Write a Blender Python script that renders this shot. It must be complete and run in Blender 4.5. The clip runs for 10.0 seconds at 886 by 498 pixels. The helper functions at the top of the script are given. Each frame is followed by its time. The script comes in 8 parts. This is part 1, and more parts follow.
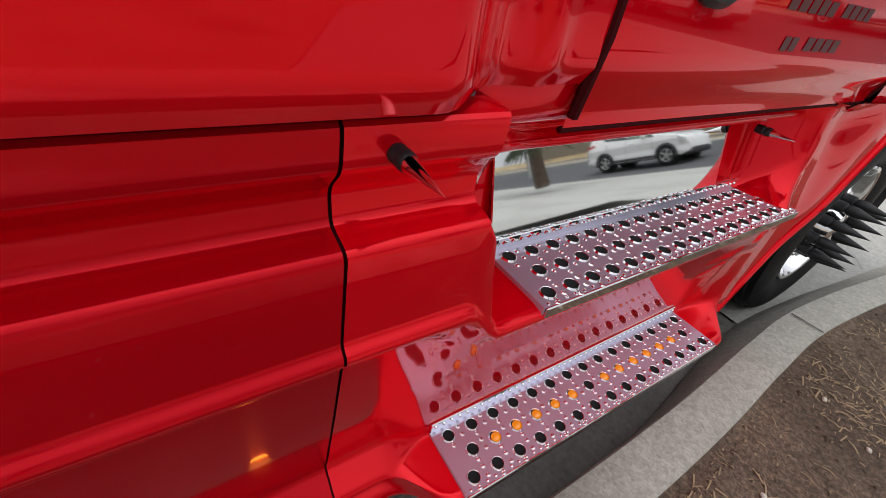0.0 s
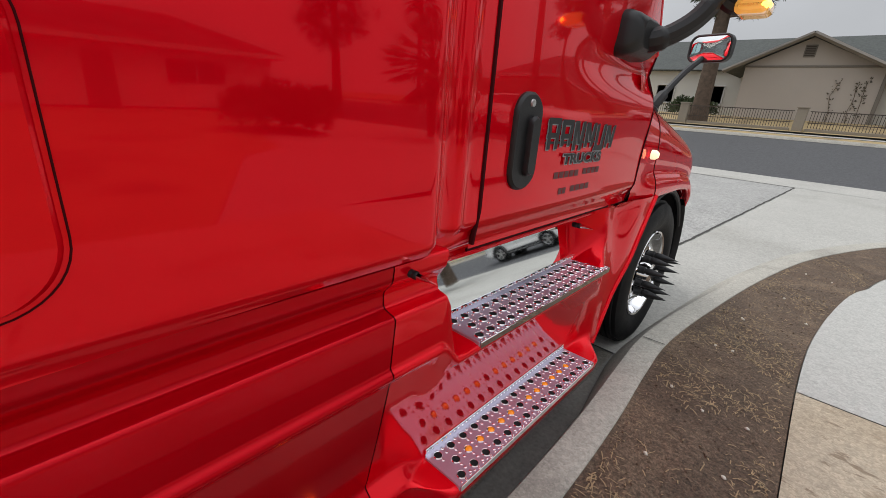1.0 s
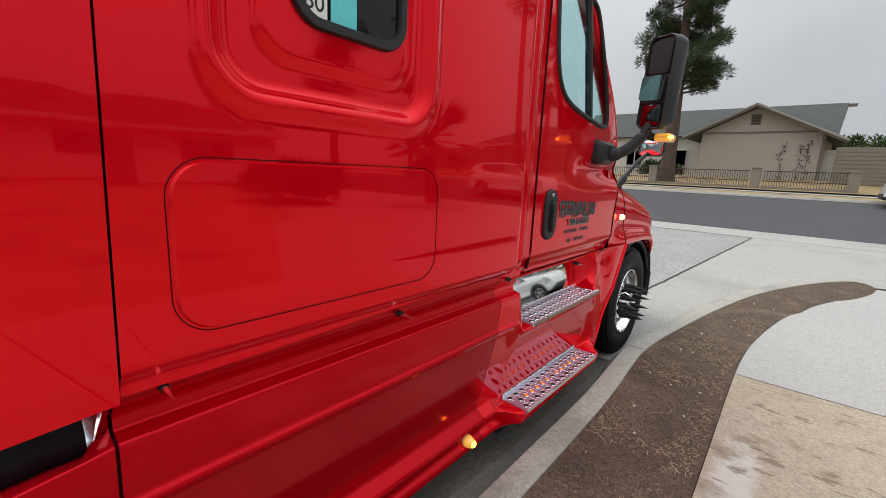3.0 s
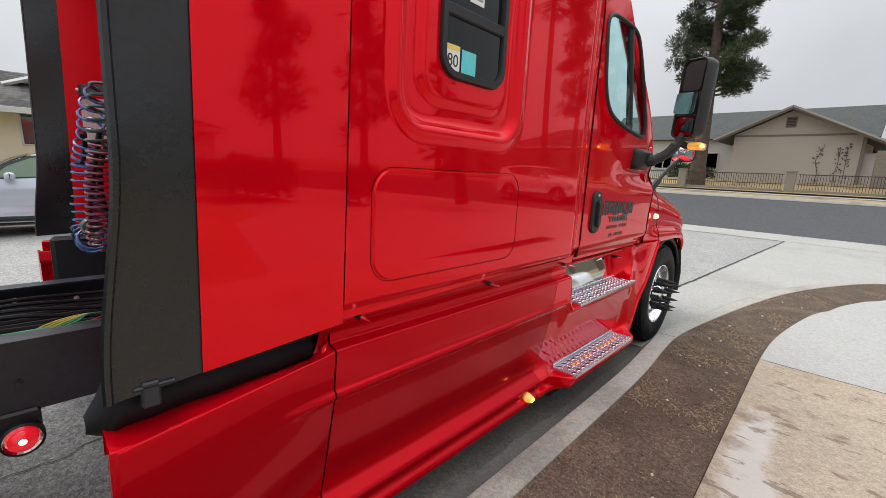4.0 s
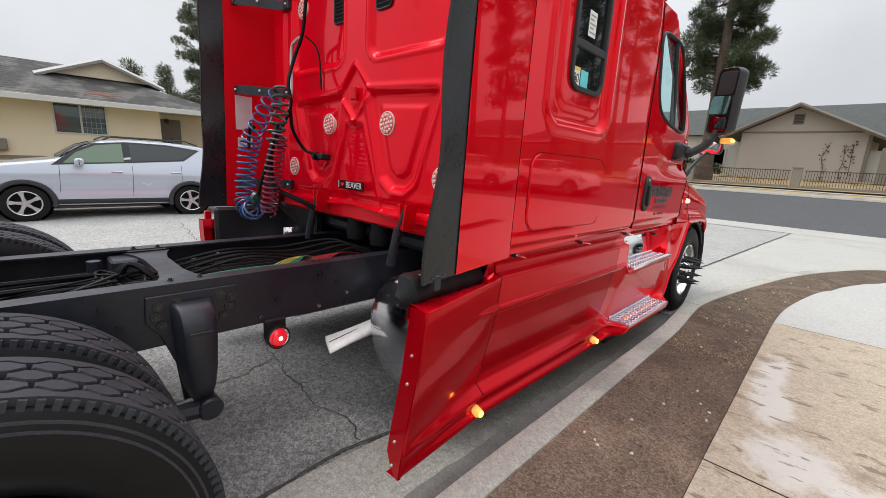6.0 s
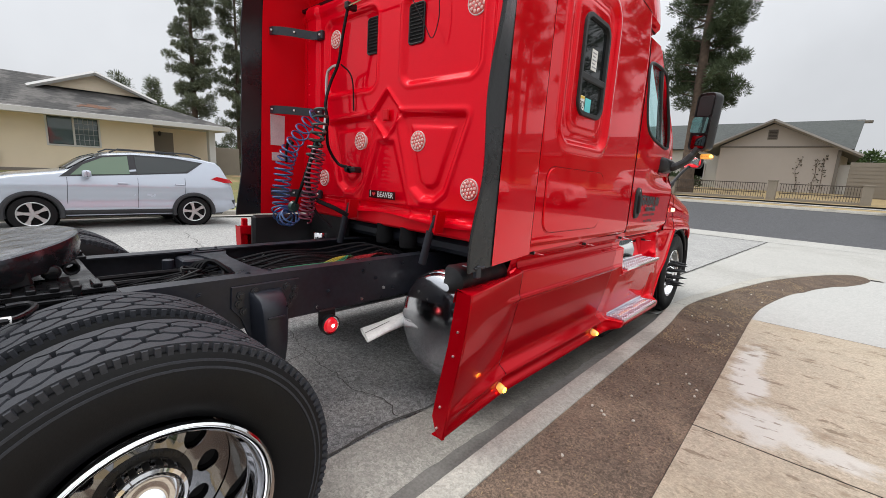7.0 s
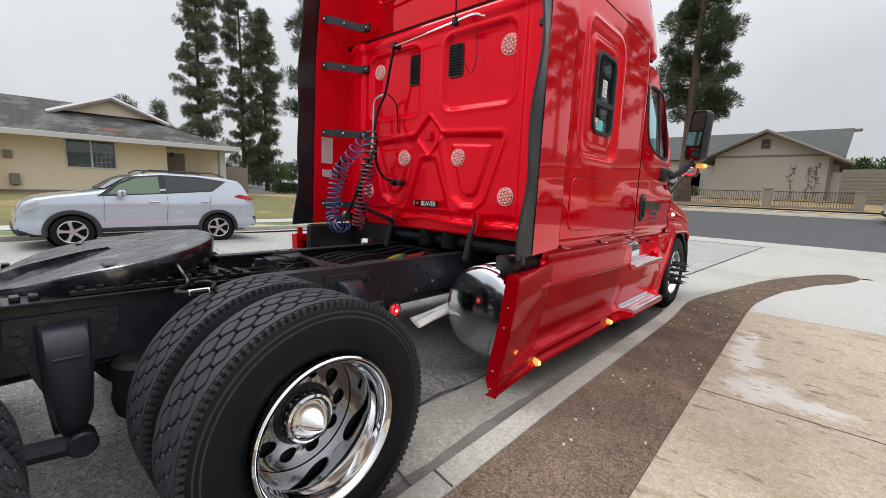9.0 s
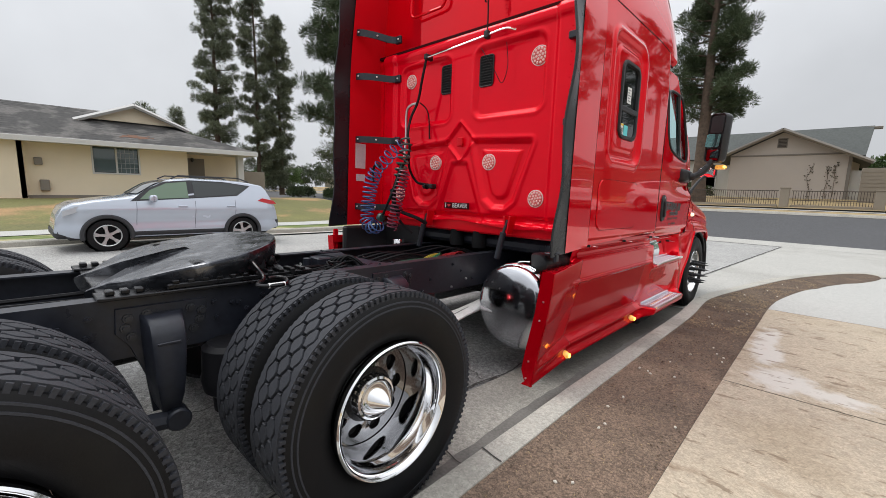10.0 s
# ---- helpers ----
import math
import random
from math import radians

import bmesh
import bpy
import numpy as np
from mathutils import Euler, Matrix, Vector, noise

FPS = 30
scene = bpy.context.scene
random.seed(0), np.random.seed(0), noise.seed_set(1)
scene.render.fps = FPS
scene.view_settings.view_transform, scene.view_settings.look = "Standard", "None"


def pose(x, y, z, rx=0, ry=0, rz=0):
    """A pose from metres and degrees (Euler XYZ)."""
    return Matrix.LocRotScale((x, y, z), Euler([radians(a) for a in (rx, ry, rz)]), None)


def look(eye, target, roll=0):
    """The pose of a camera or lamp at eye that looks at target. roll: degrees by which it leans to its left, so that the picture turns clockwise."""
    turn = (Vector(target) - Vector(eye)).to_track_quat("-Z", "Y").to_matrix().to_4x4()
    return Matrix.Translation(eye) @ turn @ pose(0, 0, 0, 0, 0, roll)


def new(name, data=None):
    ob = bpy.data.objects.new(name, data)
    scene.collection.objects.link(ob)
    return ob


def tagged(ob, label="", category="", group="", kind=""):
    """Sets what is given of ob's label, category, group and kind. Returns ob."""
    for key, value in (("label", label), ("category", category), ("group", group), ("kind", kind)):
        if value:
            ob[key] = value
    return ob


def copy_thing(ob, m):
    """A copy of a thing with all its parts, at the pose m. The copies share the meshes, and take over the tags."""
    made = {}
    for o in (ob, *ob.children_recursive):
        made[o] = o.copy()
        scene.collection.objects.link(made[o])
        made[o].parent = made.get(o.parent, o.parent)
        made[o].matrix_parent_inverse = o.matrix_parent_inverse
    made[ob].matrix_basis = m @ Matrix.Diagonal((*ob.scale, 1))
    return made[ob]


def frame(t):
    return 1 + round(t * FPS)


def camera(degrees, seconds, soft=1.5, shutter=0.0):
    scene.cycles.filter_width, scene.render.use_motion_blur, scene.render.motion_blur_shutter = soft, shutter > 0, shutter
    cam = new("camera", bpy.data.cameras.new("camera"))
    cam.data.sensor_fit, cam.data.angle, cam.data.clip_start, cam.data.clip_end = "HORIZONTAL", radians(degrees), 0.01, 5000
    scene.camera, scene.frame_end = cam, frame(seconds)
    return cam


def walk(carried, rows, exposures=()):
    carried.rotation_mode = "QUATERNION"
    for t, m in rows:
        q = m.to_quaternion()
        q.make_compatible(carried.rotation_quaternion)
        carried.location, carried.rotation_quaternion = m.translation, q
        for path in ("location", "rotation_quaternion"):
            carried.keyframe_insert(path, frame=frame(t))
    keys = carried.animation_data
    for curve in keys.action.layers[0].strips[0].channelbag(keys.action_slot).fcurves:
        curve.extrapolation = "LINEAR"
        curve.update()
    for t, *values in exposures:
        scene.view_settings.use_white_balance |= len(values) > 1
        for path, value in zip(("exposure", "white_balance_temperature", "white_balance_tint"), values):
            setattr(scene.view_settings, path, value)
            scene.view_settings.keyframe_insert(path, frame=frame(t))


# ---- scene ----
# the camera and its walk
cam = camera(94.1, 10.0, soft=0.75)
PATH = [
    (0, (1.545, 3.061, 1.17), (0.249, 4.022, -0.012), 8.8),
    (0.5, (1.701, 2.879, 1.308), (0.424, 4.117, 0.393), 6.1),
    (1, (1.857, 2.632, 1.393), (0.608, 4.033, 0.701), 3.5),
    (1.5, (1.959, 2.369, 1.457), (0.723, 3.842, 0.909), 1.9),
    (2, (2.083, 2.123, 1.504), (0.843, 3.62, 1.034), 1.7),
    (2.2, (2.143, 2.037, 1.518), (0.907, 3.541, 1.06), 1.8),
    (3.5, (2.255, 1.319, 1.538), (0.949, 2.785, 1.159), 1.9),
    (4, (2.326, 1.082, 1.543), (0.978, 2.505, 1.148), 2.0),
    (4.5, (2.309, 0.847, 1.518), (0.927, 2.231, 1.102), 2.1),
    (5, (2.28, 0.623, 1.5), (0.888, 1.992, 1.062), 2.2),
    (5.5, (2.328, 0.414, 1.495), (0.954, 1.798, 1.053), 2.4),
    (6, (2.331, 0.198, 1.483), (0.983, 1.613, 1.055), 2.7),
    (6.2, (2.316, 0.087, 1.475), (0.977, 1.514, 1.061), 2.8),
    (7.3, (2.427, -0.307, 1.474), (1.124, 1.167, 1.116), 2.7),
    (7.5, (2.421, -0.364, 1.475), (1.124, 1.116, 1.121), 2.6),
    (8, (2.415, -0.52, 1.451), (1.115, 0.962, 1.116), 2.3),
    (8.5, (2.47, -0.656, 1.443), (1.161, 0.822, 1.125), 2.1),
    (9, (2.526, -0.795, 1.434), (1.204, 0.677, 1.136), 1.7),
    (9.5, (2.527, -0.937, 1.436), (1.187, 0.52, 1.151), 1.4),
    (10, (2.524, -1.06, 1.437), (1.164, 0.378, 1.148), 1.2),
]
walk(cam, [(t, look(eye, target, roll)) for t, eye, target, roll in PATH],
     exposures=[(0, -0.15), (1, -0.23), (2, -0.23), (3.5, -0.06), (4.5, 0.12), (6, 0.17), (7.5, 0.14), (10, 0.05)])

# ---- light: an overcast sky with a weak, wide sun behind the cloud ----
SUN_ELEVATION, SUN_TURN = 58.0, 250.0
world = bpy.data.worlds.new("overcast_sky")
scene.world = world
world.use_nodes = True


def build_sky():
    nt = world.node_tree
    nt.nodes.clear()
    n, k = nt.nodes.new, nt.links.new
    out, bg = n("ShaderNodeOutputWorld"), n("ShaderNodeBackground")
    sky = n("ShaderNodeTexSky")
    sky.sky_type, sky.sun_disc = "NISHITA", False
    sky.sun_elevation, sky.sun_rotation = radians(SUN_ELEVATION), radians(SUN_TURN)
    grey = n("ShaderNodeHueSaturation")
    grey.inputs["Saturation"].default_value = 0.25
    k(sky.outputs[0], grey.inputs["Color"])
    co, sep = n("ShaderNodeTexCoord"), n("ShaderNodeSeparateXYZ")
    k(co.outputs["Generated"], sep.inputs[0])
    rise = n("ShaderNodeMapRange")
    rise.inputs["From Min"].default_value, rise.inputs["From Max"].default_value = 0.0, 1.0
    rise.inputs["To Min"].default_value, rise.inputs["To Max"].default_value = SKY_LOW, SKY_HIGH
    dome = n("ShaderNodeMath")
    dome.operation, dome.use_clamp = "POWER", True
    dome.inputs[1].default_value = 2.0
    k(sep.outputs["Z"], dome.inputs[0]), k(dome.outputs[0], rise.inputs["Value"])
    cloud = n("ShaderNodeTexNoise")
    cloud.inputs["Scale"].default_value, cloud.inputs["Detail"].default_value = 2.2, 5.0
    k(co.outputs["Generated"], cloud.inputs["Vector"])
    soft = n("ShaderNodeMapRange")
    soft.inputs["From Min"].default_value, soft.inputs["From Max"].default_value = 0.3, 0.7
    soft.inputs["To Min"].default_value, soft.inputs["To Max"].default_value = 0.84, 1.08
    k(cloud.outputs["Fac"], soft.inputs["Value"])
    mul = n("ShaderNodeMath")
    mul.operation = "MULTIPLY"
    k(rise.outputs[0], mul.inputs[0]), k(soft.outputs[0], mul.inputs[1])
    tint = n("ShaderNodeMix")
    tint.data_type, tint.blend_type = "RGBA", "MULTIPLY"
    tint.inputs["Factor"].default_value = 1.0
    tint.inputs["A"].default_value = (0.97, 1.0, 1.05, 1)
    k(mul.outputs[0], tint.inputs["B"])
    mix = n("ShaderNodeMix")
    mix.data_type = "RGBA"
    mix.inputs["Factor"].default_value = 0.9
    k(grey.outputs[0], mix.inputs["A"]), k(tint.outputs["Result"], mix.inputs["B"])
    k(mix.outputs["Result"], bg.inputs["Color"])
    bg.inputs["Strength"].default_value = 0.1
    k(bg.outputs[0], out.inputs["Surface"])


SKY_LOW, SKY_HIGH = 6.5, 23.5
build_sky()
sun = new("sun", bpy.data.lights.new("sun", "SUN"))
sun.data.energy, sun.data.angle, sun.data.color = 1.1, radians(30), (1.0, 0.96, 0.9)
_az, _el = radians(SUN_TURN), radians(SUN_ELEVATION)
sun.matrix_world = look((math.sin(_az) * math.cos(_el) * 50, math.cos(_az) * math.cos(_el) * 50, math.sin(_el) * 50), (0, 0, 0))
scene.view_settings.exposure = 0.0

# ---- materials ----
def mat(name, base, rough=0.5, metal=0.0, vary=0.12, grain=60.0, stain=3.0, bump=0.0, bump_scale=200.0, coat=0.0, coat_rough=0.03,
        second=None, second_amount=0.5, emit=None, emit_strength=0.0, transmission=0.0, rough_vary=0.08, spec=0.5, flat=False, per_piece=0.0, speckle=None, coat_ior=1.5):
    """A Principled surface: base colour with fine grain and large stains, uneven gloss and a fine relief."""
    m = bpy.data.materials.new(name)
    m.use_nodes = True
    nt = m.node_tree
    n, k = nt.nodes.new, nt.links.new
    p = nt.nodes["Principled BSDF"]
    p.inputs["Roughness"].default_value, p.inputs["Metallic"].default_value = rough, metal
    p.inputs["Base Color"].default_value = (*base, 1)
    p.inputs["Specular IOR Level"].default_value = spec
    p.inputs["Coat Weight"].default_value, p.inputs["Coat Roughness"].default_value = coat, coat_rough
    p.inputs["Coat IOR"].default_value = coat_ior
    p.inputs["Transmission Weight"].default_value = transmission
    if emit:
        p.inputs["Emission Color"].default_value, p.inputs["Emission Strength"].default_value = (*emit, 1), emit_strength
    if flat:
        return m
    co = n("ShaderNodeTexCoord")
    fine, wide = n("ShaderNodeTexNoise"), n("ShaderNodeTexNoise")
    fine.inputs["Scale"].default_value, fine.inputs["Detail"].default_value = grain, 3.0
    wide.inputs["Scale"].default_value, wide.inputs["Detail"].default_value = stain, 6.0
    wide.inputs["Roughness"].default_value = 0.62
    for t in (fine, wide):
        k(co.outputs["Object"], t.inputs["Vector"])
    add = n("ShaderNodeMath")
    add.operation = "ADD"
    k(fine.outputs["Fac"], add.inputs[0]), k(wide.outputs["Fac"], add.inputs[1])
    level = n("ShaderNodeMapRange")
    level.inputs["From Min"].default_value, level.inputs["From Max"].default_value = 0.6, 1.4
    level.inputs["To Min"].default_value, level.inputs["To Max"].default_value = 1 - vary, 1 + vary
    k(add.outputs[0], level.inputs["Value"])
    value = level.outputs[0]
    if per_piece:
        info, piece, by = n("ShaderNodeObjectInfo"), n("ShaderNodeMapRange"), n("ShaderNodeMath")
        piece.inputs["To Min"].default_value, piece.inputs["To Max"].default_value = 1 - per_piece, 1 + per_piece
        k(info.outputs["Random"], piece.inputs["Value"])
        by.operation = "MULTIPLY"
        k(value, by.inputs[0]), k(piece.outputs[0], by.inputs[1])
        value = by.outputs[0]
    mul = n("ShaderNodeMix")
    mul.data_type, mul.blend_type = "RGBA", "MULTIPLY"
    mul.inputs["Factor"].default_value = 1.0
    mul.inputs["A"].default_value = (*base, 1)
    if second:
        two, ramp = n("ShaderNodeMix"), n("ShaderNodeMapRange")
        two.data_type = "RGBA"
        two.inputs["A"].default_value, two.inputs["B"].default_value = (*base, 1), (*second, 1)
        ramp.inputs["From Min"].default_value, ramp.inputs["From Max"].default_value = 0.62 - 0.25 * second_amount, 0.78 - 0.25 * second_amount
        ramp.interpolation_type = "SMOOTHSTEP"
        patch = n("ShaderNodeTexNoise")
        patch.inputs["Scale"].default_value, patch.inputs["Detail"].default_value = stain * 0.7, 8.0
        k(co.outputs["Object"], patch.inputs["Vector"])
        k(patch.outputs["Fac"], ramp.inputs["Value"]), k(ramp.outputs[0], two.inputs["Factor"])
        k(two.outputs["Result"], mul.inputs["A"])
    if speckle:
        # mineral grains: light and dark chips at two sizes
        for size, amount in ((speckle[0], speckle[1]), (speckle[0] * 0.37, speckle[1] * 0.7)):
            chips, spread, by = n("ShaderNodeTexVoronoi"), n("ShaderNodeMapRange"), n("ShaderNodeMath")
            chips.inputs["Scale"].default_value = size
            chips.inputs["Randomness"].default_value = 1.0
            sepc = n("ShaderNodeSeparateColor")
            k(co.outputs["Object"], chips.inputs["Vector"]), k(chips.outputs["Color"], sepc.inputs[0])
            spread.inputs["To Min"].default_value, spread.inputs["To Max"].default_value = 1 - amount, 1 + amount
            k(sepc.outputs[0], spread.inputs["Value"])
            by.operation = "MULTIPLY"
            k(value, by.inputs[0]), k(spread.outputs[0], by.inputs[1])
            value = by.outputs[0]
    k(value, mul.inputs["B"])
    k(mul.outputs["Result"], p.inputs["Base Color"])
    rl = n("ShaderNodeMapRange")
    rl.inputs["From Min"].default_value, rl.inputs["From Max"].default_value = 0.3, 0.7
    rl.inputs["To Min"].default_value, rl.inputs["To Max"].default_value = max(0.0, rough - rough_vary), min(1.0, rough + rough_vary)
    k(wide.outputs["Fac"], rl.inputs["Value"]), k(rl.outputs[0], p.inputs["Roughness"])
    if bump:
        b, tx = n("ShaderNodeBump"), n("ShaderNodeTexNoise")
        tx.inputs["Scale"].default_value, tx.inputs["Detail"].default_value = bump_scale, 4.0
        b.inputs["Strength"].default_value, b.inputs["Distance"].default_value = bump, 0.01
        k(co.outputs["Object"], tx.inputs["Vector"]), k(tx.outputs["Fac"], b.inputs["Height"]), k(b.outputs[0], p.inputs["Normal"])
    return m


RED = mat("red_gloss_paint", (0.78, 0.0006, 0.010), 0.08, 0.38, vary=0.04, grain=900, stain=1.5, coat=1.0, coat_rough=0.004, coat_ior=1.29, rough_vary=0.02, spec=0.0)
RED_FAIRING = mat("red_metallic_paint", (0.53, 0.0006, 0.008), 0.15, 0.42, vary=0.05, grain=1200, stain=2.0, coat=0.55, coat_rough=0.012, coat_ior=1.28, rough_vary=0.04, spec=0.0)
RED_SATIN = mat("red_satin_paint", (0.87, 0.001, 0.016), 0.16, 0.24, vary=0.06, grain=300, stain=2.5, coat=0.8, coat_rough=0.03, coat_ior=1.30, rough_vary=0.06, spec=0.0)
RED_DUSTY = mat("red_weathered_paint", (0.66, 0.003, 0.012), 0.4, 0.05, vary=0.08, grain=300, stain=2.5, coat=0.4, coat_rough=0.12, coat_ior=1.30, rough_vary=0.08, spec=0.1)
CHROME = mat("polished_chrome", (0.86, 0.86, 0.87), 0.06, 1.0, vary=0.03, grain=200, stain=6, rough_vary=0.03)
ALLOY = mat("polished_aluminium", (0.62, 0.63, 0.66), 0.13, 1.0, vary=0.05, grain=150, stain=5, rough_vary=0.05)
BRIGHT = mat("bright_bare_metal", (0.90, 0.89, 0.87), 0.5, 0.1, vary=0.14, grain=60, stain=12)
# chrome copy for the wheel disc, its dark reflections put into the base colour
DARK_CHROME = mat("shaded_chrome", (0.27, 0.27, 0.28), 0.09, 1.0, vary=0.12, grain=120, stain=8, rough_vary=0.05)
BRUSHED = mat("dull_aluminium", (0.6, 0.6, 0.6), 0.38, 1.0, vary=0.1, grain=120, stain=5)
FRAME = mat("black_chassis_paint", (0.0175, 0.0200, 0.0285), 0.4, 0.0, vary=0.35, grain=40, stain=6, bump=0.05, bump_scale=60, rough_vary=0.15)
GREASY = mat("greasy_black_steel", (0.02, 0.02, 0.022), 0.3, 0.6, vary=0.4, grain=50, stain=9, bump=0.1, bump_scale=60, rough_vary=0.2)
PLATE = mat("greased_fifth_wheel_steel", (0.05, 0.053, 0.062), 0.2, 0.75, vary=0.5, grain=25, stain=10, bump=0.4, bump_scale=14, rough_vary=0.16, second=(0.20, 0.205, 0.22), second_amount=0.45)
PLASTIC = mat("black_moulded_plastic", (0.010, 0.010, 0.0115), 0.48, 0.0, vary=0.2, grain=400, stain=5, bump=0.08, bump_scale=600)
CABTRIM = mat("dark_cab_trim", (0.008, 0.008, 0.009), 0.7, spec=0.15, vary=0.2)
LINING = mat("grey_cab_lining", (0.22, 0.22, 0.22), 0.7, spec=0.2, vary=0.2)
SATIN = mat("satin_black_housing", (0.02, 0.02, 0.022), 0.33, 0.0, vary=0.1, grain=400, stain=5, bump=0.03, bump_scale=500)
RUBBER = mat("black_rubber_sheet", (0.007, 0.007, 0.0085), 0.55, 0.0, spec=0.2, vary=0.3, grain=80, stain=3, bump=0.15, bump_scale=30, rough_vary=0.12)
TYRE = mat("tyre_rubber", (0.0075, 0.0075, 0.0085), 0.55, 0.0, spec=0.22, vary=0.25, grain=150, stain=7, bump=0.1, bump_scale=250, second=(0.009, 0.009, 0.009), second_amount=0.5)
TREAD = mat("tyre_tread_rubber", (0.033, 0.035, 0.042), 0.7, 0.0, spec=0.35, vary=0.3, grain=120, stain=9, bump=0.15, bump_scale=200)
# glossier rubber copy, the sky's sheen partly put into its paler base colour
EDGE_RUBBER = mat("sheen_edge_rubber", (0.013, 0.0135, 0.016), 0.3, 0.0, spec=0.5, vary=0.3, grain=80, stain=3, bump=0.12, bump_scale=30, rough_vary=0.12)
SEAM = mat("dark_joint", (0.045, 0.002, 0.004), 0.8, spec=0.1, flat=True)
# near-black for hollows and parts behind openings, their shade put into the colour
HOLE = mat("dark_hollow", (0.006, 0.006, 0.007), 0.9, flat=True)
TREADPLATE = mat("polished_step_plate", (0.56, 0.53, 0.68), 0.16, 0.62, vary=0.05, grain=150, stain=8, rough_vary=0.05)


def thin_glass(name, tint, gloss):
    """A thin pane: lets light straight through with a tint, and mirrors a little."""
    m = bpy.data.materials.new(name)
    m.use_nodes = True
    nt = m.node_tree
    nt.nodes.clear()
    n, k = nt.nodes.new, nt.links.new
    out, mix, clear, shine = n("ShaderNodeOutputMaterial"), n("ShaderNodeMixShader"), n("ShaderNodeBsdfTransparent"), n("ShaderNodeBsdfGlossy")
    clear.inputs["Color"].default_value = (*tint, 1)
    shine.inputs["Roughness"].default_value = 0.0
    mix.inputs["Fac"].default_value = gloss
    k(clear.outputs[0], mix.inputs[1]), k(shine.outputs[0], mix.inputs[2]), k(mix.outputs[0], out.inputs["Surface"])
    return m


GLASS = thin_glass("tinted_glass", (0.72, 0.93, 0.94), 0.10)
WINDSCREEN = thin_glass("windscreen_glass", (0.85, 0.96, 0.95), 0.08)
DARK_GLASS = mat("dark_window_glass", (0.008, 0.01, 0.011), 0.03, spec=0.3, flat=True)
MIRROR_TEAL = mat("tinted_mirror_glass", (0.62, 0.86, 0.83), 0.01, 1.0, flat=True)
MIRROR_DARK = mat("dark_convex_mirror", (0.22, 0.23, 0.24), 0.02, 1.0, flat=True)
MIRROR = mat("mirror_silver", (0.88, 0.90, 0.90), 0.035, 1.0, flat=True)
AMBER = mat("amber_lamp_lens", (0.95, 0.45, 0.07), 0.12, coat=1.0, emit=(1.0, 0.50, 0.10), emit_strength=0.55, flat=True)
AMBER_HOT = mat("lit_amber_bulb", (1.0, 0.6, 0.1), 0.2, emit=(1.0, 0.45, 0.04), emit_strength=9.0, flat=True)
AMBER_DOT = mat("amber_step_light", (0.85, 0.27, 0.01), 0.15, coat=1.0, emit=(1.0, 0.34, 0.01), emit_strength=0.3, flat=True)
REDLAMP = mat("red_lamp_lens", (0.7, 0.01, 0.02), 0.12, coat=1.0, emit=(1.0, 0.02, 0.04), emit_strength=0.4, flat=True)
REDLAMP_HOT = mat("lit_red_bulb", (1.0, 0.2, 0.2), 0.2, emit=(1.0, 0.16, 0.16), emit_strength=10.0, flat=True)
WARM_LENS = mat("pale_amber_lens", (0.95, 0.62, 0.25), 0.15, coat=1.0, flat=True)
WARM_WHITE = mat("lit_warm_lens", (1.0, 0.85, 0.6), 0.2, emit=(1.0, 0.78, 0.5), emit_strength=1.1, flat=True)
CLEAR_LENS = mat("red_lamp_cover", (0.72, 0.10, 0.09), 0.15, vary=0.3, grain=70, stain=60, coat=0.6)
LED_CELL = mat("pale_lamp_cell", (0.93, 0.60, 0.55), 0.2, vary=0.15, grain=90, stain=60, coat=0.5)
WHITE = mat("white_sticker", (0.78, 0.78, 0.76), 0.45, vary=0.05)
LABEL_GREY = mat("faded_label", (0.62, 0.6, 0.62), 0.5, vary=0.15, grain=90, stain=14)
TEAL = mat("turquoise_sticker", (0.12, 0.62, 0.66), 0.4, vary=0.08)
YELLOW = mat("yellow_sticker", (0.85, 0.6, 0.08), 0.4, vary=0.05)
INK = mat("black_ink", (0.012, 0.012, 0.014), 0.4, flat=True)
INK_GREY = mat("grey_lettering", (0.28, 0.29, 0.31), 0.4, flat=True)
INK_FADED = mat("faded_dark_lettering", (0.10, 0.012, 0.015), 0.4, flat=True)
HEART = mat("red_ink", (0.6, 0.02, 0.03), 0.4, flat=True)
HOSE_BLUE = mat("blue_coil_hose", (0.03, 0.10, 0.27), 0.35, vary=0.3, coat=0.5)
HOSE_RED = mat("red_coil_hose", (0.16, 0.02, 0.05), 0.35, vary=0.3, coat=0.5)
HOSE_GREEN = mat("green_coil_cable", (0.015, 0.06, 0.05), 0.4, vary=0.3, coat=0.5)
WIRE_GREEN = mat("green_wire", (0.015, 0.22, 0.11), 0.45, vary=0.15)
WIRE_YELLOW = mat("yellow_wire", (0.42, 0.34, 0.04), 0.45, vary=0.15)
WIRE_RED = mat("red_wire", (0.32, 0.02, 0.025), 0.45, vary=0.15)

# ---- shapes: each returns (vertices, faces) ----
def join(*geos):
    v, f = [], []
    for gv, gf in geos:
        b = len(v)
        v.extend(tuple(p) for p in gv)
        f.extend(tuple(i + b for i in q) for q in gf)
    return v, f


def moved(geo, m):
    return [tuple(m @ Vector(p)) for p in geo[0]], geo[1]


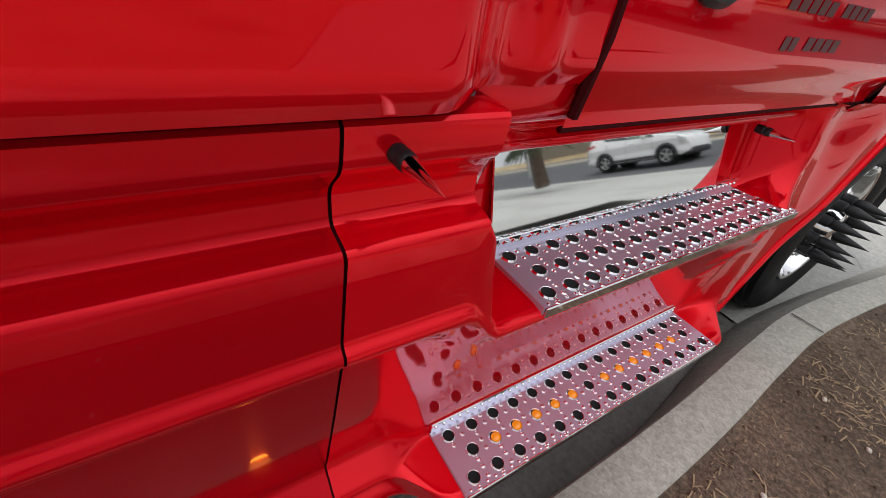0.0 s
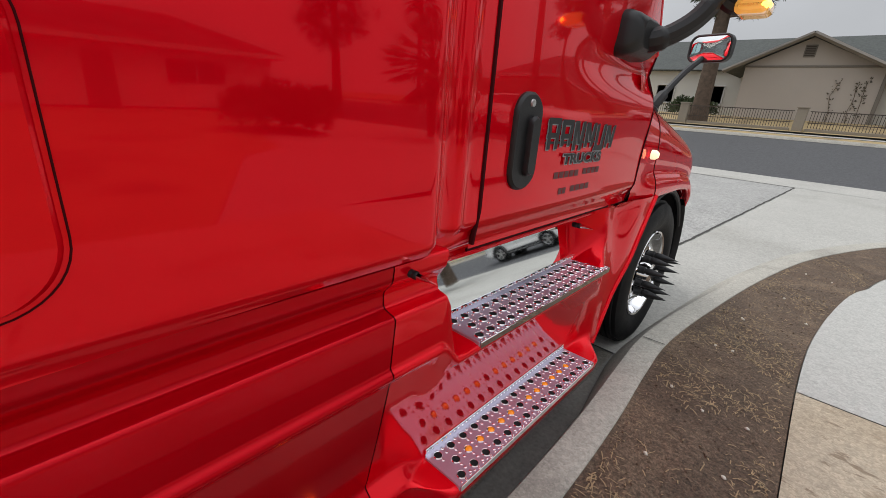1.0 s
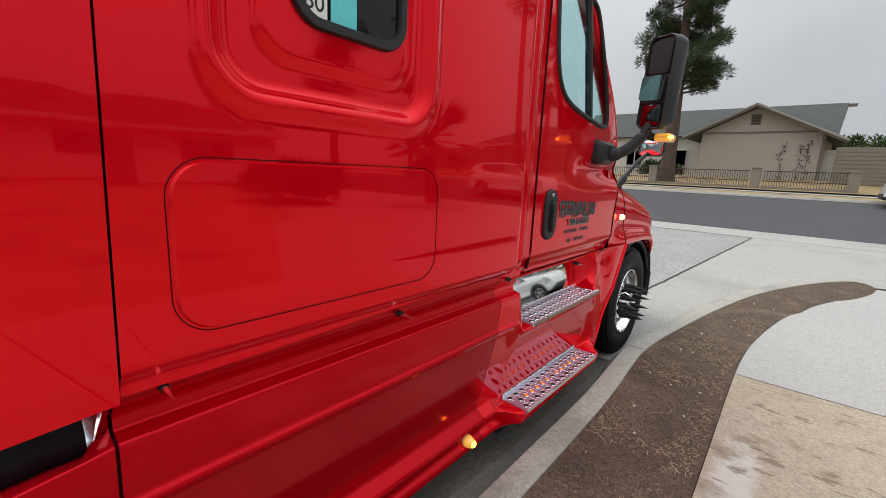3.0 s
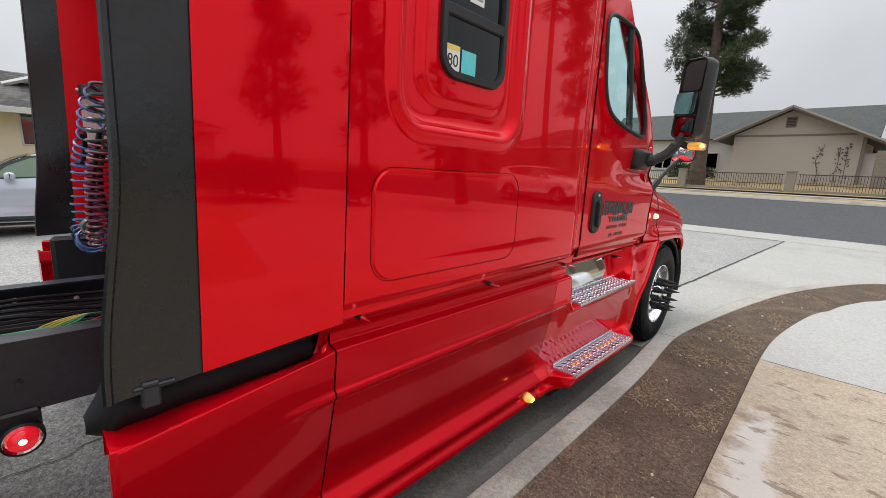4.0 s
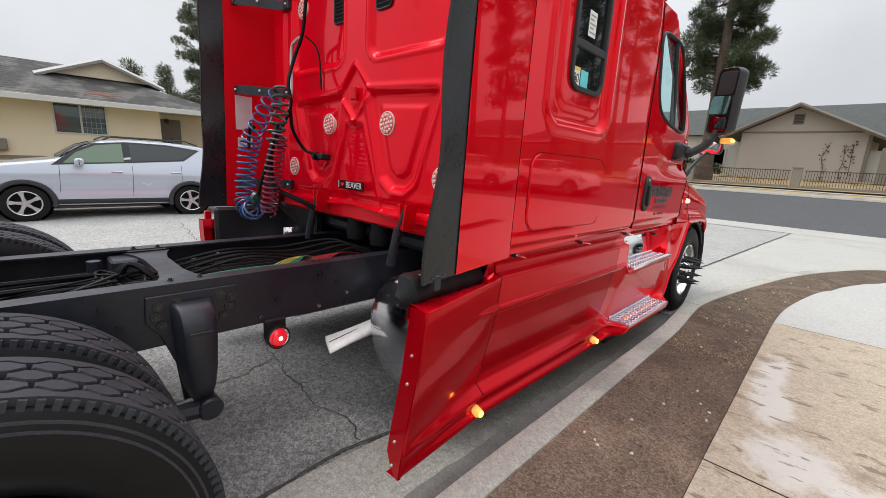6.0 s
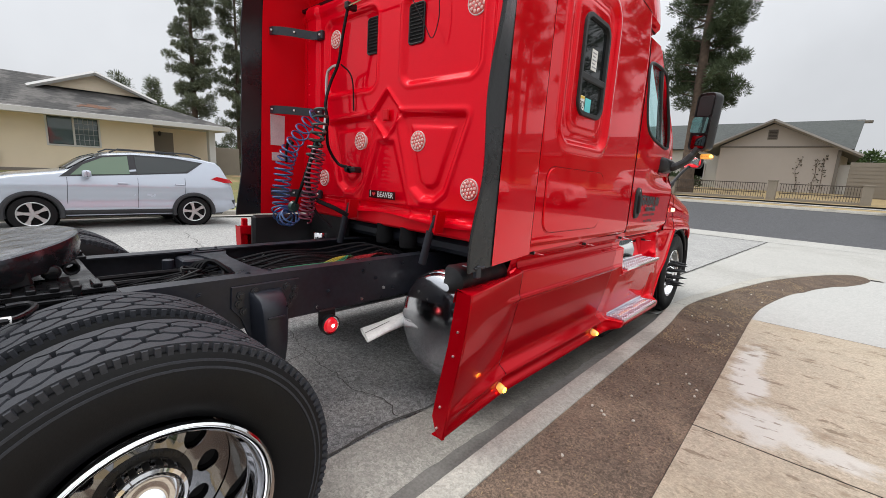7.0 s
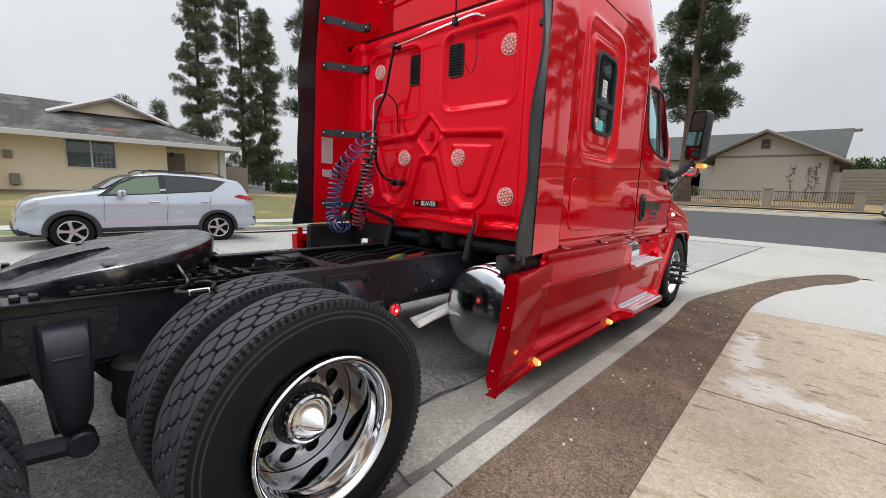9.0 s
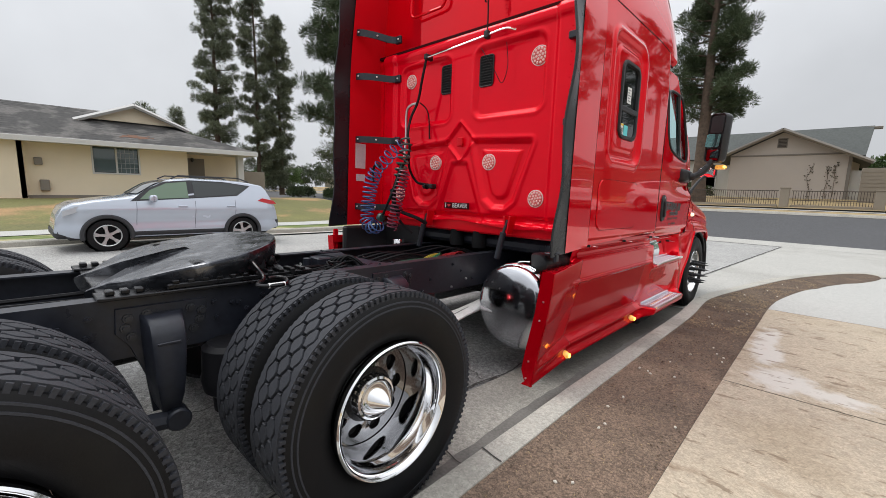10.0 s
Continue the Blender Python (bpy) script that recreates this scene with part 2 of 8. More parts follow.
def box(x0, x1, y0, y1, z0, z1, b=0.004):
    """A box with chamfered edges."""
    b = min(b, 0.45 * min(abs(x1 - x0), abs(y1 - y0), abs(z1 - z0)))
    c, h = ((x0 + x1) / 2, (y0 + y1) / 2, (z0 + z1) / 2), (abs(x1 - x0) / 2, abs(y1 - y0) / 2, abs(z1 - z0) / 2)
    v, index = [], {}
    for sx in (-1, 1):
        for sy in (-1, 1):
            for sz in (-1, 1):
                s = (sx, sy, sz)
                for a in range(3):
                    index[s, a] = len(v)
                    v.append(tuple(c[i] + s[i] * (h[i] if i == a else h[i] - b) for i in range(3)))
    f = []
    for a in range(3):
        p, q = (a + 1) % 3, (a + 2) % 3
        for s in (-1, 1):
            ring = []
            for u, w in ((-1, -1), (1, -1), (1, 1), (-1, 1)):
                k = [0, 0, 0]
                k[a], k[p], k[q] = s, u, w
                ring.append(index[tuple(k), a])
            f.append(tuple(ring if s > 0 else ring[::-1]))
        for u in (-1, 1):
            for w in (-1, 1):
                lo, hi = [0, 0, 0], [0, 0, 0]
                lo[a], hi[a] = -1, 1
                lo[p] = hi[p] = u
                lo[q] = hi[q] = w
                quad = (index[tuple(lo), p], index[tuple(hi), p], index[tuple(hi), q], index[tuple(lo), q])
                f.append(quad if u * w < 0 else quad[::-1])
    for sx in (-1, 1):
        for sy in (-1, 1):
            for sz in (-1, 1):
                s = (sx, sy, sz)
                tri = (index[s, 0], index[s, 1], index[s, 2])
                f.append(tri if sx * sy * sz > 0 else tri[::-1])
    return v, f


AX = {"x": (0, 1, 2), "y": (1, 2, 0), "z": (2, 0, 1)}


def lathe(profile, axis="x", n=48, centre=(0, 0, 0), start=0.0):
    """Turns a profile of (radius, place along the axis)."""
    a, p, q = AX[axis]
    v, f = [], []
    for r, h in profile:
        for i in range(n):
            t = start + math.tau * i / n
            c = list(centre)
            c[a] += h
            c[p] += r * math.cos(t)
            c[q] += r * math.sin(t)
            v.append(tuple(c))
    for j in range(len(profile) - 1):
        for i in range(n):
            k = (i + 1) % n
            f.append((j * n + i, j * n + k, (j + 1) * n + k, (j + 1) * n + i))
    return v, f


def tube(pts, r, n=8, closed=False, caps=True):
    """A round bar along a line of points; r may be a list."""
    pts = [Vector(p) for p in pts]
    m = len(pts)
    rs = r if isinstance(r, (list, tuple)) else [r] * m
    up = Vector((0, 0, 1))
    v, f = [], []
    side = None
    for i in range(m):
        if closed:
            d = pts[(i + 1) % m] - pts[i - 1]
        else:
            d = pts[min(i + 1, m - 1)] - pts[max(i - 1, 0)]
        d.normalize()
        if side is None:
            side = d.cross(up if abs(d.z) < 0.9 else Vector((1, 0, 0))).normalized()
        else:
            side = (side - d * side.dot(d)).normalized()
        other = d.cross(side)
        for j in range(n):
            t = math.tau * j / n
            v.append(tuple(pts[i] + (side * math.cos(t) + other * math.sin(t)) * rs[i]))
    for i in range(m if closed else m - 1):
        b = ((i + 1) % m) * n
        for j in range(n):
            k = (j + 1) % n
            f.append((i * n + j, i * n + k, b + k, b + j))
    if caps and not closed:
        f.append(tuple(range(n))[::-1])
        f.append(tuple((m - 1) * n + j for j in range(n)))
    return v, f


def surface(nu, nv, fn, keep=None, closed_u=False):
    """A sheet of nu x nv cells from fn(u, v) -> (x, y, z), u and v in 0..1."""
    v = [fn(i / nu, j / nv) for j in range(nv + 1) for i in range(nu + 1)]
    f = []
    for j in range(nv):
        for i in range(nu):
            if keep is None or keep((i + 0.5) / nu, (j + 0.5) / nv):
                a = j * (nu + 1) + i
                f.append((a, a + 1, a + nu + 2, a + nu + 1))
    return v, f


def loft(rings, closed=True, caps=False):
    n = len(rings[0])
    v = [tuple(p) for ring in rings for p in ring]
    f = []
    for j in range(len(rings) - 1):
        for i in range(n if closed else n - 1):
            k = (i + 1) % n
            f.append((j * n + i, j * n + k, (j + 1) * n + k, (j + 1) * n + i))
    if caps:
        f.append(tuple(range(n))[::-1])
        f.append(tuple((len(rings) - 1) * n + i for i in range(n)))
    return v, f


def rrect(cy, cz, w, h, r, n=6):
    """The outline of a rounded rectangle."""
    out = []
    for sx, sz, a in ((1, 1, 0), (-1, 1, 90), (-1, -1, 180), (1, -1, 270)):
        for i in range(n + 1):
            t = radians(a + 90 * i / n)
            out.append((cy + sx * (w / 2 - r) + r * math.cos(t), cz + sz * (h / 2 - r) + r * math.sin(t)))
    return out


def prism(outline, axis, a0, a1, bevel=0.0):
    """A flat outline given thickness along an axis, its front edge (a1) chamfered."""
    a, p, q = AX[axis]

    def ring(k, shrink):
        cy = sum(o[0] for o in outline) / len(outline)
        cz = sum(o[1] for o in outline) / len(outline)
        pts = []
        for y, z in outline:
            c = [0, 0, 0]
            d = math.hypot(y - cy, z - cz) or 1
            s = 1 - shrink / d
            c[a], c[p], c[q] = k, cy + (y - cy) * s, cz + (z - cz) * s
            pts.append(tuple(c))
        return pts

    rings = [ring(a0, 0), ring(a1 - (bevel if a1 > a0 else -bevel), 0)]
    if bevel:
        rings.append(ring(a1, bevel))
    return loft(rings, True, True)


def chaikin(pts, rounds=2):
    for _ in range(rounds):
        out = [pts[0]]
        for a, b in zip(pts, pts[1:]):
            out.append(tuple(0.75 * i + 0.25 * j for i, j in zip(a, b)))
            out.append(tuple(0.25 * i + 0.75 * j for i, j in zip(a, b)))
        out.append(pts[-1])
        pts = out
    return pts


def curve(pts, n=12):
    """A smooth line through points."""
    p = [Vector(q) for q in pts]
    p = [p[0] * 2 - p[1], *p, p[-1] * 2 - p[-2]]
    out = []
    for i in range(1, len(p) - 2):
        for j in range(n):
            t = j / n
            a, b, c, d = p[i - 1], p[i], p[i + 1], p[i + 2]
            out.append(tuple(0.5 * (2 * b + (c - a) * t + (2 * a - 5 * b + 4 * c - d) * t * t + (3 * b - a - 3 * c + d) * t**3)))
    out.append(tuple(p[-2]))
    return out


def holed_cell(u0, u1, v0, v1, r, n=12):
    """A flat cell with a round hole: pairs of rings in the plane, hole first."""
    cu, cv, hu, hv = (u0 + u1) / 2, (v0 + v1) / 2, (u1 - u0) / 2, (v1 - v0) / 2
    ang = sorted([math.tau * i / n + 0.01 for i in range(n)] + [math.atan2(s * hv, t * hu) % math.tau for s in (-1, 1) for t in (-1, 1)])
    hole, rim = [], []
    for a in ang:
        c, s = math.cos(a), math.sin(a)
        k = min(hu / abs(c) if abs(c) > 1e-9 else 1e9, hv / abs(s) if abs(s) > 1e-9 else 1e9)
        hole.append((cu + r * c, cv + r * s))
        rim.append((cu + k * c, cv + k * s))
    return hole, rim


def smooth(t):
    t = max(0.0, min(1.0, t))
    return t * t * (3 - 2 * t)


def sd_rrect(x, y, cx, cy, hx, hy, r):
    qx, qy = abs(x - cx) - hx + r, abs(y - cy) - hy + r
    return math.hypot(max(qx, 0), max(qy, 0)) + min(max(qx, qy), 0) - r


def sd_poly(x, y, poly):
    """Signed distance to a convex or plain polygon."""
    d, s, n = 1e9, 1, len(poly)
    for i in range(n):
        (ax, ay), (bx, by) = poly[i], poly[i - 1]
        ex, ey, wx, wy = bx - ax, by - ay, x - ax, y - ay
        t = max(0.0, min(1.0, (wx * ex + wy * ey) / (ex * ex + ey * ey)))
        d = min(d, (wx - ex * t) ** 2 + (wy - ey * t) ** 2)
        c = (y >= ay, y < by, ex * wy > ey * wx)
        if all(c) or not any(c):
            s = -s
    return s * math.sqrt(d)


def as_mesh(name, geo, material, sharp=35):
    if isinstance(geo, bpy.types.Mesh):
        return geo
    me = bpy.data.meshes.new(name)
    me.from_pydata([tuple(p) for p in geo[0]], [], [tuple(q) for q in geo[1]])
    me.validate()
    if sharp:
        me.shade_smooth()
        me.set_sharp_from_angle(angle=radians(sharp))
    me.materials.append(material)
    me.update()
    return me


def part(name, geo, material, parent, label="", at=None, sharp=35):
    ob = new(name, as_mesh(name, geo, material, sharp))
    if parent is not None:
        ob.parent = parent
    if at is not None:
        ob.matrix_basis = at
    if label:
        tagged(ob, label)
    return ob


def thing(name, label, category, at=None, group="", kind=""):
    ob = new(name)
    ob.empty_display_size = 0.2
    if at is not None:
        ob.matrix_basis = at
    return tagged(ob, label, category, group, kind)


def solid(name, geo, material, label, category, at=None, group="", kind="", sharp=35):
    ob = part(name, geo, material, None, at=at, sharp=sharp)
    return tagged(ob, label, category, group, kind)


def text(name, words, size, material, parent, at, label="", thick=0.0006, bold=0.0):
    c = bpy.data.curves.new(name, "FONT")
    c.body, c.size, c.extrude = words, size, thick
    c.offset = bold
    c.align_x = c.align_y = "CENTER"
    tmp = bpy.data.objects.new(name, c)
    scene.collection.objects.link(tmp)
    me = bpy.data.meshes.new_from_object(tmp)
    bpy.data.objects.remove(tmp)
    me.materials.clear()
    me.materials.append(material)
    return part(name, me, material, parent, label, at)

# ---- ground ----
def gz(y):
    """The street falls gently to the crossing and rises beyond it."""
    return -0.02 * min(max(y - 1.5, 0.0), 5.0) + 0.7 * smooth((y - 15.5) / 12.5)


def dip(y):
    """The gutter sinks a little before the corner."""
    return 0.042 * smooth((y - 2.5) / 2.5) * (1 - smooth((y - 6.1) / 1.3))


ASPHALT = mat("asphalt", (0.19, 0.19, 0.188), 0.85, vary=0.32, grain=160, stain=1.2, bump=0.5, bump_scale=180, second=(0.25, 0.246, 0.236), second_amount=0.6, speckle=(130, 0.4))
WORN = mat("pale_worn_asphalt", (0.335, 0.33, 0.315), 0.85, vary=0.2, grain=120, stain=1.2, bump=0.3, bump_scale=160, speckle=(90, 0.25))
ROAD2 = mat("worn_asphalt", (0.070, 0.070, 0.074), 0.85, vary=0.3, grain=90, stain=0.7, bump=0.4, bump_scale=120, speckle=(60, 0.25))
CONCRETE = mat("grey_concrete", (0.41, 0.39, 0.343), 0.85, vary=0.16, grain=130, stain=1.6, bump=0.25, bump_scale=160, second=(0.29, 0.275, 0.24), second_amount=0.4, speckle=(130, 0.14))
GUTTER = mat("worn_gutter_concrete", (0.35, 0.335, 0.298), 0.85, vary=0.16, grain=130, stain=1.6, bump=0.25, bump_scale=160, second=(0.275, 0.262, 0.232), second_amount=0.5, speckle=(120, 0.2))
APRON = mat("pale_concrete", (0.41, 0.40, 0.37), 0.85, vary=0.1, grain=130, stain=0.9, bump=0.2, bump_scale=160, second=(0.36, 0.35, 0.32), second_amount=0.5, speckle=(110, 0.12))
SLAB = mat("stained_pavement", (0.455, 0.385, 0.29), 0.85, vary=0.13, grain=110, stain=1.3, bump=0.25, bump_scale=140, second=(0.385, 0.315, 0.225), second_amount=0.55, speckle=(140, 0.16))
SLAB_NEW = mat("clean_pavement", (0.43, 0.425, 0.40), 0.85, vary=0.07, grain=120, stain=1.0, bump=0.2, bump_scale=150, speckle=(140, 0.12))
DIRT = mat("dry_brown_soil", (0.17, 0.120, 0.086), 0.95, vary=0.45, grain=70, stain=3.5, bump=1.0, bump_scale=60, second=(0.225, 0.162, 0.114), second_amount=0.5, speckle=(230, 0.4))


def dark_stretch(m, y0, y1, dark):
    """Darkens a ground surface along one stretch, with a ragged border."""
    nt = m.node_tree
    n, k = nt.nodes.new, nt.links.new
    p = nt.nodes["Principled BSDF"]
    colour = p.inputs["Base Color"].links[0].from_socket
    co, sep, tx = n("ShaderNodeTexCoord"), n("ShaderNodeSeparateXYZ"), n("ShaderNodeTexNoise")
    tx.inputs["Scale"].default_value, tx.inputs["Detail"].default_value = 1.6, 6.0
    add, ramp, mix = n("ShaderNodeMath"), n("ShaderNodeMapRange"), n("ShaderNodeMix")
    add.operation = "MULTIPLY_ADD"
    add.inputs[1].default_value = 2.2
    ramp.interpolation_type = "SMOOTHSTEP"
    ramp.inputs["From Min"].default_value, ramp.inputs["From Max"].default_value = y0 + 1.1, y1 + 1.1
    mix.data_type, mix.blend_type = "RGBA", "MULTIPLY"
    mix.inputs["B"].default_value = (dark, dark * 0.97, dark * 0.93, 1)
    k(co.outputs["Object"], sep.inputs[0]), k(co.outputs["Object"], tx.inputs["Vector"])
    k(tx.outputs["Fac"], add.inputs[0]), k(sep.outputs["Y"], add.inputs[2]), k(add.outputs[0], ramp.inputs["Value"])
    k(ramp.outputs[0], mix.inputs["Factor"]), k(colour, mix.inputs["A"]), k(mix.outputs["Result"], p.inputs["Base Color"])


dark_stretch(DIRT, 1.6, 3.8, 0.62)
dark_stretch(GUTTER, 1.0, 2.9, 0.42)
CRACK = mat("dark_crack", (0.06, 0.057, 0.052), 0.95, flat=True)


def sheet(x0, x1, y0, y1, h, nx, ny, name, m, label, category, edge=None, thick=0.0, rough=0.0):
    """A stretch of ground that follows the fall of the street."""
    def fn(u, v):
        y = y0 + (y1 - y0) * v
        x = x0 + (x1 - x0) * u
        d = rough * (noise.noise(Vector((x * 3, y * 3, 0))) + 0.6 * noise.noise(Vector((x * 11, y * 11, 5)))) if rough else 0.0
        return (x, y, gz(y) - dip(y) + h + d)
    g = surface(nx, ny, fn)
    return solid(name, g, m, label, category, kind="structure")


# one sheet to the horizon
def far_ground(u, v):
    a = 2 * u - 1
    b = 2 * v - 1
    x, y = a * abs(a) * 400, 5 + b * abs(b) * 400
    return (x, y, gz(y) - 0.09)


solid("ground", surface(120, 120, far_ground), ROAD2, "grey asphalt ground reaching the horizon", "ground", kind="structure")
sheet(-3.0, 1.62, 6.6, 14.9, 0.0165, 14, 24, "road_edge", WORN, "worn grey asphalt at the street corner", "road", rough=0.003)
sheet(-9.75, 0.82, -12, 14.9, 0.012, 34, 110, "road", ASPHALT, "cracked grey asphalt street under the truck", "road", rough=0.004)
solid("worn_lane", surface(26, 90, lambda u, v: (-9.76 + u * (8.3 + 0.35 * noise.noise(Vector((v * 9, 1, 0))) + 0.12 * noise.noise(Vector((v * 40, 2, 0)))), -11.9 + 18.6 * v, gz(-11.9 + 18.6 * v) - dip(-11.9 + 18.6 * v) + 0.0175)), WORN, "pale sun-bleached asphalt lane beyond the truck", "road", kind="structure")
sheet(-60, 60, 16.4, 25.6, -0.01, 30, 20, "cross_road", ROAD2, "dark asphalt crossing street", "road")


def line_at(pts, n):
    return curve([(x, y, 0) for x, y in pts], n)


def resample(pts, n):
    """Even points along a line."""
    pts = [Vector(p) for p in pts]
    d = [0.0]
    for a, b in zip(pts, pts[1:]):
        d.append(d[-1] + (b - a).length)
    out, j = [], 0
    for i in range(n + 1):
        t = d[-1] * i / n
        while j < len(d) - 2 and d[j + 1] < t:
            j += 1
        k = (t - d[j]) / max(d[j + 1] - d[j], 1e-9)
        out.append(pts[j].lerp(pts[j + 1], k))
    return out


OUTER = [(1.515, -12), (1.515, -6), (1.51, 0), (1.502, 2.5), (1.498, 4.0), (1.462, 4.7), (1.447, 5.08), (1.475, 5.5), (1.53, 6.0), (1.615, 6.7), (1.755, 7.55), (1.945, 8.35), (2.23, 9.12), (2.58, 9.87), (2.88, 10.35), (3.1, 10.58), (3.23, 10.5), (3.29, 10.25)]
INNER = [(2.085, -12), (2.085, -6), (2.08, 0), (2.06, 4), (2.066, 5.5), (2.14, 6.4), (2.285, 7.3), (2.42, 7.8), (2.55, 8.32), (2.77, 8.83), (3.11, 9.48), (3.25, 9.9), (3.29, 10.2)]


def kerb_height(y):
    return 0.15 - 0.115 * smooth((y - 5.0) / 3.2)


def slab_height(y):
    return 0.142 - 0.105 * smooth((y - 5.2) / 3.6)


# gutter pan
def gutter(u, v):
    y = -12 + v * 17.1
    return (0.79 + 0.018 * math.sin(y * 5) * (1 - u) + 0.01 * noise.noise(Vector((y * 6, 2, 0))) * (1 - u) + u * (1.44 - 0.79), y, gz(y) - dip(y) + 0.019 - 0.012 * u)


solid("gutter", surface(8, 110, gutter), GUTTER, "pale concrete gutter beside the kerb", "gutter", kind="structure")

solid("gutter_end", surface(6, 24, lambda u, v: (0.80 + u * 0.64, 5.1 + v * 2.32, gz(5.1 + v * 2.32) - dip(5.1 + v * 2.32) + 0.0215)), APRON, "pale concrete gutter running into the corner", "gutter", kind="structure")
# kerb, rolled at its front edge, running out into the ramp
out_line = resample(line_at(OUTER, 12), 220)


def kerb_mesh():
    rings = []
    for i, p in enumerate(out_line):
        d = (out_line[min(i + 1, 220)] - out_line[max(i - 1, 0)]).normalized()
        nrm = Vector((d.y, -d.x, 0))
        h = kerb_height(p.y)
        base = gz(p.y)
        w = 0.09 * smooth((p.y - 3.8) / 1.4)
        prof = [(-0.158 - w, -0.06), (-0.152 - w, 0.0), (-0.145 - 0.35 * w, h * 0.6), (-0.14, h * 0.9), (-0.132, h * 0.985), (-0.12, h), (-0.01, h + 0.001), (0.0, h - 0.004), (0.01, h - 0.05)]
        wob = 0.003 * noise.noise(Vector((p.y * 4, p.x * 4, 1)))
        rings.append([(p.x + nrm.x * a, p.y + nrm.y * a, base + z + 0.008 + (wob if 0 < k < 8 else 0)) for k, (a, z) in enumerate(prof)])
    return loft(rings, False)


solid("kerb", kerb_mesh(), CONCRETE, "worn grey concrete kerb curving into the ramp", "kerb", kind="structure")

# apron of the crossing
def apron(u, v):
    y = 5.4 + v * 9.6
    x0 = 0.80 + 0.0905 * (y - 7.4) if y > 7.4 else 1.45 - 0.62 * smooth((y - 6.0) / 1.4)
    x = x0 + u * u * (40 - x0)
    return (x, y, gz(y) - dip(y) + 0.022)


solid("apron", surface(26, 30, apron), APRON, "pale concrete apron at the street corner", "apron", kind="structure")
solid("cross_gutter", surface(60, 4, lambda u, v: (-40 + 80 * u, 14.85 + v * 1.6, gz(15) + 0.026 - 0.012 * math.sin(v * math.pi))), APRON, "pale concrete cross gutter", "gutter", kind="structure")


def ribbon(pts, w, z, name, wig=0.0, seed=0):
    """A narrow crack or joint laid on the ground."""
    rnd = random.Random(seed)
    low = 0.0 if z > 0.1 else 1.0
    line = resample([(x, y, 0) for x, y in pts], max(4, int(34 * sum(math.dist(a, b) for a, b in zip(pts, pts[1:])))))
    rings = []
    for i, p in enumerate(line):
        d = (line[min(i + 1, len(line) - 1)] - line[max(i - 1, 0)]).normalized()
        o = wig * (1.3 * noise.noise(Vector((i * 0.11, seed * 7.3, 0))) + 0.5 * noise.noise(Vector((i * 0.45, seed * 3.1, 4))) + 0.12 * (rnd.random() - 0.5))
        h = w * (0.65 + 0.7 * abs(noise.noise(Vector((i * 0.3, seed, 8)))) + 0.25 * rnd.random()) / 2
        rings.append([(p.x + d.y * (o - h), p.y - d.x * (o - h), gz(p.y) - low * dip(p.y) + z), (p.x + d.y * (o + h), p.y - d.x * (o + h), gz(p.y) - low * dip(p.y) + z)])
    return solid(name, loft(rings, False), CRACK, "dark crack in the paving", "crack", kind="structure", sharp=0)


ribbon([(-0.9, 1.5), (-0.4, 1.37), (0.0, 1.33), (0.5, 1.33), (0.74, 1.3)], 0.007, 0.0185, "road_crack", 0.05, 1)
ribbon([(0.775, -3), (0.80, -1), (0.775, 0.6), (0.75, 1.1), (0.79, 1.6), (0.80, 3.2), (0.79, 5.4)], 0.015, 0.0225, "road_crack", 0.02, 2)
ribbon([(-3.2, -2), (-3.0, 0), (-3.25, 2.2), (-3.1, 5), (-3.3, 9)], 0.018, 0.0185, "road_crack", 0.08, 3)
ribbon([(-7, 2.4), (-5.2, 2.2), (-3.2, 2.5)], 0.014, 0.0185, "road_crack", 0.08, 4)
ribbon([(-0.2, -4), (-0.35, -1.5), (-0.2, 0.2), (-0.4, 1.35)], 0.008, 0.0185, "road_crack", 0.06, 5)
ribbon([(0.80, 7.4), (0.99, 9.5), (1.216, 12), (1.47, 14.8)], 0.035, 0.030, "apron_joint", 0.01, 6)
ribbon([(0.78, 0.42), (1.0, 0.5), (1.2, 0.44), (1.36, 0.46)], 0.01, 0.026, "gutter_crack", 0.02, 7)
ribbon([(1.375, 0.46), (1.51, 0.44)], 0.011, 0.1635, "kerb_crack", 0.008, 8)
ribbon([(1.325, 5.113), (1.385, 5.116), (1.447, 5.12)], 0.009, 0.1635, "kerb_joint", 0.0, 9)
ribbon([(1.375, -3.9), (1.51, -3.9)], 0.009, 0.1635, "kerb_joint", 0.0, 10)


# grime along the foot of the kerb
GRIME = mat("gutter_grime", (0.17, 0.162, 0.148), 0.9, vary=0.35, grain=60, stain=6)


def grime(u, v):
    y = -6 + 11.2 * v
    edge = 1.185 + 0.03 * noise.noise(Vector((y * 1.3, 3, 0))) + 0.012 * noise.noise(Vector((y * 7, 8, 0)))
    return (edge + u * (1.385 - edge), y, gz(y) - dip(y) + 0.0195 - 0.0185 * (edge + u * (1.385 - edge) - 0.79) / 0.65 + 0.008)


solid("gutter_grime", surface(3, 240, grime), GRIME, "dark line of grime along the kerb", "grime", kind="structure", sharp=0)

# soil strip between kerb and pavement
in_line = resample(line_at(INNER, 12), 220)


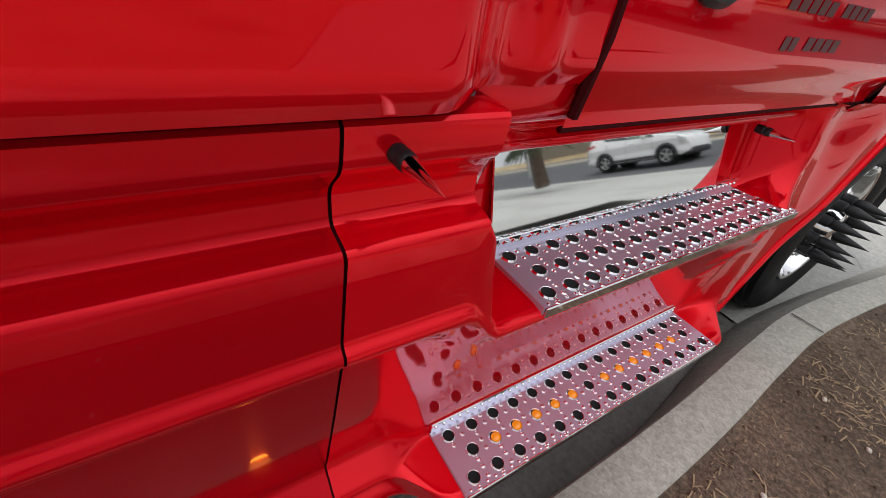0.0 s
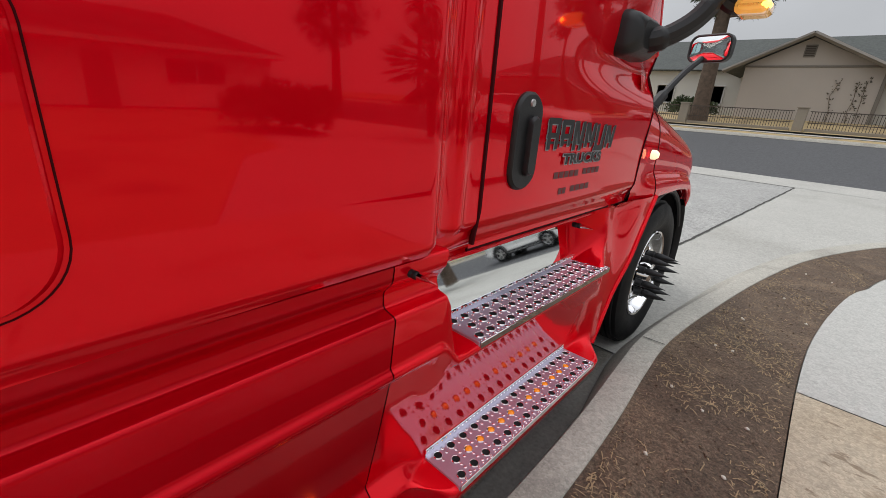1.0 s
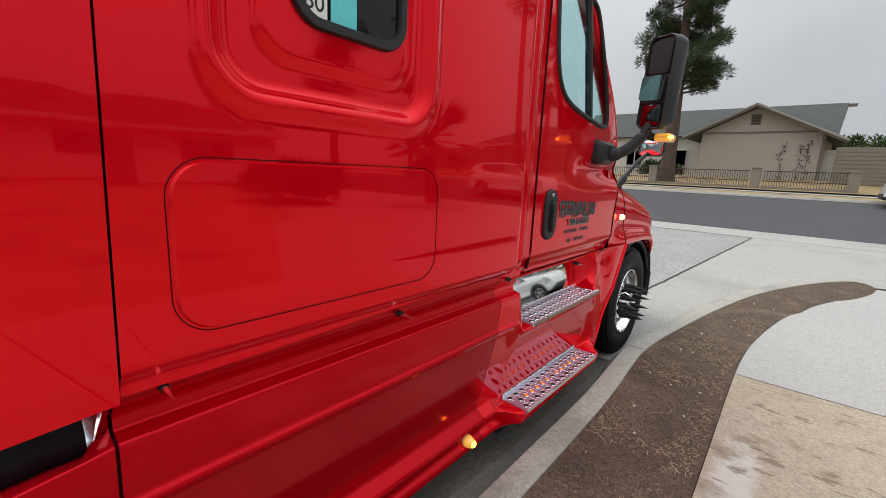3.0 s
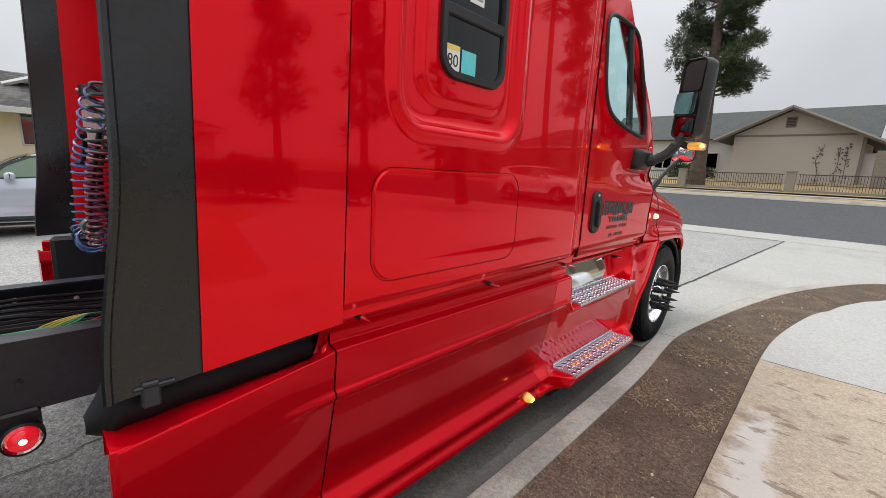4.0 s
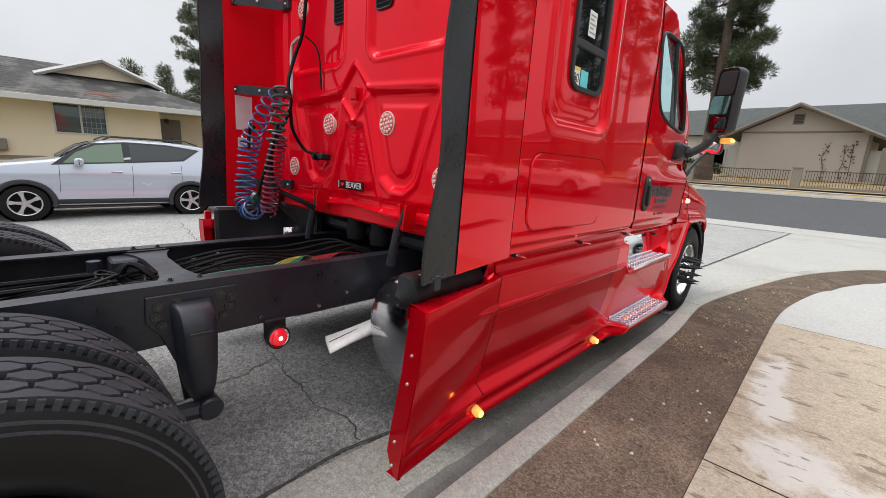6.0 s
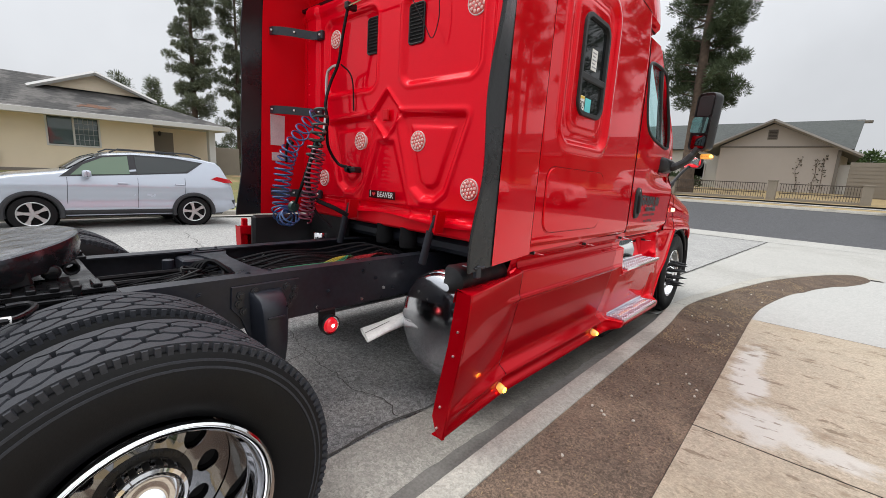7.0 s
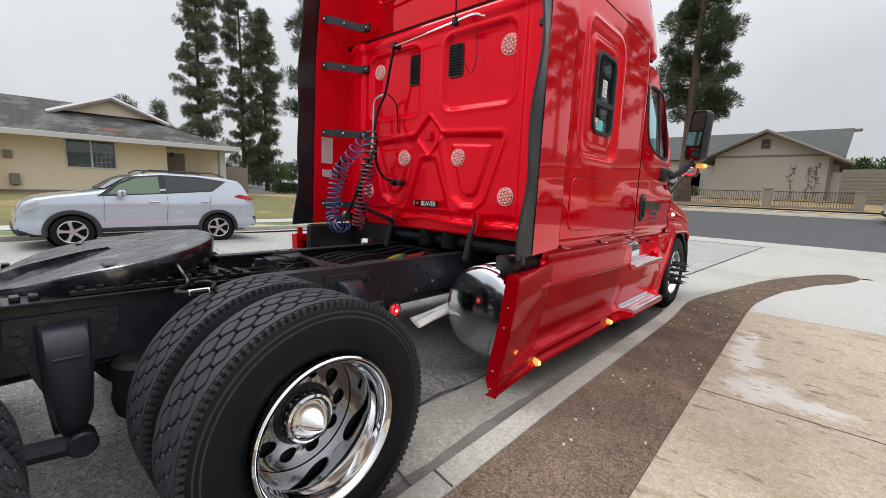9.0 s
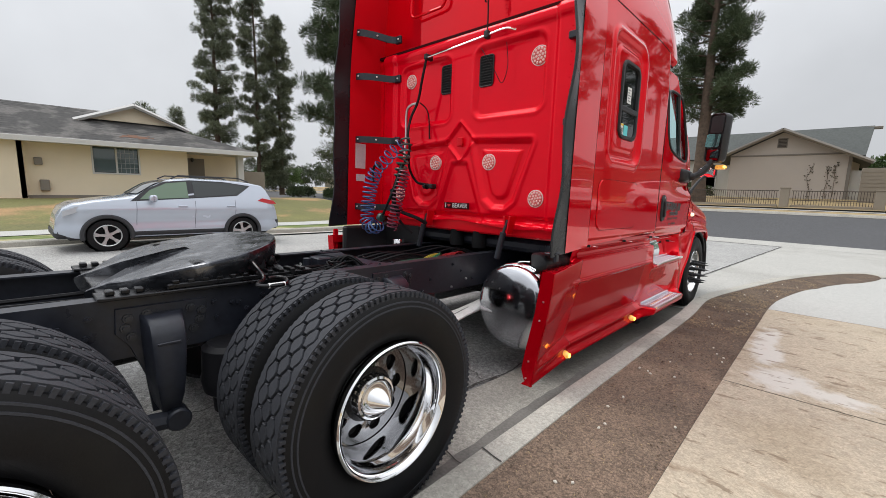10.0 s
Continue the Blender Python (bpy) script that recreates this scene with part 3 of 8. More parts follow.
def soil_fn(u, v):
    i = v * 220
    a, b = int(min(i, 219)), 0
    k = i - a
    p = out_line[a].lerp(out_line[a + 1], k)
    q = in_line[a].lerp(in_line[a + 1], k)
    s = p.lerp(q, u)
    h = kerb_height(s.y) * (1 - u) + slab_height(s.y) * u - 0.012
    mid = 4 * u * (1 - u)
    d = 0.012 * noise.noise(Vector((s.x * 6, s.y * 6, 0))) + 0.007 * noise.noise(Vector((s.x * 22, s.y * 22, 3)))
    return (s.x, s.y, gz(s.y) + 0.004 + h + (0.008 + d) * min(1.0, mid * 2.5) + 0.006 * (u in (0.0, 1.0)))


solid("soil_strip", surface(26, 520, soil_fn), DIRT, "bare dry brown soil strip between kerb and pavement", "soil", kind="structure")

# pavement slabs: powdery pale patches and brown smudges lie in the surface itself
def stained(m, patches, pale, brown):
    nt = m.node_tree
    n, k = nt.nodes.new, nt.links.new
    p = nt.nodes["Principled BSDF"]
    colour = p.inputs["Base Color"].links[0].from_socket
    co = n("ShaderNodeTexCoord").outputs["Object"]

    def noise_at(scale, detail, stretch=(1, 1, 1), turn=0.0):
        mp, tx = n("ShaderNodeMapping"), n("ShaderNodeTexNoise")
        mp.inputs["Scale"].default_value, mp.inputs["Rotation"].default_value = stretch, (0, 0, turn)
        tx.inputs["Scale"].default_value, tx.inputs["Detail"].default_value, tx.inputs["Roughness"].default_value = scale, detail, 0.65
        k(co, mp.inputs["Vector"]), k(mp.outputs[0], tx.inputs["Vector"])
        return tx.outputs["Fac"]

    def ramp(value, lo, hi, a=0.0, b=1.0):
        r = n("ShaderNodeMapRange")
        r.interpolation_type = "SMOOTHSTEP"
        r.inputs["From Min"].default_value, r.inputs["From Max"].default_value = lo, hi
        r.inputs["To Min"].default_value, r.inputs["To Max"].default_value = a, b
        k(value, r.inputs["Value"])
        return r.outputs[0]

    def calc(op, a, b):
        q = n("ShaderNodeMath")
        q.operation = op
        for i, v in enumerate((a, b)):
            if isinstance(v, (int, float)):
                q.inputs[i].default_value = v
            else:
                k(v, q.inputs[i])
        return q.outputs[0]

    def lay(below, tint, mask):
        mix = n("ShaderNodeMix")
        mix.data_type = "RGBA"
        mix.inputs["B"].default_value = (*tint, 1)
        k(mask, mix.inputs["Factor"]), k(below, mix.inputs["A"])
        return mix.outputs["Result"]

    wobble = noise_at(9.0, 6.0)
    mask = None
    for cx, cy, rx, ry in patches:
        sub, mul, ln = n("ShaderNodeVectorMath"), n("ShaderNodeVectorMath"), n("ShaderNodeVectorMath")
        sub.operation, mul.operation, ln.operation = "SUBTRACT", "MULTIPLY", "LENGTH"
        sub.inputs[1].default_value, mul.inputs[1].default_value = (cx, cy, 0), (1 / rx, 1 / ry, 0)
        k(co, sub.inputs[0]), k(sub.outputs[0], mul.inputs[0]), k(mul.outputs[0], ln.inputs[0])
        one = ramp(calc("ADD", ln.outputs["Value"], calc("MULTIPLY", wobble, 1.6)), 1.3, 1.95, 0.85, 0.0)
        mask = one if mask is None else calc("MAXIMUM", mask, one)
    colour = lay(colour, pale, mask)
    smears = ramp(noise_at(3.4, 6.0, (1.0, 1.5, 1), -0.45), 0.54, 0.68, 0.0, 0.7)
    where = ramp(noise_at(1.1, 2.0), 0.34, 0.5)
    colour = lay(colour, brown, calc("MULTIPLY", smears, where))
    flecks = ramp(noise_at(6.5, 4.0, (0.8, 2.0, 1), -0.35), 0.595, 0.65, 0.0, 0.7)
    colour = lay(colour, tuple(c * 0.75 for c in brown), flecks)
    k(colour, p.inputs["Base Color"])


stained(SLAB, [(2.19, 3.70, 0.10, 0.62), (2.25, 3.25, 0.12, 0.35), (2.38, 2.66, 0.22, 0.28), (2.62, 2.58, 0.26, 0.13)], (0.62, 0.60, 0.55), (0.25, 0.18, 0.115))
# pavement slabs
pavement = thing("pavement", "stained tan concrete pavement slabs beside the soil strip", "pavement", kind="structure")


def slab(y0, y1, x1, m, label):
    def fn(u, v):
        y = y0 + (y1 - y0) * v
        best = min(in_line, key=lambda p: abs(p.y - y))
        x0 = best.x + 0.004
        x = x0 + u * (x1 - x0)
        return (x, y, gz(y) + slab_height(y) + 0.004 + 0.002 * noise.noise(Vector((x * 1.5, y * 1.5, 0))))

    part("slab", surface(14, 24, fn), m, pavement, label)


cuts = [-12, -9.4, -6.5, -3.6, -0.5, 2.352, 5.2]
for a, b in zip(cuts, cuts[1:]):
    slab(a + 0.005, b - 0.005, 4.9, SLAB, "")
slab(5.205, 10.15, 4.9, SLAB_NEW, "cleaner grey slab")
part("slab_bed", surface(4, 40, lambda u, v: (2.12 + u * 2.78, -12 + v * 17.4, gz(-12 + v * 17.4) + slab_height(-12 + v * 17.4) - 0.012)), CRACK, pavement)


rs = random.Random(11)
# litter on the soil: straw and needles as one thing, white chips as things one can count
STRAW = mat("dry_straw", (0.36, 0.26, 0.15), 0.9, vary=0.35, grain=10, stain=30)
CHIP = mat("white_stone_chip", (0.68, 0.64, 0.56), 0.8, vary=0.15)


def soil_point(u, y):
    best = min(range(221), key=lambda i: abs(out_line[i].y - y))
    return soil_fn(u, best / 220)


sv, sf = [], []
rs = random.Random(5)
for i in range(14000):
    y = -1.5 + 10.5 * rs.random()
    x, yy, z = soil_point(0.04 + 0.92 * rs.random(), y)
    yy += (rs.random() - 0.5) * 0.08
    tuft = smooth((noise.noise(Vector((x * 2.6, yy * 1.9, 3))) + 0.12) / 0.4)
    band = smooth((yy - 3.3) / 0.5) * (1 - 0.5 * smooth((yy - 5.2) / 0.8))
    if rs.random() > 0.07 + 1.2 * tuft * band:
        continue
    L, a, w = 0.004 + 0.021 * rs.random() ** 2 * (0.3 + 0.7 * band), rs.random() * 6.28, 0.0011 + 0.0013 * rs.random()
    c, s = math.cos(a), math.sin(a)
    b = len(sv)
    lift = 0.002 + 0.006 * rs.random()
    for t, h in ((-1, 0.001), (0, lift), (1, 0.002)):
        for q in (-1, 1):
            sv.append((x + c * L * t - s * w * q, yy + s * L * t + c * w * q, z + h + 0.002))
    sf += [(b, b + 1, b + 3, b + 2), (b + 2, b + 3, b + 5, b + 4)]
tagged(part("straw_litter", (sv, sf), STRAW, None, sharp=0), "scattered dry straw and pine needles on the soil", "straw", kind="stuff")
cv, cf = [], []
for i in range(3600):
    y = -1.6 + 10.8 * rs.random()
    x, yy, z = soil_point(0.03 + 0.94 * rs.random(), y)
    r = 0.002 + 0.0055 * rs.random() ** 3
    g = lathe([(0.0, r * 0.7), (r * 0.8, r * 0.3), (r, -r * 0.4), (0.0, -r)], "z", 5, (x, yy + (rs.random() - 0.5) * 0.06, z + r * 0.3), rs.random() * 6)
    b = len(cv)
    cv += [(p[0] + r * 0.3 * (rs.random() - 0.5), p[1] + r * 0.3 * (rs.random() - 0.5), p[2]) for p in g[0]]
    cf += [tuple(k + b for k in q) for q in g[1]]
tagged(part("soil_clods", (cv, cf), DIRT, None, sharp=0), "crumbs of brown soil on the strip", "soil", kind="stuff")
chip = None
for i in range(34):
    y = (0.8, 1.64, 2.27, 2.79, 2.96, 3.22, 2.08, 4.1, 4.8, 5.6, 6.3, 7.0)[i] if i < 12 else 0.3 + 8.6 * rs.random()
    x, yy, z = soil_point(0.15 + 0.75 * rs.random(), y)
    if i in (1, 2, 3, 4, 5, 6):
        x = (0, 1.721, 1.594, 1.719, 2.0, 1.787, 1.687)[i]
    r = 0.006 + 0.005 * rs.random() ** 2
    m = pose(x, yy, z + 0.004, rs.random() * 20, rs.random() * 20, rs.random() * 360)
    if chip is None:
        chip = solid("stone_chip", loft([[(r * k * math.cos(t) * 1.4, r * k * math.sin(t), h) for t in [math.tau * j / 7 + 0.3 * (j % 2) for j in range(7)]] for h, k in ((-0.004, 0.8), (0.001, 1.0), (0.006, 0.6))], True, True), CHIP, "small white stone chip lying on the soil", "stone", m, "stone chips on the soil strip")
    else:
        copy_thing(chip, m)

# the far side of the street: kerb, verge, pavement, lawn bank
LAWN = mat("patchy_lawn", (0.15, 0.145, 0.05), 0.95, vary=0.35, grain=14, stain=0.6, second=(0.34, 0.21, 0.10), second_amount=0.6, bump=0.6, bump_scale=30)
VERGE = mat("green_verge", (0.12, 0.16, 0.04), 0.95, vary=0.35, grain=20, stain=1.2, second=(0.34, 0.3, 0.16), second_amount=0.45, bump=0.6, bump_scale=30)
DRY = mat("dry_grass_verge", (0.37, 0.275, 0.14), 0.95, vary=0.3, grain=20, stain=1.0, second=(0.22, 0.16, 0.09), second_amount=0.5, bump=0.6, bump_scale=30)
FX = -10.05
solid("far_kerb", loft([[(FX, y, gz(y) - 0.02), (FX, y, gz(y) + 0.12), (FX - 0.03, y, gz(y) + 0.15), (FX - 0.16, y, gz(y) + 0.15), (FX - 0.16, y, gz(y))] for y in [-30 + 1.5 * i for i in range(29)]], False), CONCRETE, "grey concrete kerb on the far side", "kerb", kind="structure")
solid("far_gutter", surface(2, 30, lambda u, v: (-9.75 - 0.32 * u, -30 + v * 42, gz(-30 + v * 42) + 0.02)), CONCRETE, "concrete gutter on the far side", "gutter", kind="structure")
solid("verge", surface(4, 40, lambda u, v: (FX - 0.15 - 0.95 * u, -30 + v * 42, gz(-30 + v * 42) + 0.15 + 0.02 * noise.noise(Vector((u * 3, v * 90, 0))))), VERGE, "narrow green grass verge", "grass", kind="structure")
solid("far_pavement", surface(4, 40, lambda u, v: (-11.1 - 1.3 * u, -30 + v * 42, gz(-30 + v * 42) + 0.165)), SLAB_NEW, "pale concrete pavement on the far side", "pavement", kind="structure")


def lawn_fn(u, v):
    x, y = -12.4 - 9.2 * u, -30 + 42 * v
    return (x, y, 0.16 + gz(y) * (1 - u) + 0.56 * smooth(u / 0.9) + 0.02 * noise.noise(Vector((x, y, 0))))


solid("front_lawn", surface(24, 90, lawn_fn), LAWN, "patchy green and dry brown front lawn", "lawn", kind="structure")
solid("far_corner_lawn", surface(30, 30, lambda u, v: (-21.5 - 60 * u, 7.5 + 8 * v, 0.5 - 0.35 * v)), LAWN, "dry side lawn", "lawn", kind="structure")
solid("cross_verge", surface(40, 6, lambda u, v: (-60 + 120 * u, 25.6 + v * 1.5, gz(25.6 + v * 1.5) + 0.10 + 0.03 * noise.noise(Vector((u * 80, v, 0))))), DRY, "dry yellow grass verge", "grass", kind="structure")
solid("cross_pavement", surface(40, 4, lambda u, v: (-60 + 120 * u, 27.1 + v * 1.2, gz(27.1 + v * 1.2) + 0.12)), SLAB_NEW, "pale pavement across the street", "pavement", kind="structure")
solid("cross_kerb", surface(40, 3, lambda u, v: (-60 + 120 * u, 25.5 + 0.12 * v, gz(25.5) + 0.13 * smooth(v * 2))), CONCRETE, "kerb across the street", "kerb", kind="structure")
solid("far_yard", surface(40, 60, lambda u, v: (-60 + 120 * u, 28.3 + v * 60, 0.80 + 0.5 * smooth(v * 60 / 4.5))), DRY, "dry yard behind the fence", "yard", kind="structure")

# ---- houses ----
STUCCO_TAN = mat("tan_stucco", (0.78, 0.67, 0.505), 0.9, vary=0.06, grain=60, stain=0.8, bump=0.4, bump_scale=60)
STUCCO_GREY = mat("greige_stucco", (0.50, 0.44, 0.385), 0.9, vary=0.07, grain=60, stain=0.8, bump=0.4, bump_scale=60)
STUCCO_WHITE = mat("white_stucco", (0.62, 0.60, 0.55), 0.9, vary=0.06, grain=60, stain=0.8, bump=0.4, bump_scale=60)
SHINGLE = mat("grey_shingles", (0.058, 0.056, 0.054), 0.9, vary=0.35, grain=8, stain=1.5, bump=0.5, bump_scale=25, second=(0.13, 0.122, 0.115), second_amount=0.7)
SHINGLE_GREEN = mat("greenish_grey_shingles", (0.085, 0.092, 0.088), 0.9, vary=0.3, grain=8, stain=1.5, bump=0.5, bump_scale=25)
TRIM = mat("white_trim_paint", (0.58, 0.57, 0.55), 0.6, vary=0.08, grain=40, stain=2)
TRIM_TAN = mat("tan_trim_paint", (0.21, 0.185, 0.155), 0.7, vary=0.08, grain=40, stain=2)
CURTAIN = mat("dim_room", (0.04, 0.045, 0.05), 0.8, vary=0.3, grain=3, stain=2)
WINDOW = mat("window_glass", (0.065, 0.10, 0.105), 0.03, coat=1.0, flat=True)
GARAGE = mat("grey_garage_door", (0.42, 0.43, 0.45), 0.6, vary=0.05)
BLOCK = mat("tan_block_wall", (0.25, 0.215, 0.17), 0.9, vary=0.14, grain=30, stain=2, bump=0.4, bump_scale=40)
IRON = mat("rusty_iron_rail", (0.06, 0.045, 0.035), 0.7, vary=0.3)


def wall_geo(w, h, t, openings):
    """A wall along x, outer face at y = 0, with openings (x0, x1, z0, z1)."""
    xs = sorted({0, w, *[o[0] for o in openings], *[o[1] for o in openings]})
    zs = sorted({0, h, *[o[2] for o in openings], *[o[3] for o in openings]})
    nx, nz = len(xs), len(zs)
    v = [(x, y, z) for y in (0, t) for z in zs for x in xs]

    def at(i, j, k):
        return k * nx * nz + j * nx + i

    def full(i, j):
        if not (0 <= i < nx - 1 and 0 <= j < nz - 1):
            return False
        mx, mz = (xs[i] + xs[i + 1]) / 2, (zs[j] + zs[j + 1]) / 2
        return not any(o[0] < mx < o[1] and o[2] < mz < o[3] for o in openings)

    f = []
    for i in range(nx - 1):
        for j in range(nz - 1):
            if not full(i, j):
                continue
            f += [(at(i, j, 0), at(i + 1, j, 0), at(i + 1, j + 1, 0), at(i, j + 1, 0)), (at(i, j, 1), at(i, j + 1, 1), at(i + 1, j + 1, 1), at(i + 1, j, 1))]
            for di, dj, p, q in ((-1, 0, (i, j), (i, j + 1)), (1, 0, (i + 1, j + 1), (i + 1, j)), (0, -1, (i + 1, j), (i, j)), (0, 1, (i, j + 1), (i + 1, j + 1))):
                if not full(i + di, j + dj):
                    f.append((at(*p, 0), at(*q, 0), at(*q, 1), at(*p, 1)))
    return v, f


def window(parent, x0, x1, z0, z1, at, panes=2, grid=False):
    fr = 0.07
    f = part("window", join(box(x0, x1, -0.03, 0.08, z0, z0 + fr, 0.01), box(x0, x1, -0.03, 0.08, z1 - fr, z1, 0.01), box(x0, x0 + fr, -0.03, 0.08, z0 + fr, z1 - fr, 0.01), box(x1 - fr, x1, -0.03, 0.08, z0 + fr, z1 - fr, 0.01)), TRIM, parent, "white-framed window", at)
    w = (x1 - x0 - 2 * fr) / panes
    for i in range(panes):
        a = x0 + fr + i * w
        part("pane", box(a + 0.02, a + w - 0.02, 0.05, 0.06, z0 + fr + 0.02, z1 - fr - 0.02, 0.001), WINDOW, f)
        if i:
            part("mullion", box(a - 0.035, a + 0.035, 0.0, 0.07, z0 + fr, z1 - fr, 0.005), TRIM, f)
        if grid and i == panes - 1:
            for k in range(1, 5):
                part("grille_bar", box(a + w * k / 5 - 0.007, a + w * k / 5 + 0.007, 0.035, 0.048, z0 + fr, z1 - fr, 0.002), GARAGE, f)
            for k in range(1, 5):
                zz = z0 + fr + (z1 - z0 - 2 * fr) * k / 5
                part("grille_bar", box(a, a + w, 0.034, 0.047, zz - 0.007, zz + 0.007, 0.002), GARAGE, f)
    return f


def roof_plane(p, th=0.12):
    """A thick roof sheet on a polygon of points, laid in courses."""
    top = [Vector(q) for q in p]
    nrm = (top[1] - top[0]).cross(top[2] - top[0]).normalized()
    if nrm.z < 0:
        nrm = -nrm
    low = [q - nrm * th for q in top]
    n = len(top)
    v = [tuple(q) for q in top + low]
    f = [tuple(range(n)), tuple(range(n, 2 * n))[::-1]] + [(i, n + i, n + (i + 1) % n, (i + 1) % n) for i in range(n)]
    return v, f


# house across the street, built in world places
left_house = thing("tan_house", "tan stucco bungalow with grey shingle roof and white fascia", "house")
HZ = 0.72
LF = pose(-21.4, -0.45, HZ, 0, 0, 90)
part("front_wall", wall_geo(5.85, 2.35, 0.2, [(2.12, 3.88, 1.05, 2.32)]), STUCCO_TAN, left_house, "", LF)
window(left_house, 2.12, 3.88, 1.05, 2.32, LF, 2, True)
part("room_backing", box(2.0, 4.0, 0.5, 0.55, 0.9, 2.3, 0.01), CURTAIN, left_house, "", LF)
part("garage_wing", wall_geo(6.5, 2.35, 0.2, [(0.4, 5.3, 0.0, 2.1)]), STUCCO_TAN, left_house, "", pose(-20.9, -6.95, HZ, 0, 0, 90))
gd = part("garage_door", box(0.42, 5.28, 0.06, 0.12, 0.0, 2.08, 0.01), GARAGE, left_house, "grey panelled garage door", pose(-20.9, -6.95, HZ, 0, 0, 90))
for i in range(4):
    for j in range(4):
        part("panel", box(0.55 + j * 1.2, 1.6 + j * 1.2, 0.045, 0.062, 0.08 + i * 0.52, 0.48 + i * 0.52, 0.012), GARAGE, gd)
part("wing_side", box(-21.4, -20.9, -0.62, -0.45, HZ, HZ + 2.35, 0.005), STUCCO_TAN, left_house)
part("porch_back_wall", box(-23.1, -22.9, 5.2, 8.4, HZ, HZ + 2.35, 0.01), STUCCO_TAN, left_house)
part("porch_side_wall", box(-23.0, -21.61, 5.28, 5.4, HZ, HZ + 2.35, 0.01), STUCCO_TAN, left_house)
part("back_walls", box(-31, -23.1, -6.9, 8.4, HZ, HZ + 2.3, 0.01), STUCCO_TAN, left_house)
pd = part("front_door", box(-22.9, -22.86, 5.7, 6.6, HZ + 0.05, HZ + 2.05, 0.01), TRIM_TAN, left_house, "dark front door in the porch")
part("porch_lamp", lathe([(0.0, 0.14), (0.07, 0.1), (0.08, 0.0), (0.05, -0.08), (0.0, -0.1)], "z", 10, (-22.8, 6.0, HZ + 1.95)), INK, left_house, "small dark porch lamp")
part("porch_post", box(-21.55, -21.2, 7.75, 8.05, HZ, HZ + 2.35, 0.02), TRIM, left_house, "white porch post")
part("base_course", box(-21.42, -21.36, -0.45, 5.4, HZ - 0.2, HZ + 0.12, 0.01), TRIM_TAN, left_house)
part("meter_box", box(-21.38, -21.25, -0.15, 0.1, HZ + 1.35, HZ + 1.65, 0.02), TRIM_TAN, left_house)
part("gas_pipe", join(box(-21.38, -21.2, -0.05, 0.25, HZ + 0.3, HZ + 0.75, 0.03)), TRIM_TAN, left_house)
part("porch_plant", join(*[tube([(-22.5, 5.75, HZ), (-22.5 + 0.25 * math.cos(a), 5.75 + 0.25 * math.sin(a), HZ + 0.9), (-22.5 + 0.4 * math.cos(a), 5.75 + 0.4 * math.sin(a), HZ + 1.1)], [0.02, 0.05, 0.005], 4) for a in [i * 0.7 for i in range(9)]]), mat("dark_leaf", (0.03, 0.05, 0.02), 0.7), left_house)
EZ = HZ + 2.42
e0, e1, yl, yr = -20.45, -31.4, -12.0, 8.5
rx, rz = -25.9, EZ + 1.95
part("roof", join(roof_plane([(e0, yl, EZ), (e0, yr, EZ), (rx, yr - 5.4, rz), (rx, yl + 2, rz)]), roof_plane([(e1, yl, EZ), (rx, yl + 2, rz), (rx, yr - 5.4, rz), (e1, yr, EZ)]), roof_plane([(e0, yr, EZ), (e1, yr, EZ), (rx, yr - 5.4, rz)])), SHINGLE, left_house, "grey shingle hip roof", sharp=20)
cg = join(*[([(e0 + (rx - e0) * k / 18, yl + 2 * k / 18, EZ + (rz - EZ) * k / 18 + 0.012), (e0 + (rx - e0) * k / 18, yr - 5.4 * k / 18, EZ + (rz - EZ) * k / 18 + 0.012),
               (e0 + (rx - e0) * (k + 0.94) / 18, yr - 5.4 * (k + 0.94) / 18, EZ + (rz - EZ) * (k + 0.94) / 18 + 0.004), (e0 + (rx - e0) * (k + 0.94) / 18, yl + 2 * (k + 0.94) / 18, EZ + (rz - EZ) * (k + 0.94) / 18 + 0.004)], [(0, 1, 2, 3)]) for k in range(18)])
part("shingle_cover", cg, SHINGLE, left_house, "", sharp=0)
RUST = mat("rusty_roof_stain", (0.15, 0.075, 0.047), 0.95, vary=0.35, grain=12, stain=5, bump=0.4, bump_scale=25)


def stain_fn(u, v):
    k = 0.125 + 0.115 * v
    return (e0 + (rx - e0) * k, 2.7 + 1.35 * u, EZ + (rz - EZ) * k + 0.02)


def stain_keep(u, v):
    return math.hypot((u - 0.5) / 0.5, (v - 0.5) / 0.5) + 1.1 * noise.noise(Vector((u * 5, v * 3, 2))) < 0.85


part("rust_stain", surface(40, 14, stain_fn, stain_keep), RUST, left_house, "rust-brown stain on the shingles", sharp=0)
part("fascia", join(box(e0 - 0.02, e0 + 0.04, yl, yr, EZ - 0.2, EZ + 0.02, 0.01), box(e1, e0, yr - 0.02, yr + 0.04, EZ - 0.2, EZ + 0.02, 0.01)), TRIM, left_house, "white fascia board")
part("soffit", box(e1, e0 - 0.02, yl, yr, EZ - 0.16, EZ - 0.12, 0.005), TRIM, left_house)
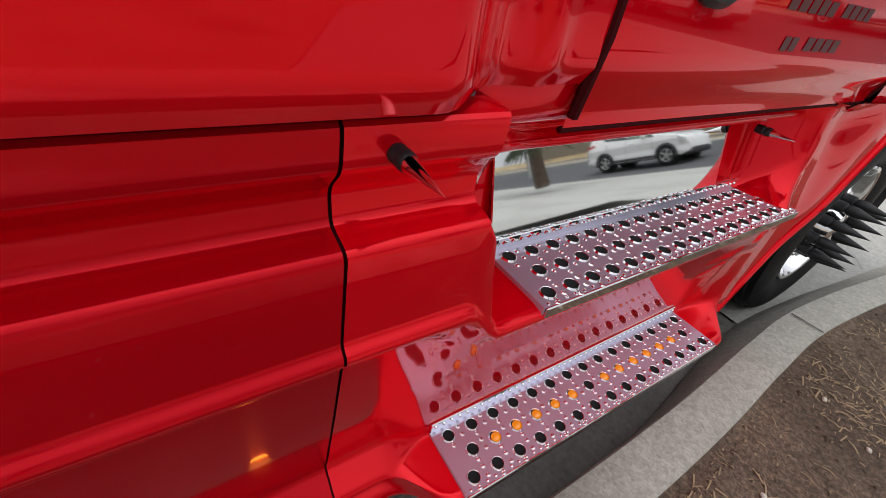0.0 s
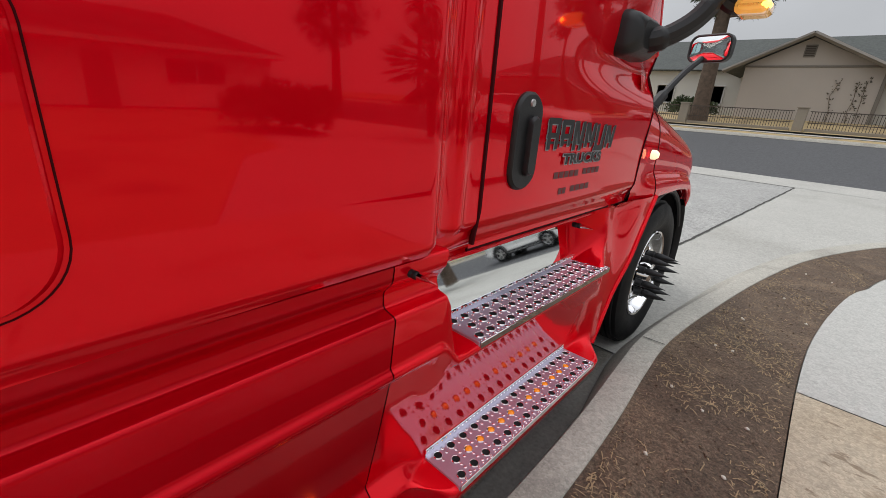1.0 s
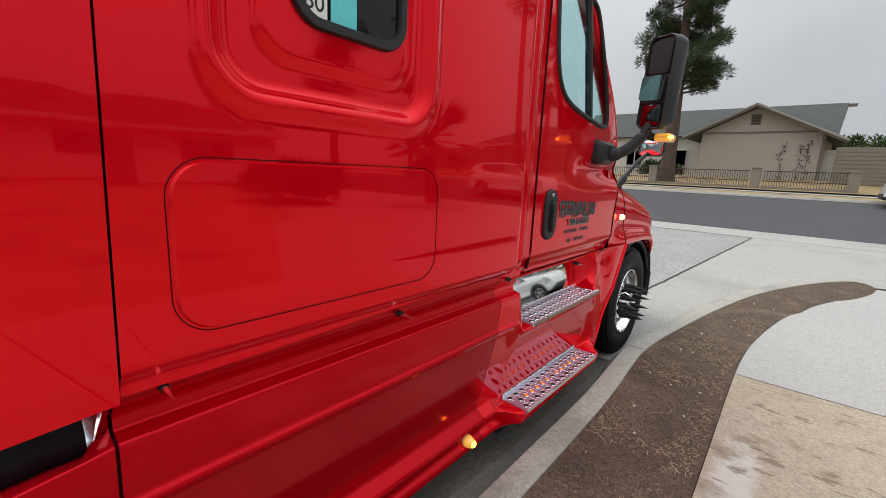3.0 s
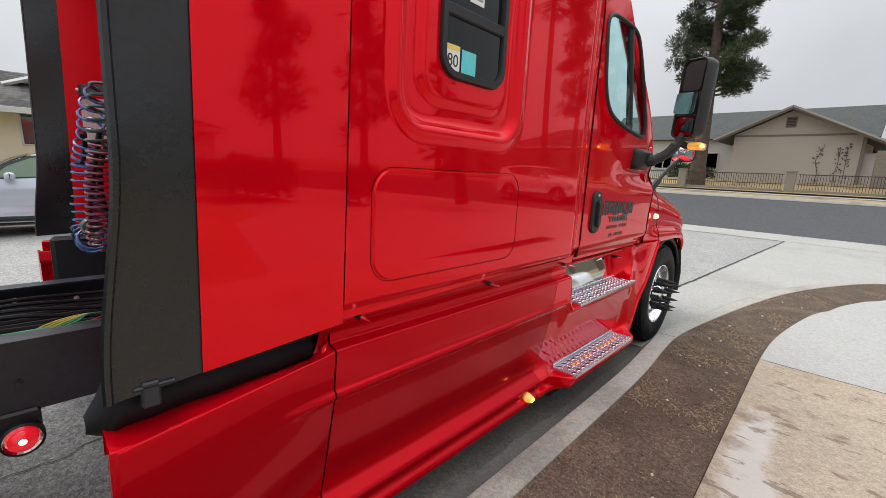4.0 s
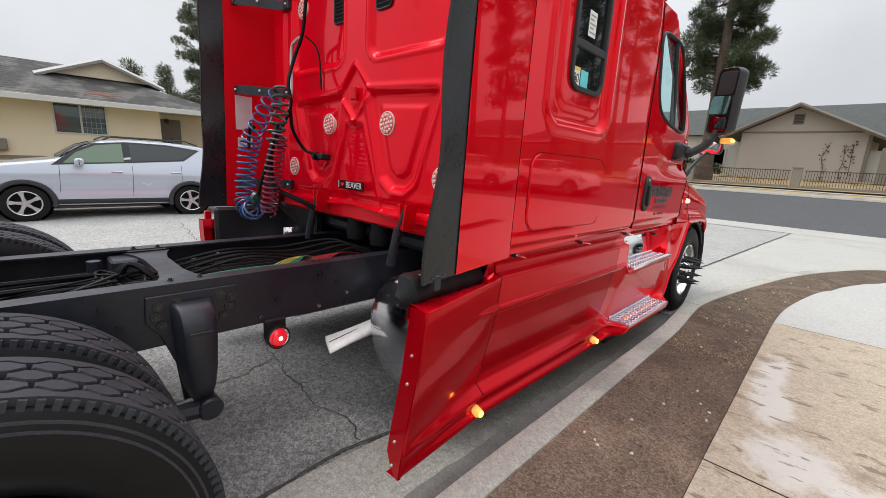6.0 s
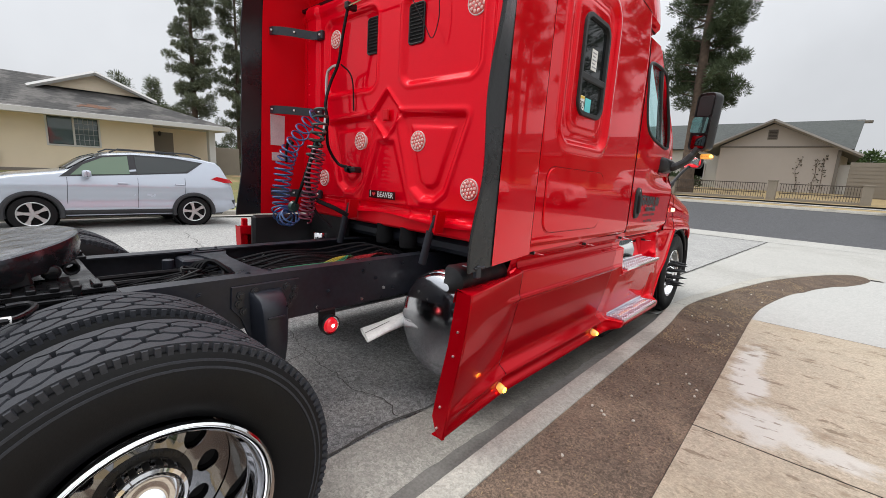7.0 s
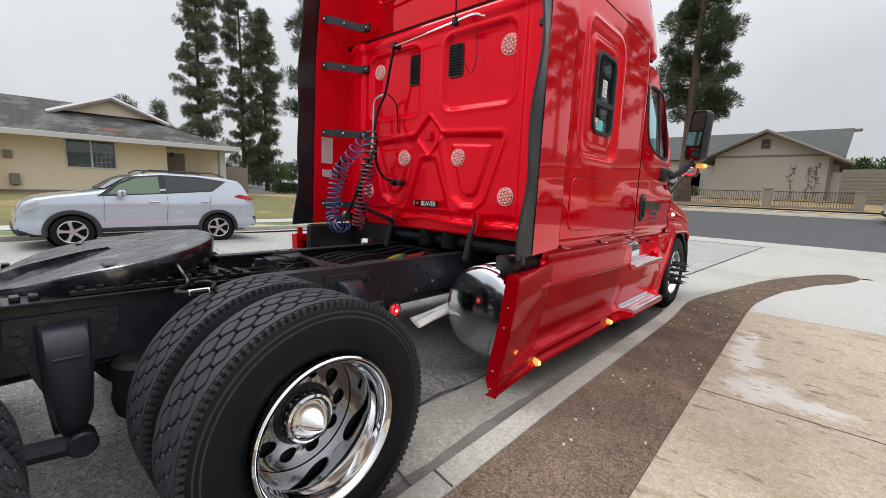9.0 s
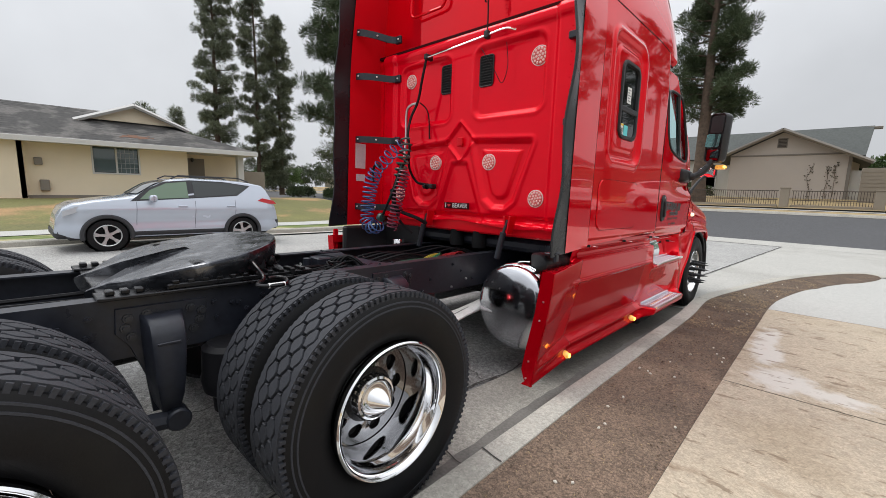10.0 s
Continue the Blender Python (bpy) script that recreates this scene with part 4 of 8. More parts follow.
# front gable above the eave
gx, gy, gzp, gw = -23.8, 3.75, EZ + 2.05, 2.0
gb = EZ + 1.28
part("gable_wall", ([(gx, gy - gw, gb), (gx, gy + gw, gb), (gx, gy, gzp - 0.05), (gx - 0.15, gy - gw, gb), (gx - 0.15, gy + gw, gb), (gx - 0.15, gy, gzp - 0.05)], [(0, 1, 2), (5, 4, 3), (0, 2, 5, 3), (1, 4, 5, 2), (0, 3, 4, 1)]), STUCCO_TAN, left_house, "", sharp=0)
part("gable_roof", join(roof_plane([(gx + 0.35, gy - gw - 0.35, gb - 0.12), (gx + 0.35, gy, gzp + 0.08), (rx - 0.5, gy, gzp + 0.08), (rx - 0.5, gy - gw - 0.35, gb - 0.12)], 0.1), roof_plane([(gx + 0.35, gy, gzp + 0.08), (gx + 0.35, gy + gw + 0.35, gb - 0.12), (rx - 0.5, gy + gw + 0.35, gb - 0.12), (rx - 0.5, gy, gzp + 0.08)], 0.1)), SHINGLE, left_house, "", sharp=20)
for s in (-1, 1):
    part("gable_fascia", tube([(gx + 0.37, gy, gzp + 0.02), (gx + 0.37, gy + s * (gw + 0.35), gb - 0.18)], 0.10, 4), TRIM, left_house)

# house beyond the crossing: gable end towards the street
right_house = thing("greige_house", "greige stucco house with a low gable and grey roof", "house")
RY, RB = 33.0, 0.9
pk = (-0.4, 5.48)
gw_l = [(-3.05, RB), (2.82, RB), (2.82, 3.82), (pk[0], pk[1] - 0.1), (-3.05, 4.05)]
part("gable_wall", loft([[(x, RY, z) for x, z in gw_l], [(x, RY + 0.2, z) for x, z in gw_l]], True, True), STUCCO_GREY, right_house, "", sharp=20)
part("side_wall", box(2.62, 2.82, RY + 0.2, RY + 9, RB, 3.8, 0.01), STUCCO_GREY, right_house)
part("side_wall", box(-3.05, -2.85, RY + 0.2, RY + 9, RB, 3.9, 0.01), STUCCO_GREY, right_house)
part("belt_board", box(-3.08, 2.8, RY - 0.05, RY, 3.93, 4.03, 0.01), TRIM_TAN, right_house)
part("corner_board", box(2.72, 2.88, RY - 0.05, RY + 0.05, RB, 3.8, 0.01), TRIM_TAN, right_house)
vent = part("gable_vent", box(-0.65, -0.15, RY - 0.04, RY + 0.05, 4.42, 5.02, 0.02), TRIM_TAN, right_house, "louvred gable vent")
for i in range(6):
    part("slat", box(-0.6, -0.2, RY - 0.06, RY - 0.03, 4.48 + i * 0.085, 4.53 + i * 0.085, 0.004), IRON, vent)
sl = 0.5
for xe in (-4.0, 3.75):
    ze = pk[1] + 0.1 - sl * abs(xe - pk[0])
    part("roof", roof_plane([(pk[0], RY - 0.7, pk[1] + 0.1), (xe, RY - 0.7, ze), (xe, RY + 9.5, ze), (pk[0], RY + 9.5, pk[1] + 0.1)], 0.12), SHINGLE_GREEN, right_house, "", sharp=20)
    part("barge_board", tube([(pk[0], RY - 0.72, pk[1] + 0.0), (xe, RY - 0.72, ze - 0.1)], 0.11, 4), TRIM_TAN, right_house)
part("rear_roof", join(roof_plane([(-13, RY + 4.2, 4.15), (3.5, RY + 4.2, 4.15), (3.8, RY + 7.5, 6.35), (-13, RY + 7.5, 6.35)], 0.12), roof_plane([(-13, RY + 10.8, 4.15), (-13, RY + 7.5, 6.35), (3.8, RY + 7.5, 6.35), (3.5, RY + 10.8, 4.15)], 0.12)), SHINGLE_GREEN, right_house, "", sharp=20)
part("rear_gable", ([(3.3, RY + 4.6, 4.1), (3.3, RY + 10.4, 4.1), (3.3, RY + 7.5, 6.1)], [(0, 1, 2)]), STUCCO_WHITE, right_house, "", sharp=0)
part("rear_wing", box(-13, 3.3, RY + 4.6, RY + 10.4, RB, 4.1, 0.01), STUCCO_WHITE, right_house)
part("ridge_end", box(3.4, 4.2, RY + 7.35, RY + 7.65, 6.1, 6.28, 0.02), TRIM_TAN, right_house)
RW = pose(-9.6, RY + 4.55, RB)
for x0, x1 in ((0.6, 1.9), (3.4, 5.0)):
    window(right_house, x0, x1, 1.0, 2.3, RW, 2)
part("side_gate", box(2.9, 4.2, RY + 0.5, RY + 0.56, RB, 3.0, 0.01), STUCCO_WHITE, right_house)
# dry vines on the gable wall
vine = thing("wall_vine", "sparse dry climbing vine on the wall", "vine")
rv = random.Random(3)
vg, lg = [], []
for x0 in (1.2, 1.95, 2.12):
    p = [(x0, RY - 0.06, RB)]
    for k in range(7):
        p.append((p[-1][0] + (rv.random() - 0.5) * 0.22, RY - 0.06, p[-1][2] + 0.3 + 0.08 * rv.random()))
    vg.append(tube(p, 0.012, 4))
    for q in p[2:]:
        for _ in range(7 if q[2] > 2.6 else 4):
            a, r = rv.random() * 6.28, 0.03 + 0.045 * rv.random()
            cx, cz = q[0] + (rv.random() - 0.5) * 0.3, q[2] + (rv.random() - 0.5) * 0.35
            lg.append(([(cx + r * math.cos(a), RY - 0.07, cz + r * math.sin(a)), (cx - r * 0.5 * math.sin(a), RY - 0.1, cz + r * 0.5 * math.cos(a)), (cx - r * math.cos(a), RY - 0.07, cz - r * math.sin(a)), (cx + r * 0.5 * math.sin(a), RY - 0.06, cz - r * 0.5 * math.cos(a))], [(0, 1, 2, 3)]))
part("stems", join(*vg), mat("vine_stem", (0.12, 0.09, 0.06), 0.9), vine)
part("leaves", join(*lg), mat("dry_vine_leaf", (0.10, 0.085, 0.06), 0.8, vary=0.4), vine, sharp=0)

# low wall with iron railing in front of that house
fence = thing("iron_fence", "low block wall with rusty iron railing and pillars", "fence")
FY, FB = 28.75, 0.76
for x0, x1 in ((-9.0, 0.07), (0.63, 3.85)):
    part("low_wall", box(x0, x1, FY, FY + 0.2, FB, FB + 0.20, 0.01), BLOCK, fence)
    part("top_rail", box(x0, x1, FY + 0.08, FY + 0.12, FB + 0.94, FB + 0.98, 0.005), IRON, fence)
    part("bottom_rail", box(x0, x1, FY + 0.08, FY + 0.12, FB + 0.44, FB + 0.48, 0.005), IRON, fence)
    n = int((x1 - x0) / 0.11)
    bar_me = as_mesh("bar", box(-0.011, 0.011, -0.011, 0.011, -0.17, 0.58, 0.002), IRON)
    for i in range(n):
        part("bar", bar_me, IRON, fence, at=pose(x0 + 0.08 + i * 0.11, FY + 0.1, FB + 0.36))
for x, h in ((0.35, 1.08), (4.05, 1.0), (-4.6, 1.05)):
    p = part("pillar", box(x - 0.2, x + 0.2, FY - 0.12, FY + 0.3, FB, FB + h, 0.01), BLOCK, fence, "block pillar")
    part("cap", box(x - 0.23, x + 0.23, FY - 0.15, FY + 0.33, FB + h, FB + h + 0.06, 0.01), BLOCK, p)
solid("block_wall", join(box(3.3, 30, 31.2, 31.4, 0.8, 3.02, 0.01), *[box(3.3, 30, 31.185, 31.2, 1.0 + 0.2 * i, 1.012 + 0.2 * i, 0.001) for i in range(10)]), BLOCK, "tan concrete block garden wall", "wall", kind="structure")

# the other houses round the corner, seen in the paint and far off
def plain_house(x, y, turn, w, d, wall_m, roof_m, label, h=2.6, rise=1.7, z=0.4):
    hs = thing("bungalow", label, "house", pose(x, y, z, 0, 0, turn))
    part("front_wall", wall_geo(w, h, 0.2, [(w * 0.15, w * 0.32, 1.0, 2.1), (w * 0.62, w * 0.80, 1.0, 2.1), (w * 0.44, w * 0.51, 0.0, 2.05)]), wall_m, hs)
    window(hs, w * 0.15, w * 0.32, 1.0, 2.1, None)
    window(hs, w * 0.62, w * 0.80, 1.0, 2.1, None)
    part("front_door", box(w * 0.44, w * 0.51, 0.05, 0.1, 0.0, 2.05, 0.01), TRIM_TAN, hs)
    part("side_wall", box(0, 0.2, 0.2, d, 0, h, 0.01), wall_m, hs)
    part("side_wall", box(w - 0.2, w, 0.2, d, 0, h, 0.01), wall_m, hs)
    part("rear_wall", box(0, w, d - 0.2, d, 0, h, 0.01), wall_m, hs)
    part("room_backing", box(0.3, w - 0.3, 0.8, 0.85, 0, h, 0.01), CURTAIN, hs)
    o = 0.6
    part("roof", join(roof_plane([(-o, -o, h), (w + o, -o, h), (w - d * 0.35, d / 2, h + rise), (d * 0.35, d / 2, h + rise)]), roof_plane([(w + o, -o, h), (w + o, d + o, h), (w - d * 0.35, d / 2, h + rise)]),
                      roof_plane([(w + o, d + o, h), (-o, d + o, h), (d * 0.35, d / 2, h + rise), (w - d * 0.35, d / 2, h + rise)]), roof_plane([(-o, d + o, h), (-o, -o, h), (d * 0.35, d / 2, h + rise)])), roof_m, hs, "", sharp=20)
    part("fascia", join(box(-o, w + o, -o - 0.03, -o + 0.02, h - 0.2, h, 0.01), box(w + o - 0.02, w + o + 0.03, -o, d + o, h - 0.2, h, 0.01), box(-o - 0.03, -o + 0.02, -o, d + o, h - 0.2, h, 0.01)), TRIM, hs)
    return hs


plain_house(9.5, 33.0, 0, 13, 8, STUCCO_TAN, SHINGLE, "tan bungalow across the crossing with a hip roof", z=0.85)
plain_house(23.0, 13.5, -90, 15, 9, STUCCO_WHITE, SHINGLE, "pale corner bungalow with a hip roof beside the pavement", z=0.25)
plain_house(-60, 36, 60, 12, 8, STUCCO_WHITE, SHINGLE, "white bungalow far down the street", z=0.3)
plain_house(-48, 33, 30, 9, 7, STUCCO_GREY, mat("brown_roof", (0.2, 0.11, 0.08), 0.9, vary=0.2), "small bungalow with brown roof far off", z=0.3)
solid("driveway", surface(20, 8, lambda u, v: (4.9 + 26.1 * u, 3.6 + 6.4 * v, 0.07 + 0.16 * u)), APRON, "pale concrete driveway at the corner lot", "driveway", kind="structure")
solid("corner_lawn", surface(20, 20, lambda u, v: (4.9 + 26.1 * u + 5.5 * (1 - u) * smooth((-26 + 40 * v - 8.0) / 3), -30 + 40 * v, 0.10 + 0.16 * u)), DRY, "dry tan corner lawn behind the pavement", "lawn", kind="structure")

solid("side_wall", box(-23.2, -22.9, 8.6, 9.9, 0.3, 2.2, 0.01), BLOCK, "grey block wall beside the porch", "wall", kind="structure")

# ---- parked cars ----
CAR_PAINT = mat("silver_blue_paint", (0.50, 0.55, 0.625), 0.25, 0.2, vary=0.04, grain=900, stain=1.5, coat=1.0, coat_rough=0.03, rough_vary=0.03)
CAR_WHITE = mat("white_car_paint", (0.75, 0.75, 0.74), 0.3, 0.0, vary=0.03, grain=500, stain=1.5, coat=1.0, coat_rough=0.04)
CLADDING = mat("grey_black_cladding", (0.03, 0.031, 0.034), 0.6, vary=0.15, grain=300)
CAR_GLASS = mat("car_glass", (0.02, 0.026, 0.026), 0.02, coat=0.4, flat=True)
CAR_GLASS_GREEN = mat("greenish_car_glass", (0.13, 0.2, 0.13), 0.03, coat=0.4, flat=True)
TAIL = mat("red_tail_lamp", (0.55, 0.02, 0.03), 0.1, coat=1.0, flat=True)
HEAD = mat("clear_head_lamp", (0.7, 0.72, 0.75), 0.1, 0.3, coat=1.0, flat=True)


def lerp_table(t, table):
    for (a, p), (b, q) in zip(table, table[1:]):
        if t <= b:
            k = smooth((t - a) / (b - a)) * 0.4 + 0.6 * (t - a) / (b - a) if b > a else 0
            return p + (q - p) * max(0.0, min(1.0, k))
    return table[-1][1]


ROOF = [(0.13, 0.50), (0.18, 0.76), (0.27, 0.95), (0.45, 1.05), (0.8, 1.12), (1.2, 1.175), (1.4, 1.21), (1.9, 1.52), (2.2, 1.625), (2.6, 1.66), (3.2, 1.655), (3.7, 1.63), (4.12, 1.56), (4.2, 1.50), (4.36, 1.2), (4.46, 0.95), (4.52, 0.70)]
W = 0.91


def car_half(l, z):
    """Half width of the body at a length and height."""
    ends = 1 - 0.24 * smooth((0.68 - l) / 0.55) ** 1.5 - 0.13 * smooth((l - 4.1) / 0.47) ** 1.6
    lean = 0.26 * max(0.0, (z - 0.98) / 0.68) ** 1.15
    tuck = 0.07 * smooth((0.45 - z) / 0.25)
    belt = 0.02 * math.exp(-(((z - 0.9) / 0.05) ** 2))
    waist = -0.025 * math.exp(-(((z - 0.62) / 0.1) ** 2))
    return (W + belt + waist - tuck) * ends - lean


def suv(paint, label, at, doors=True):
    car = thing("parked_car", label, "car", at)

    def fn(u, v):
        l = 0.13 + 4.39 * u
        zr = lerp_table(l, ROOF)
        zb = 0.30 + 0.12 * smooth((0.45 - l) / 0.35) + 0.1 * smooth((l - 4.15) / 0.37)
        zs = zb + (zr - 0.06 - zb)
        if v <= 0.72:
            z = zb + (zs - zb) * v / 0.72
            return (car_half(l, z), l, z)
        a = (v - 0.72) / 0.28 * math.pi / 2
        return (car_half(l, zs) * math.cos(a) ** 0.55 if v < 1 else 0.0, l, zs + 0.06 * math.sin(a) ** 0.8)

    def arch(u, v):
        _, l, z = fn(u, v)
        return not (v < 0.72 and any(math.hypot(l - c, z - 0.35) < 0.40 for c in (0.93, 3.59)))

    right = surface(90, 40, fn, arch)
    left = ([(-x, l, z) for x, l, z in right[0]], [q[::-1] for q in right[1]])
    part("body", join(right, left), paint, car, "")
    part("underbody", box(-0.75, 0.75, 0.3, 4.3, 0.25, 0.6, 0.05), CLADDING, car)
    for s in (1, -1):
        def skin(l, z, d=0.004):
            return (s * (car_half(l, z) + d), l, z)

        def pane(name, pts, m, lab="", out=0.004):
            n = 6
            ring = []
            for (a, b), (c, d) in zip(pts, pts[1:] + pts[:1]):
                ring += [(a + (c - a) * k / n, b + (d - b) * k / n) for k in range(n)]
            part(name, ([skin(*p, out) for p in ring], [tuple(range(len(ring)))]), m, car, lab, sharp=0)

        pane("window_surround", [(1.33, 1.085), (1.65, 1.37), (2.0, 1.545), (2.5, 1.60), (3.22, 1.59), (3.85, 1.505), (3.50, 1.245), (2.5, 1.165)], CLADDING, "black window surround", 0.003)
        pane("front_side_window", [(1.50, 1.13), (1.70, 1.34), (2.02, 1.505), (2.43, 1.56), (2.43, 1.18)], CAR_GLASS_GREEN, "front door glass", 0.008)
        pane("rear_side_window", [(2.55, 1.19), (2.55, 1.565), (3.22, 1.555), (3.78, 1.485), (3.48, 1.27)], CAR_GLASS, "rear door glass", 0.008)
        for l0, z0, z1 in ((1.42, 0.55, 1.08), (2.53, 0.45, 1.1), (3.42, 0.75, 1.14)):
            part("door_gap", tube([skin(l0 + 0.04 * (z - z0), z, 0.001) for z in [z0 + (z1 - z0) * i / 6 for i in range(7)]], 0.004, 5), CLADDING, car)
        for l0 in (2.3, 3.32):
            part("door_handle", box(s * (car_half(l0, 0.98) + 0.0), s * (car_half(l0, 0.98) + 0.035), l0 - 0.1, l0 + 0.09, 0.965, 0.995, 0.01), paint, car)
        part("side_cladding", surface(20, 3, lambda u, v: skin(1.35 + u * 1.85, 0.30 + 0.14 * v, 0.012 - 0.02 * (v in (0, 1)))), CLADDING, car)
        for c in (0.93, 3.59):
            ring = [(s * (car_half(c, 0.5) + 0.008), c + 0.405 * math.cos(a), 0.35 + 0.405 * math.sin(a)) for a in [radians(-12 + 204 * i / 24) for i in range(25)]]
            part("arch_cladding", tube(ring, 0.045, 6), CLADDING, car)
            part("arch_liner", lathe([(0.39, 0.0), (0.40, -0.3), (0.0, -0.3)], "x", 24, (s * 0.86, c, 0.35)) if s > 0 else lathe([(0.39, 0.0), (0.40, 0.3), (0.0, 0.3)], "x", 24, (-0.86, c, 0.35)), HOLE, car)
        part("tail_lamp", prism([(3.98, 1.13), (4.10, 1.19), (4.38, 1.13), (4.46, 1.04), (4.2, 1.05)], "x", s * (car_half(4.25, 1.05) - 0.1), s * (car_half(4.25, 1.05) + 0.004)), TAIL, car, "red tail lamp")
        part("head_lamp", prism([(0.25, 0.76), (0.52, 0.87), (0.70, 1.02), (0.50, 0.975), (0.27, 0.88)], "x", s * (car_half(0.5, 0.85) - 0.2), s * (car_half(0.5, 0.85) - 0.004)), HEAD, car, "clear head lamp")
        part("door_mirror", loft([[(s * x, l, z) for l, z in rrect(1.72, 1.16, 0.14 + g, 0.15 + g, 0.05, 5)] for x, g in ((0.90, -0.06), (0.94, 0.0), (1.03, 0.0), (1.06, -0.05))], True, True), paint, car, "door mirror")
        part("roof_rail", tube([(s * 0.60, 2.15, 1.62), (s * 0.60, 2.3, 1.70), (s * 0.60, 3.6, 1.70), (s * 0.60, 3.85, 1.61)], 0.018, 6), CLADDING, car, "roof rail")
    part("windscreen", surface(8, 6, lambda u, v: ((2 * u - 1) * (0.72 - 0.1 * v), 1.48 + 0.56 * v - 0.06 * (1 - (2 * u - 1) ** 2), lerp_table(1.48 + 0.56 * v, ROOF) + 0.012)), CAR_GLASS, car)
    part("rear_window", surface(8, 4, lambda u, v: ((2 * u - 1) * (0.62 + 0.03 * v), 4.19 + 0.17 * v, lerp_table(4.19 + 0.17 * v, ROOF) + 0.014)), CAR_GLASS, car)
    part("front_bumper", box(-0.70, 0.70, 0.12, 0.4, 0.28, 0.5, 0.06), CLADDING, car)
    part("rear_bumper", box(-0.80, 0.80, 4.2, 4.56, 0.36, 0.66, 0.06), CLADDING, car, "dark lower bumper")
    for c in (0.93, 3.59):
        for s in (1, -1):
            w = part("wheel", lathe([(0.22, -0.1), (0.33, -0.1), (0.345, -0.08), (0.345, 0.08), (0.33, 0.1), (0.24, 0.105), (0.225, 0.08)], "x", 40), TYRE, car, "black tyre on a five-spoke alloy rim", pose(s * 0.80, c, 0.345, 12, 0, 0 if s > 0 else 180))
            part("rim", lathe([(0.235, 0.10), (0.222, 0.105), (0.215, 0.09), (0.2, 0.02), (0.0, 0.0)], "x", 40), HOLE, w)
            spokes = [moved(prism([(-0.038, 0.0), (0.038, 0.0), (0.028, 0.13), (0.045, 0.222), (-0.045, 0.222), (-0.028, 0.13)], "x", 0.07, 0.095, 0.008), pose(0, 0, 0, 72 * i, 0, 0)) for i in range(5)]
            part("spokes", join(lathe([(0.235, 0.102), (0.226, 0.108), (0.214, 0.10)], "x", 40), lathe([(0.0, 0.10), (0.04, 0.1), (0.05, 0.08)], "x", 16), *spokes), BRUSHED, w, "grey alloy spokes")
    return car


suv(CAR_PAINT, "silver-blue compact SUV parked at the far kerb", pose(-9.12, -0.62, gz(1.5) + 0.03, -0.9, 0, 0) @ Matrix.Scale(0.95, 4, (0, 0, 1)))
suv(CAR_WHITE, "white SUV parked across the crossing", pose(4.45, 24.55, gz(24.5), 0, 0, -90))
suv(CAR_WHITE, "white SUV standing in the crossing street", pose(8.6, 19.2, gz(19.2), 0, 0, -90))

# ---- trees ----
BARK = mat("rough_bark", (0.10, 0.07, 0.05), 0.95, vary=0.4, grain=6, stain=3, bump=0.8, bump_scale=14)
PINE = mat("dark_pine_needles", (0.060, 0.084, 0.036), 0.75, vary=0.5, grain=0.8, stain=0.35)
PINE_LIGHT = mat("grey_green_needles", (0.15, 0.17, 0.105), 0.75, vary=0.5, grain=0.8, stain=0.35)
LEAF = mat("pale_green_leaves", (0.13, 0.15, 0.07), 0.75, vary=0.4, grain=0.8, stain=0.35)
PALM = mat("palm_fronds", (0.05, 0.07, 0.03), 0.7, vary=0.4, grain=2, stain=0.5)


def needle_clump(c, r, n, rnd, long=0.34, wide=0.05, droop=0.15):
    """Blades that spring from a twig outwards and up."""
    v, f = [], []
    for _ in range(n):
        a, e = rnd.random() * math.tau, math.asin(max(-1, min(1, rnd.random() * 1.7 - 0.75)))
        d = Vector((math.cos(a) * math.cos(e), math.sin(a) * math.cos(e), math.sin(e)))
        p = Vector(c) + d * r * (0.15 + 0.75 * rnd.random() ** 0.6)
        q = (d + Vector((0, 0, 0.5 - droop * 3 * rnd.random()))).normalized()
        s = q.cross(Vector((rnd.random() - 0.5, rnd.random() - 0.5, rnd.random() - 0.5))).normalized()
        L = long * (0.6 + 0.8 * rnd.random())
        b = len(v)
        v += [tuple(p - s * wide * 0.35), tuple(p + s * wide * 0.35), tuple(p + q * L * 0.55 + s * wide * 0.5), tuple(p + q * L), tuple(p + q * L * 0.55 - s * wide * 0.5)]
        f += [(b, b + 1, b + 2, b + 4), (b + 4, b + 2, b + 3)]
    return v, f


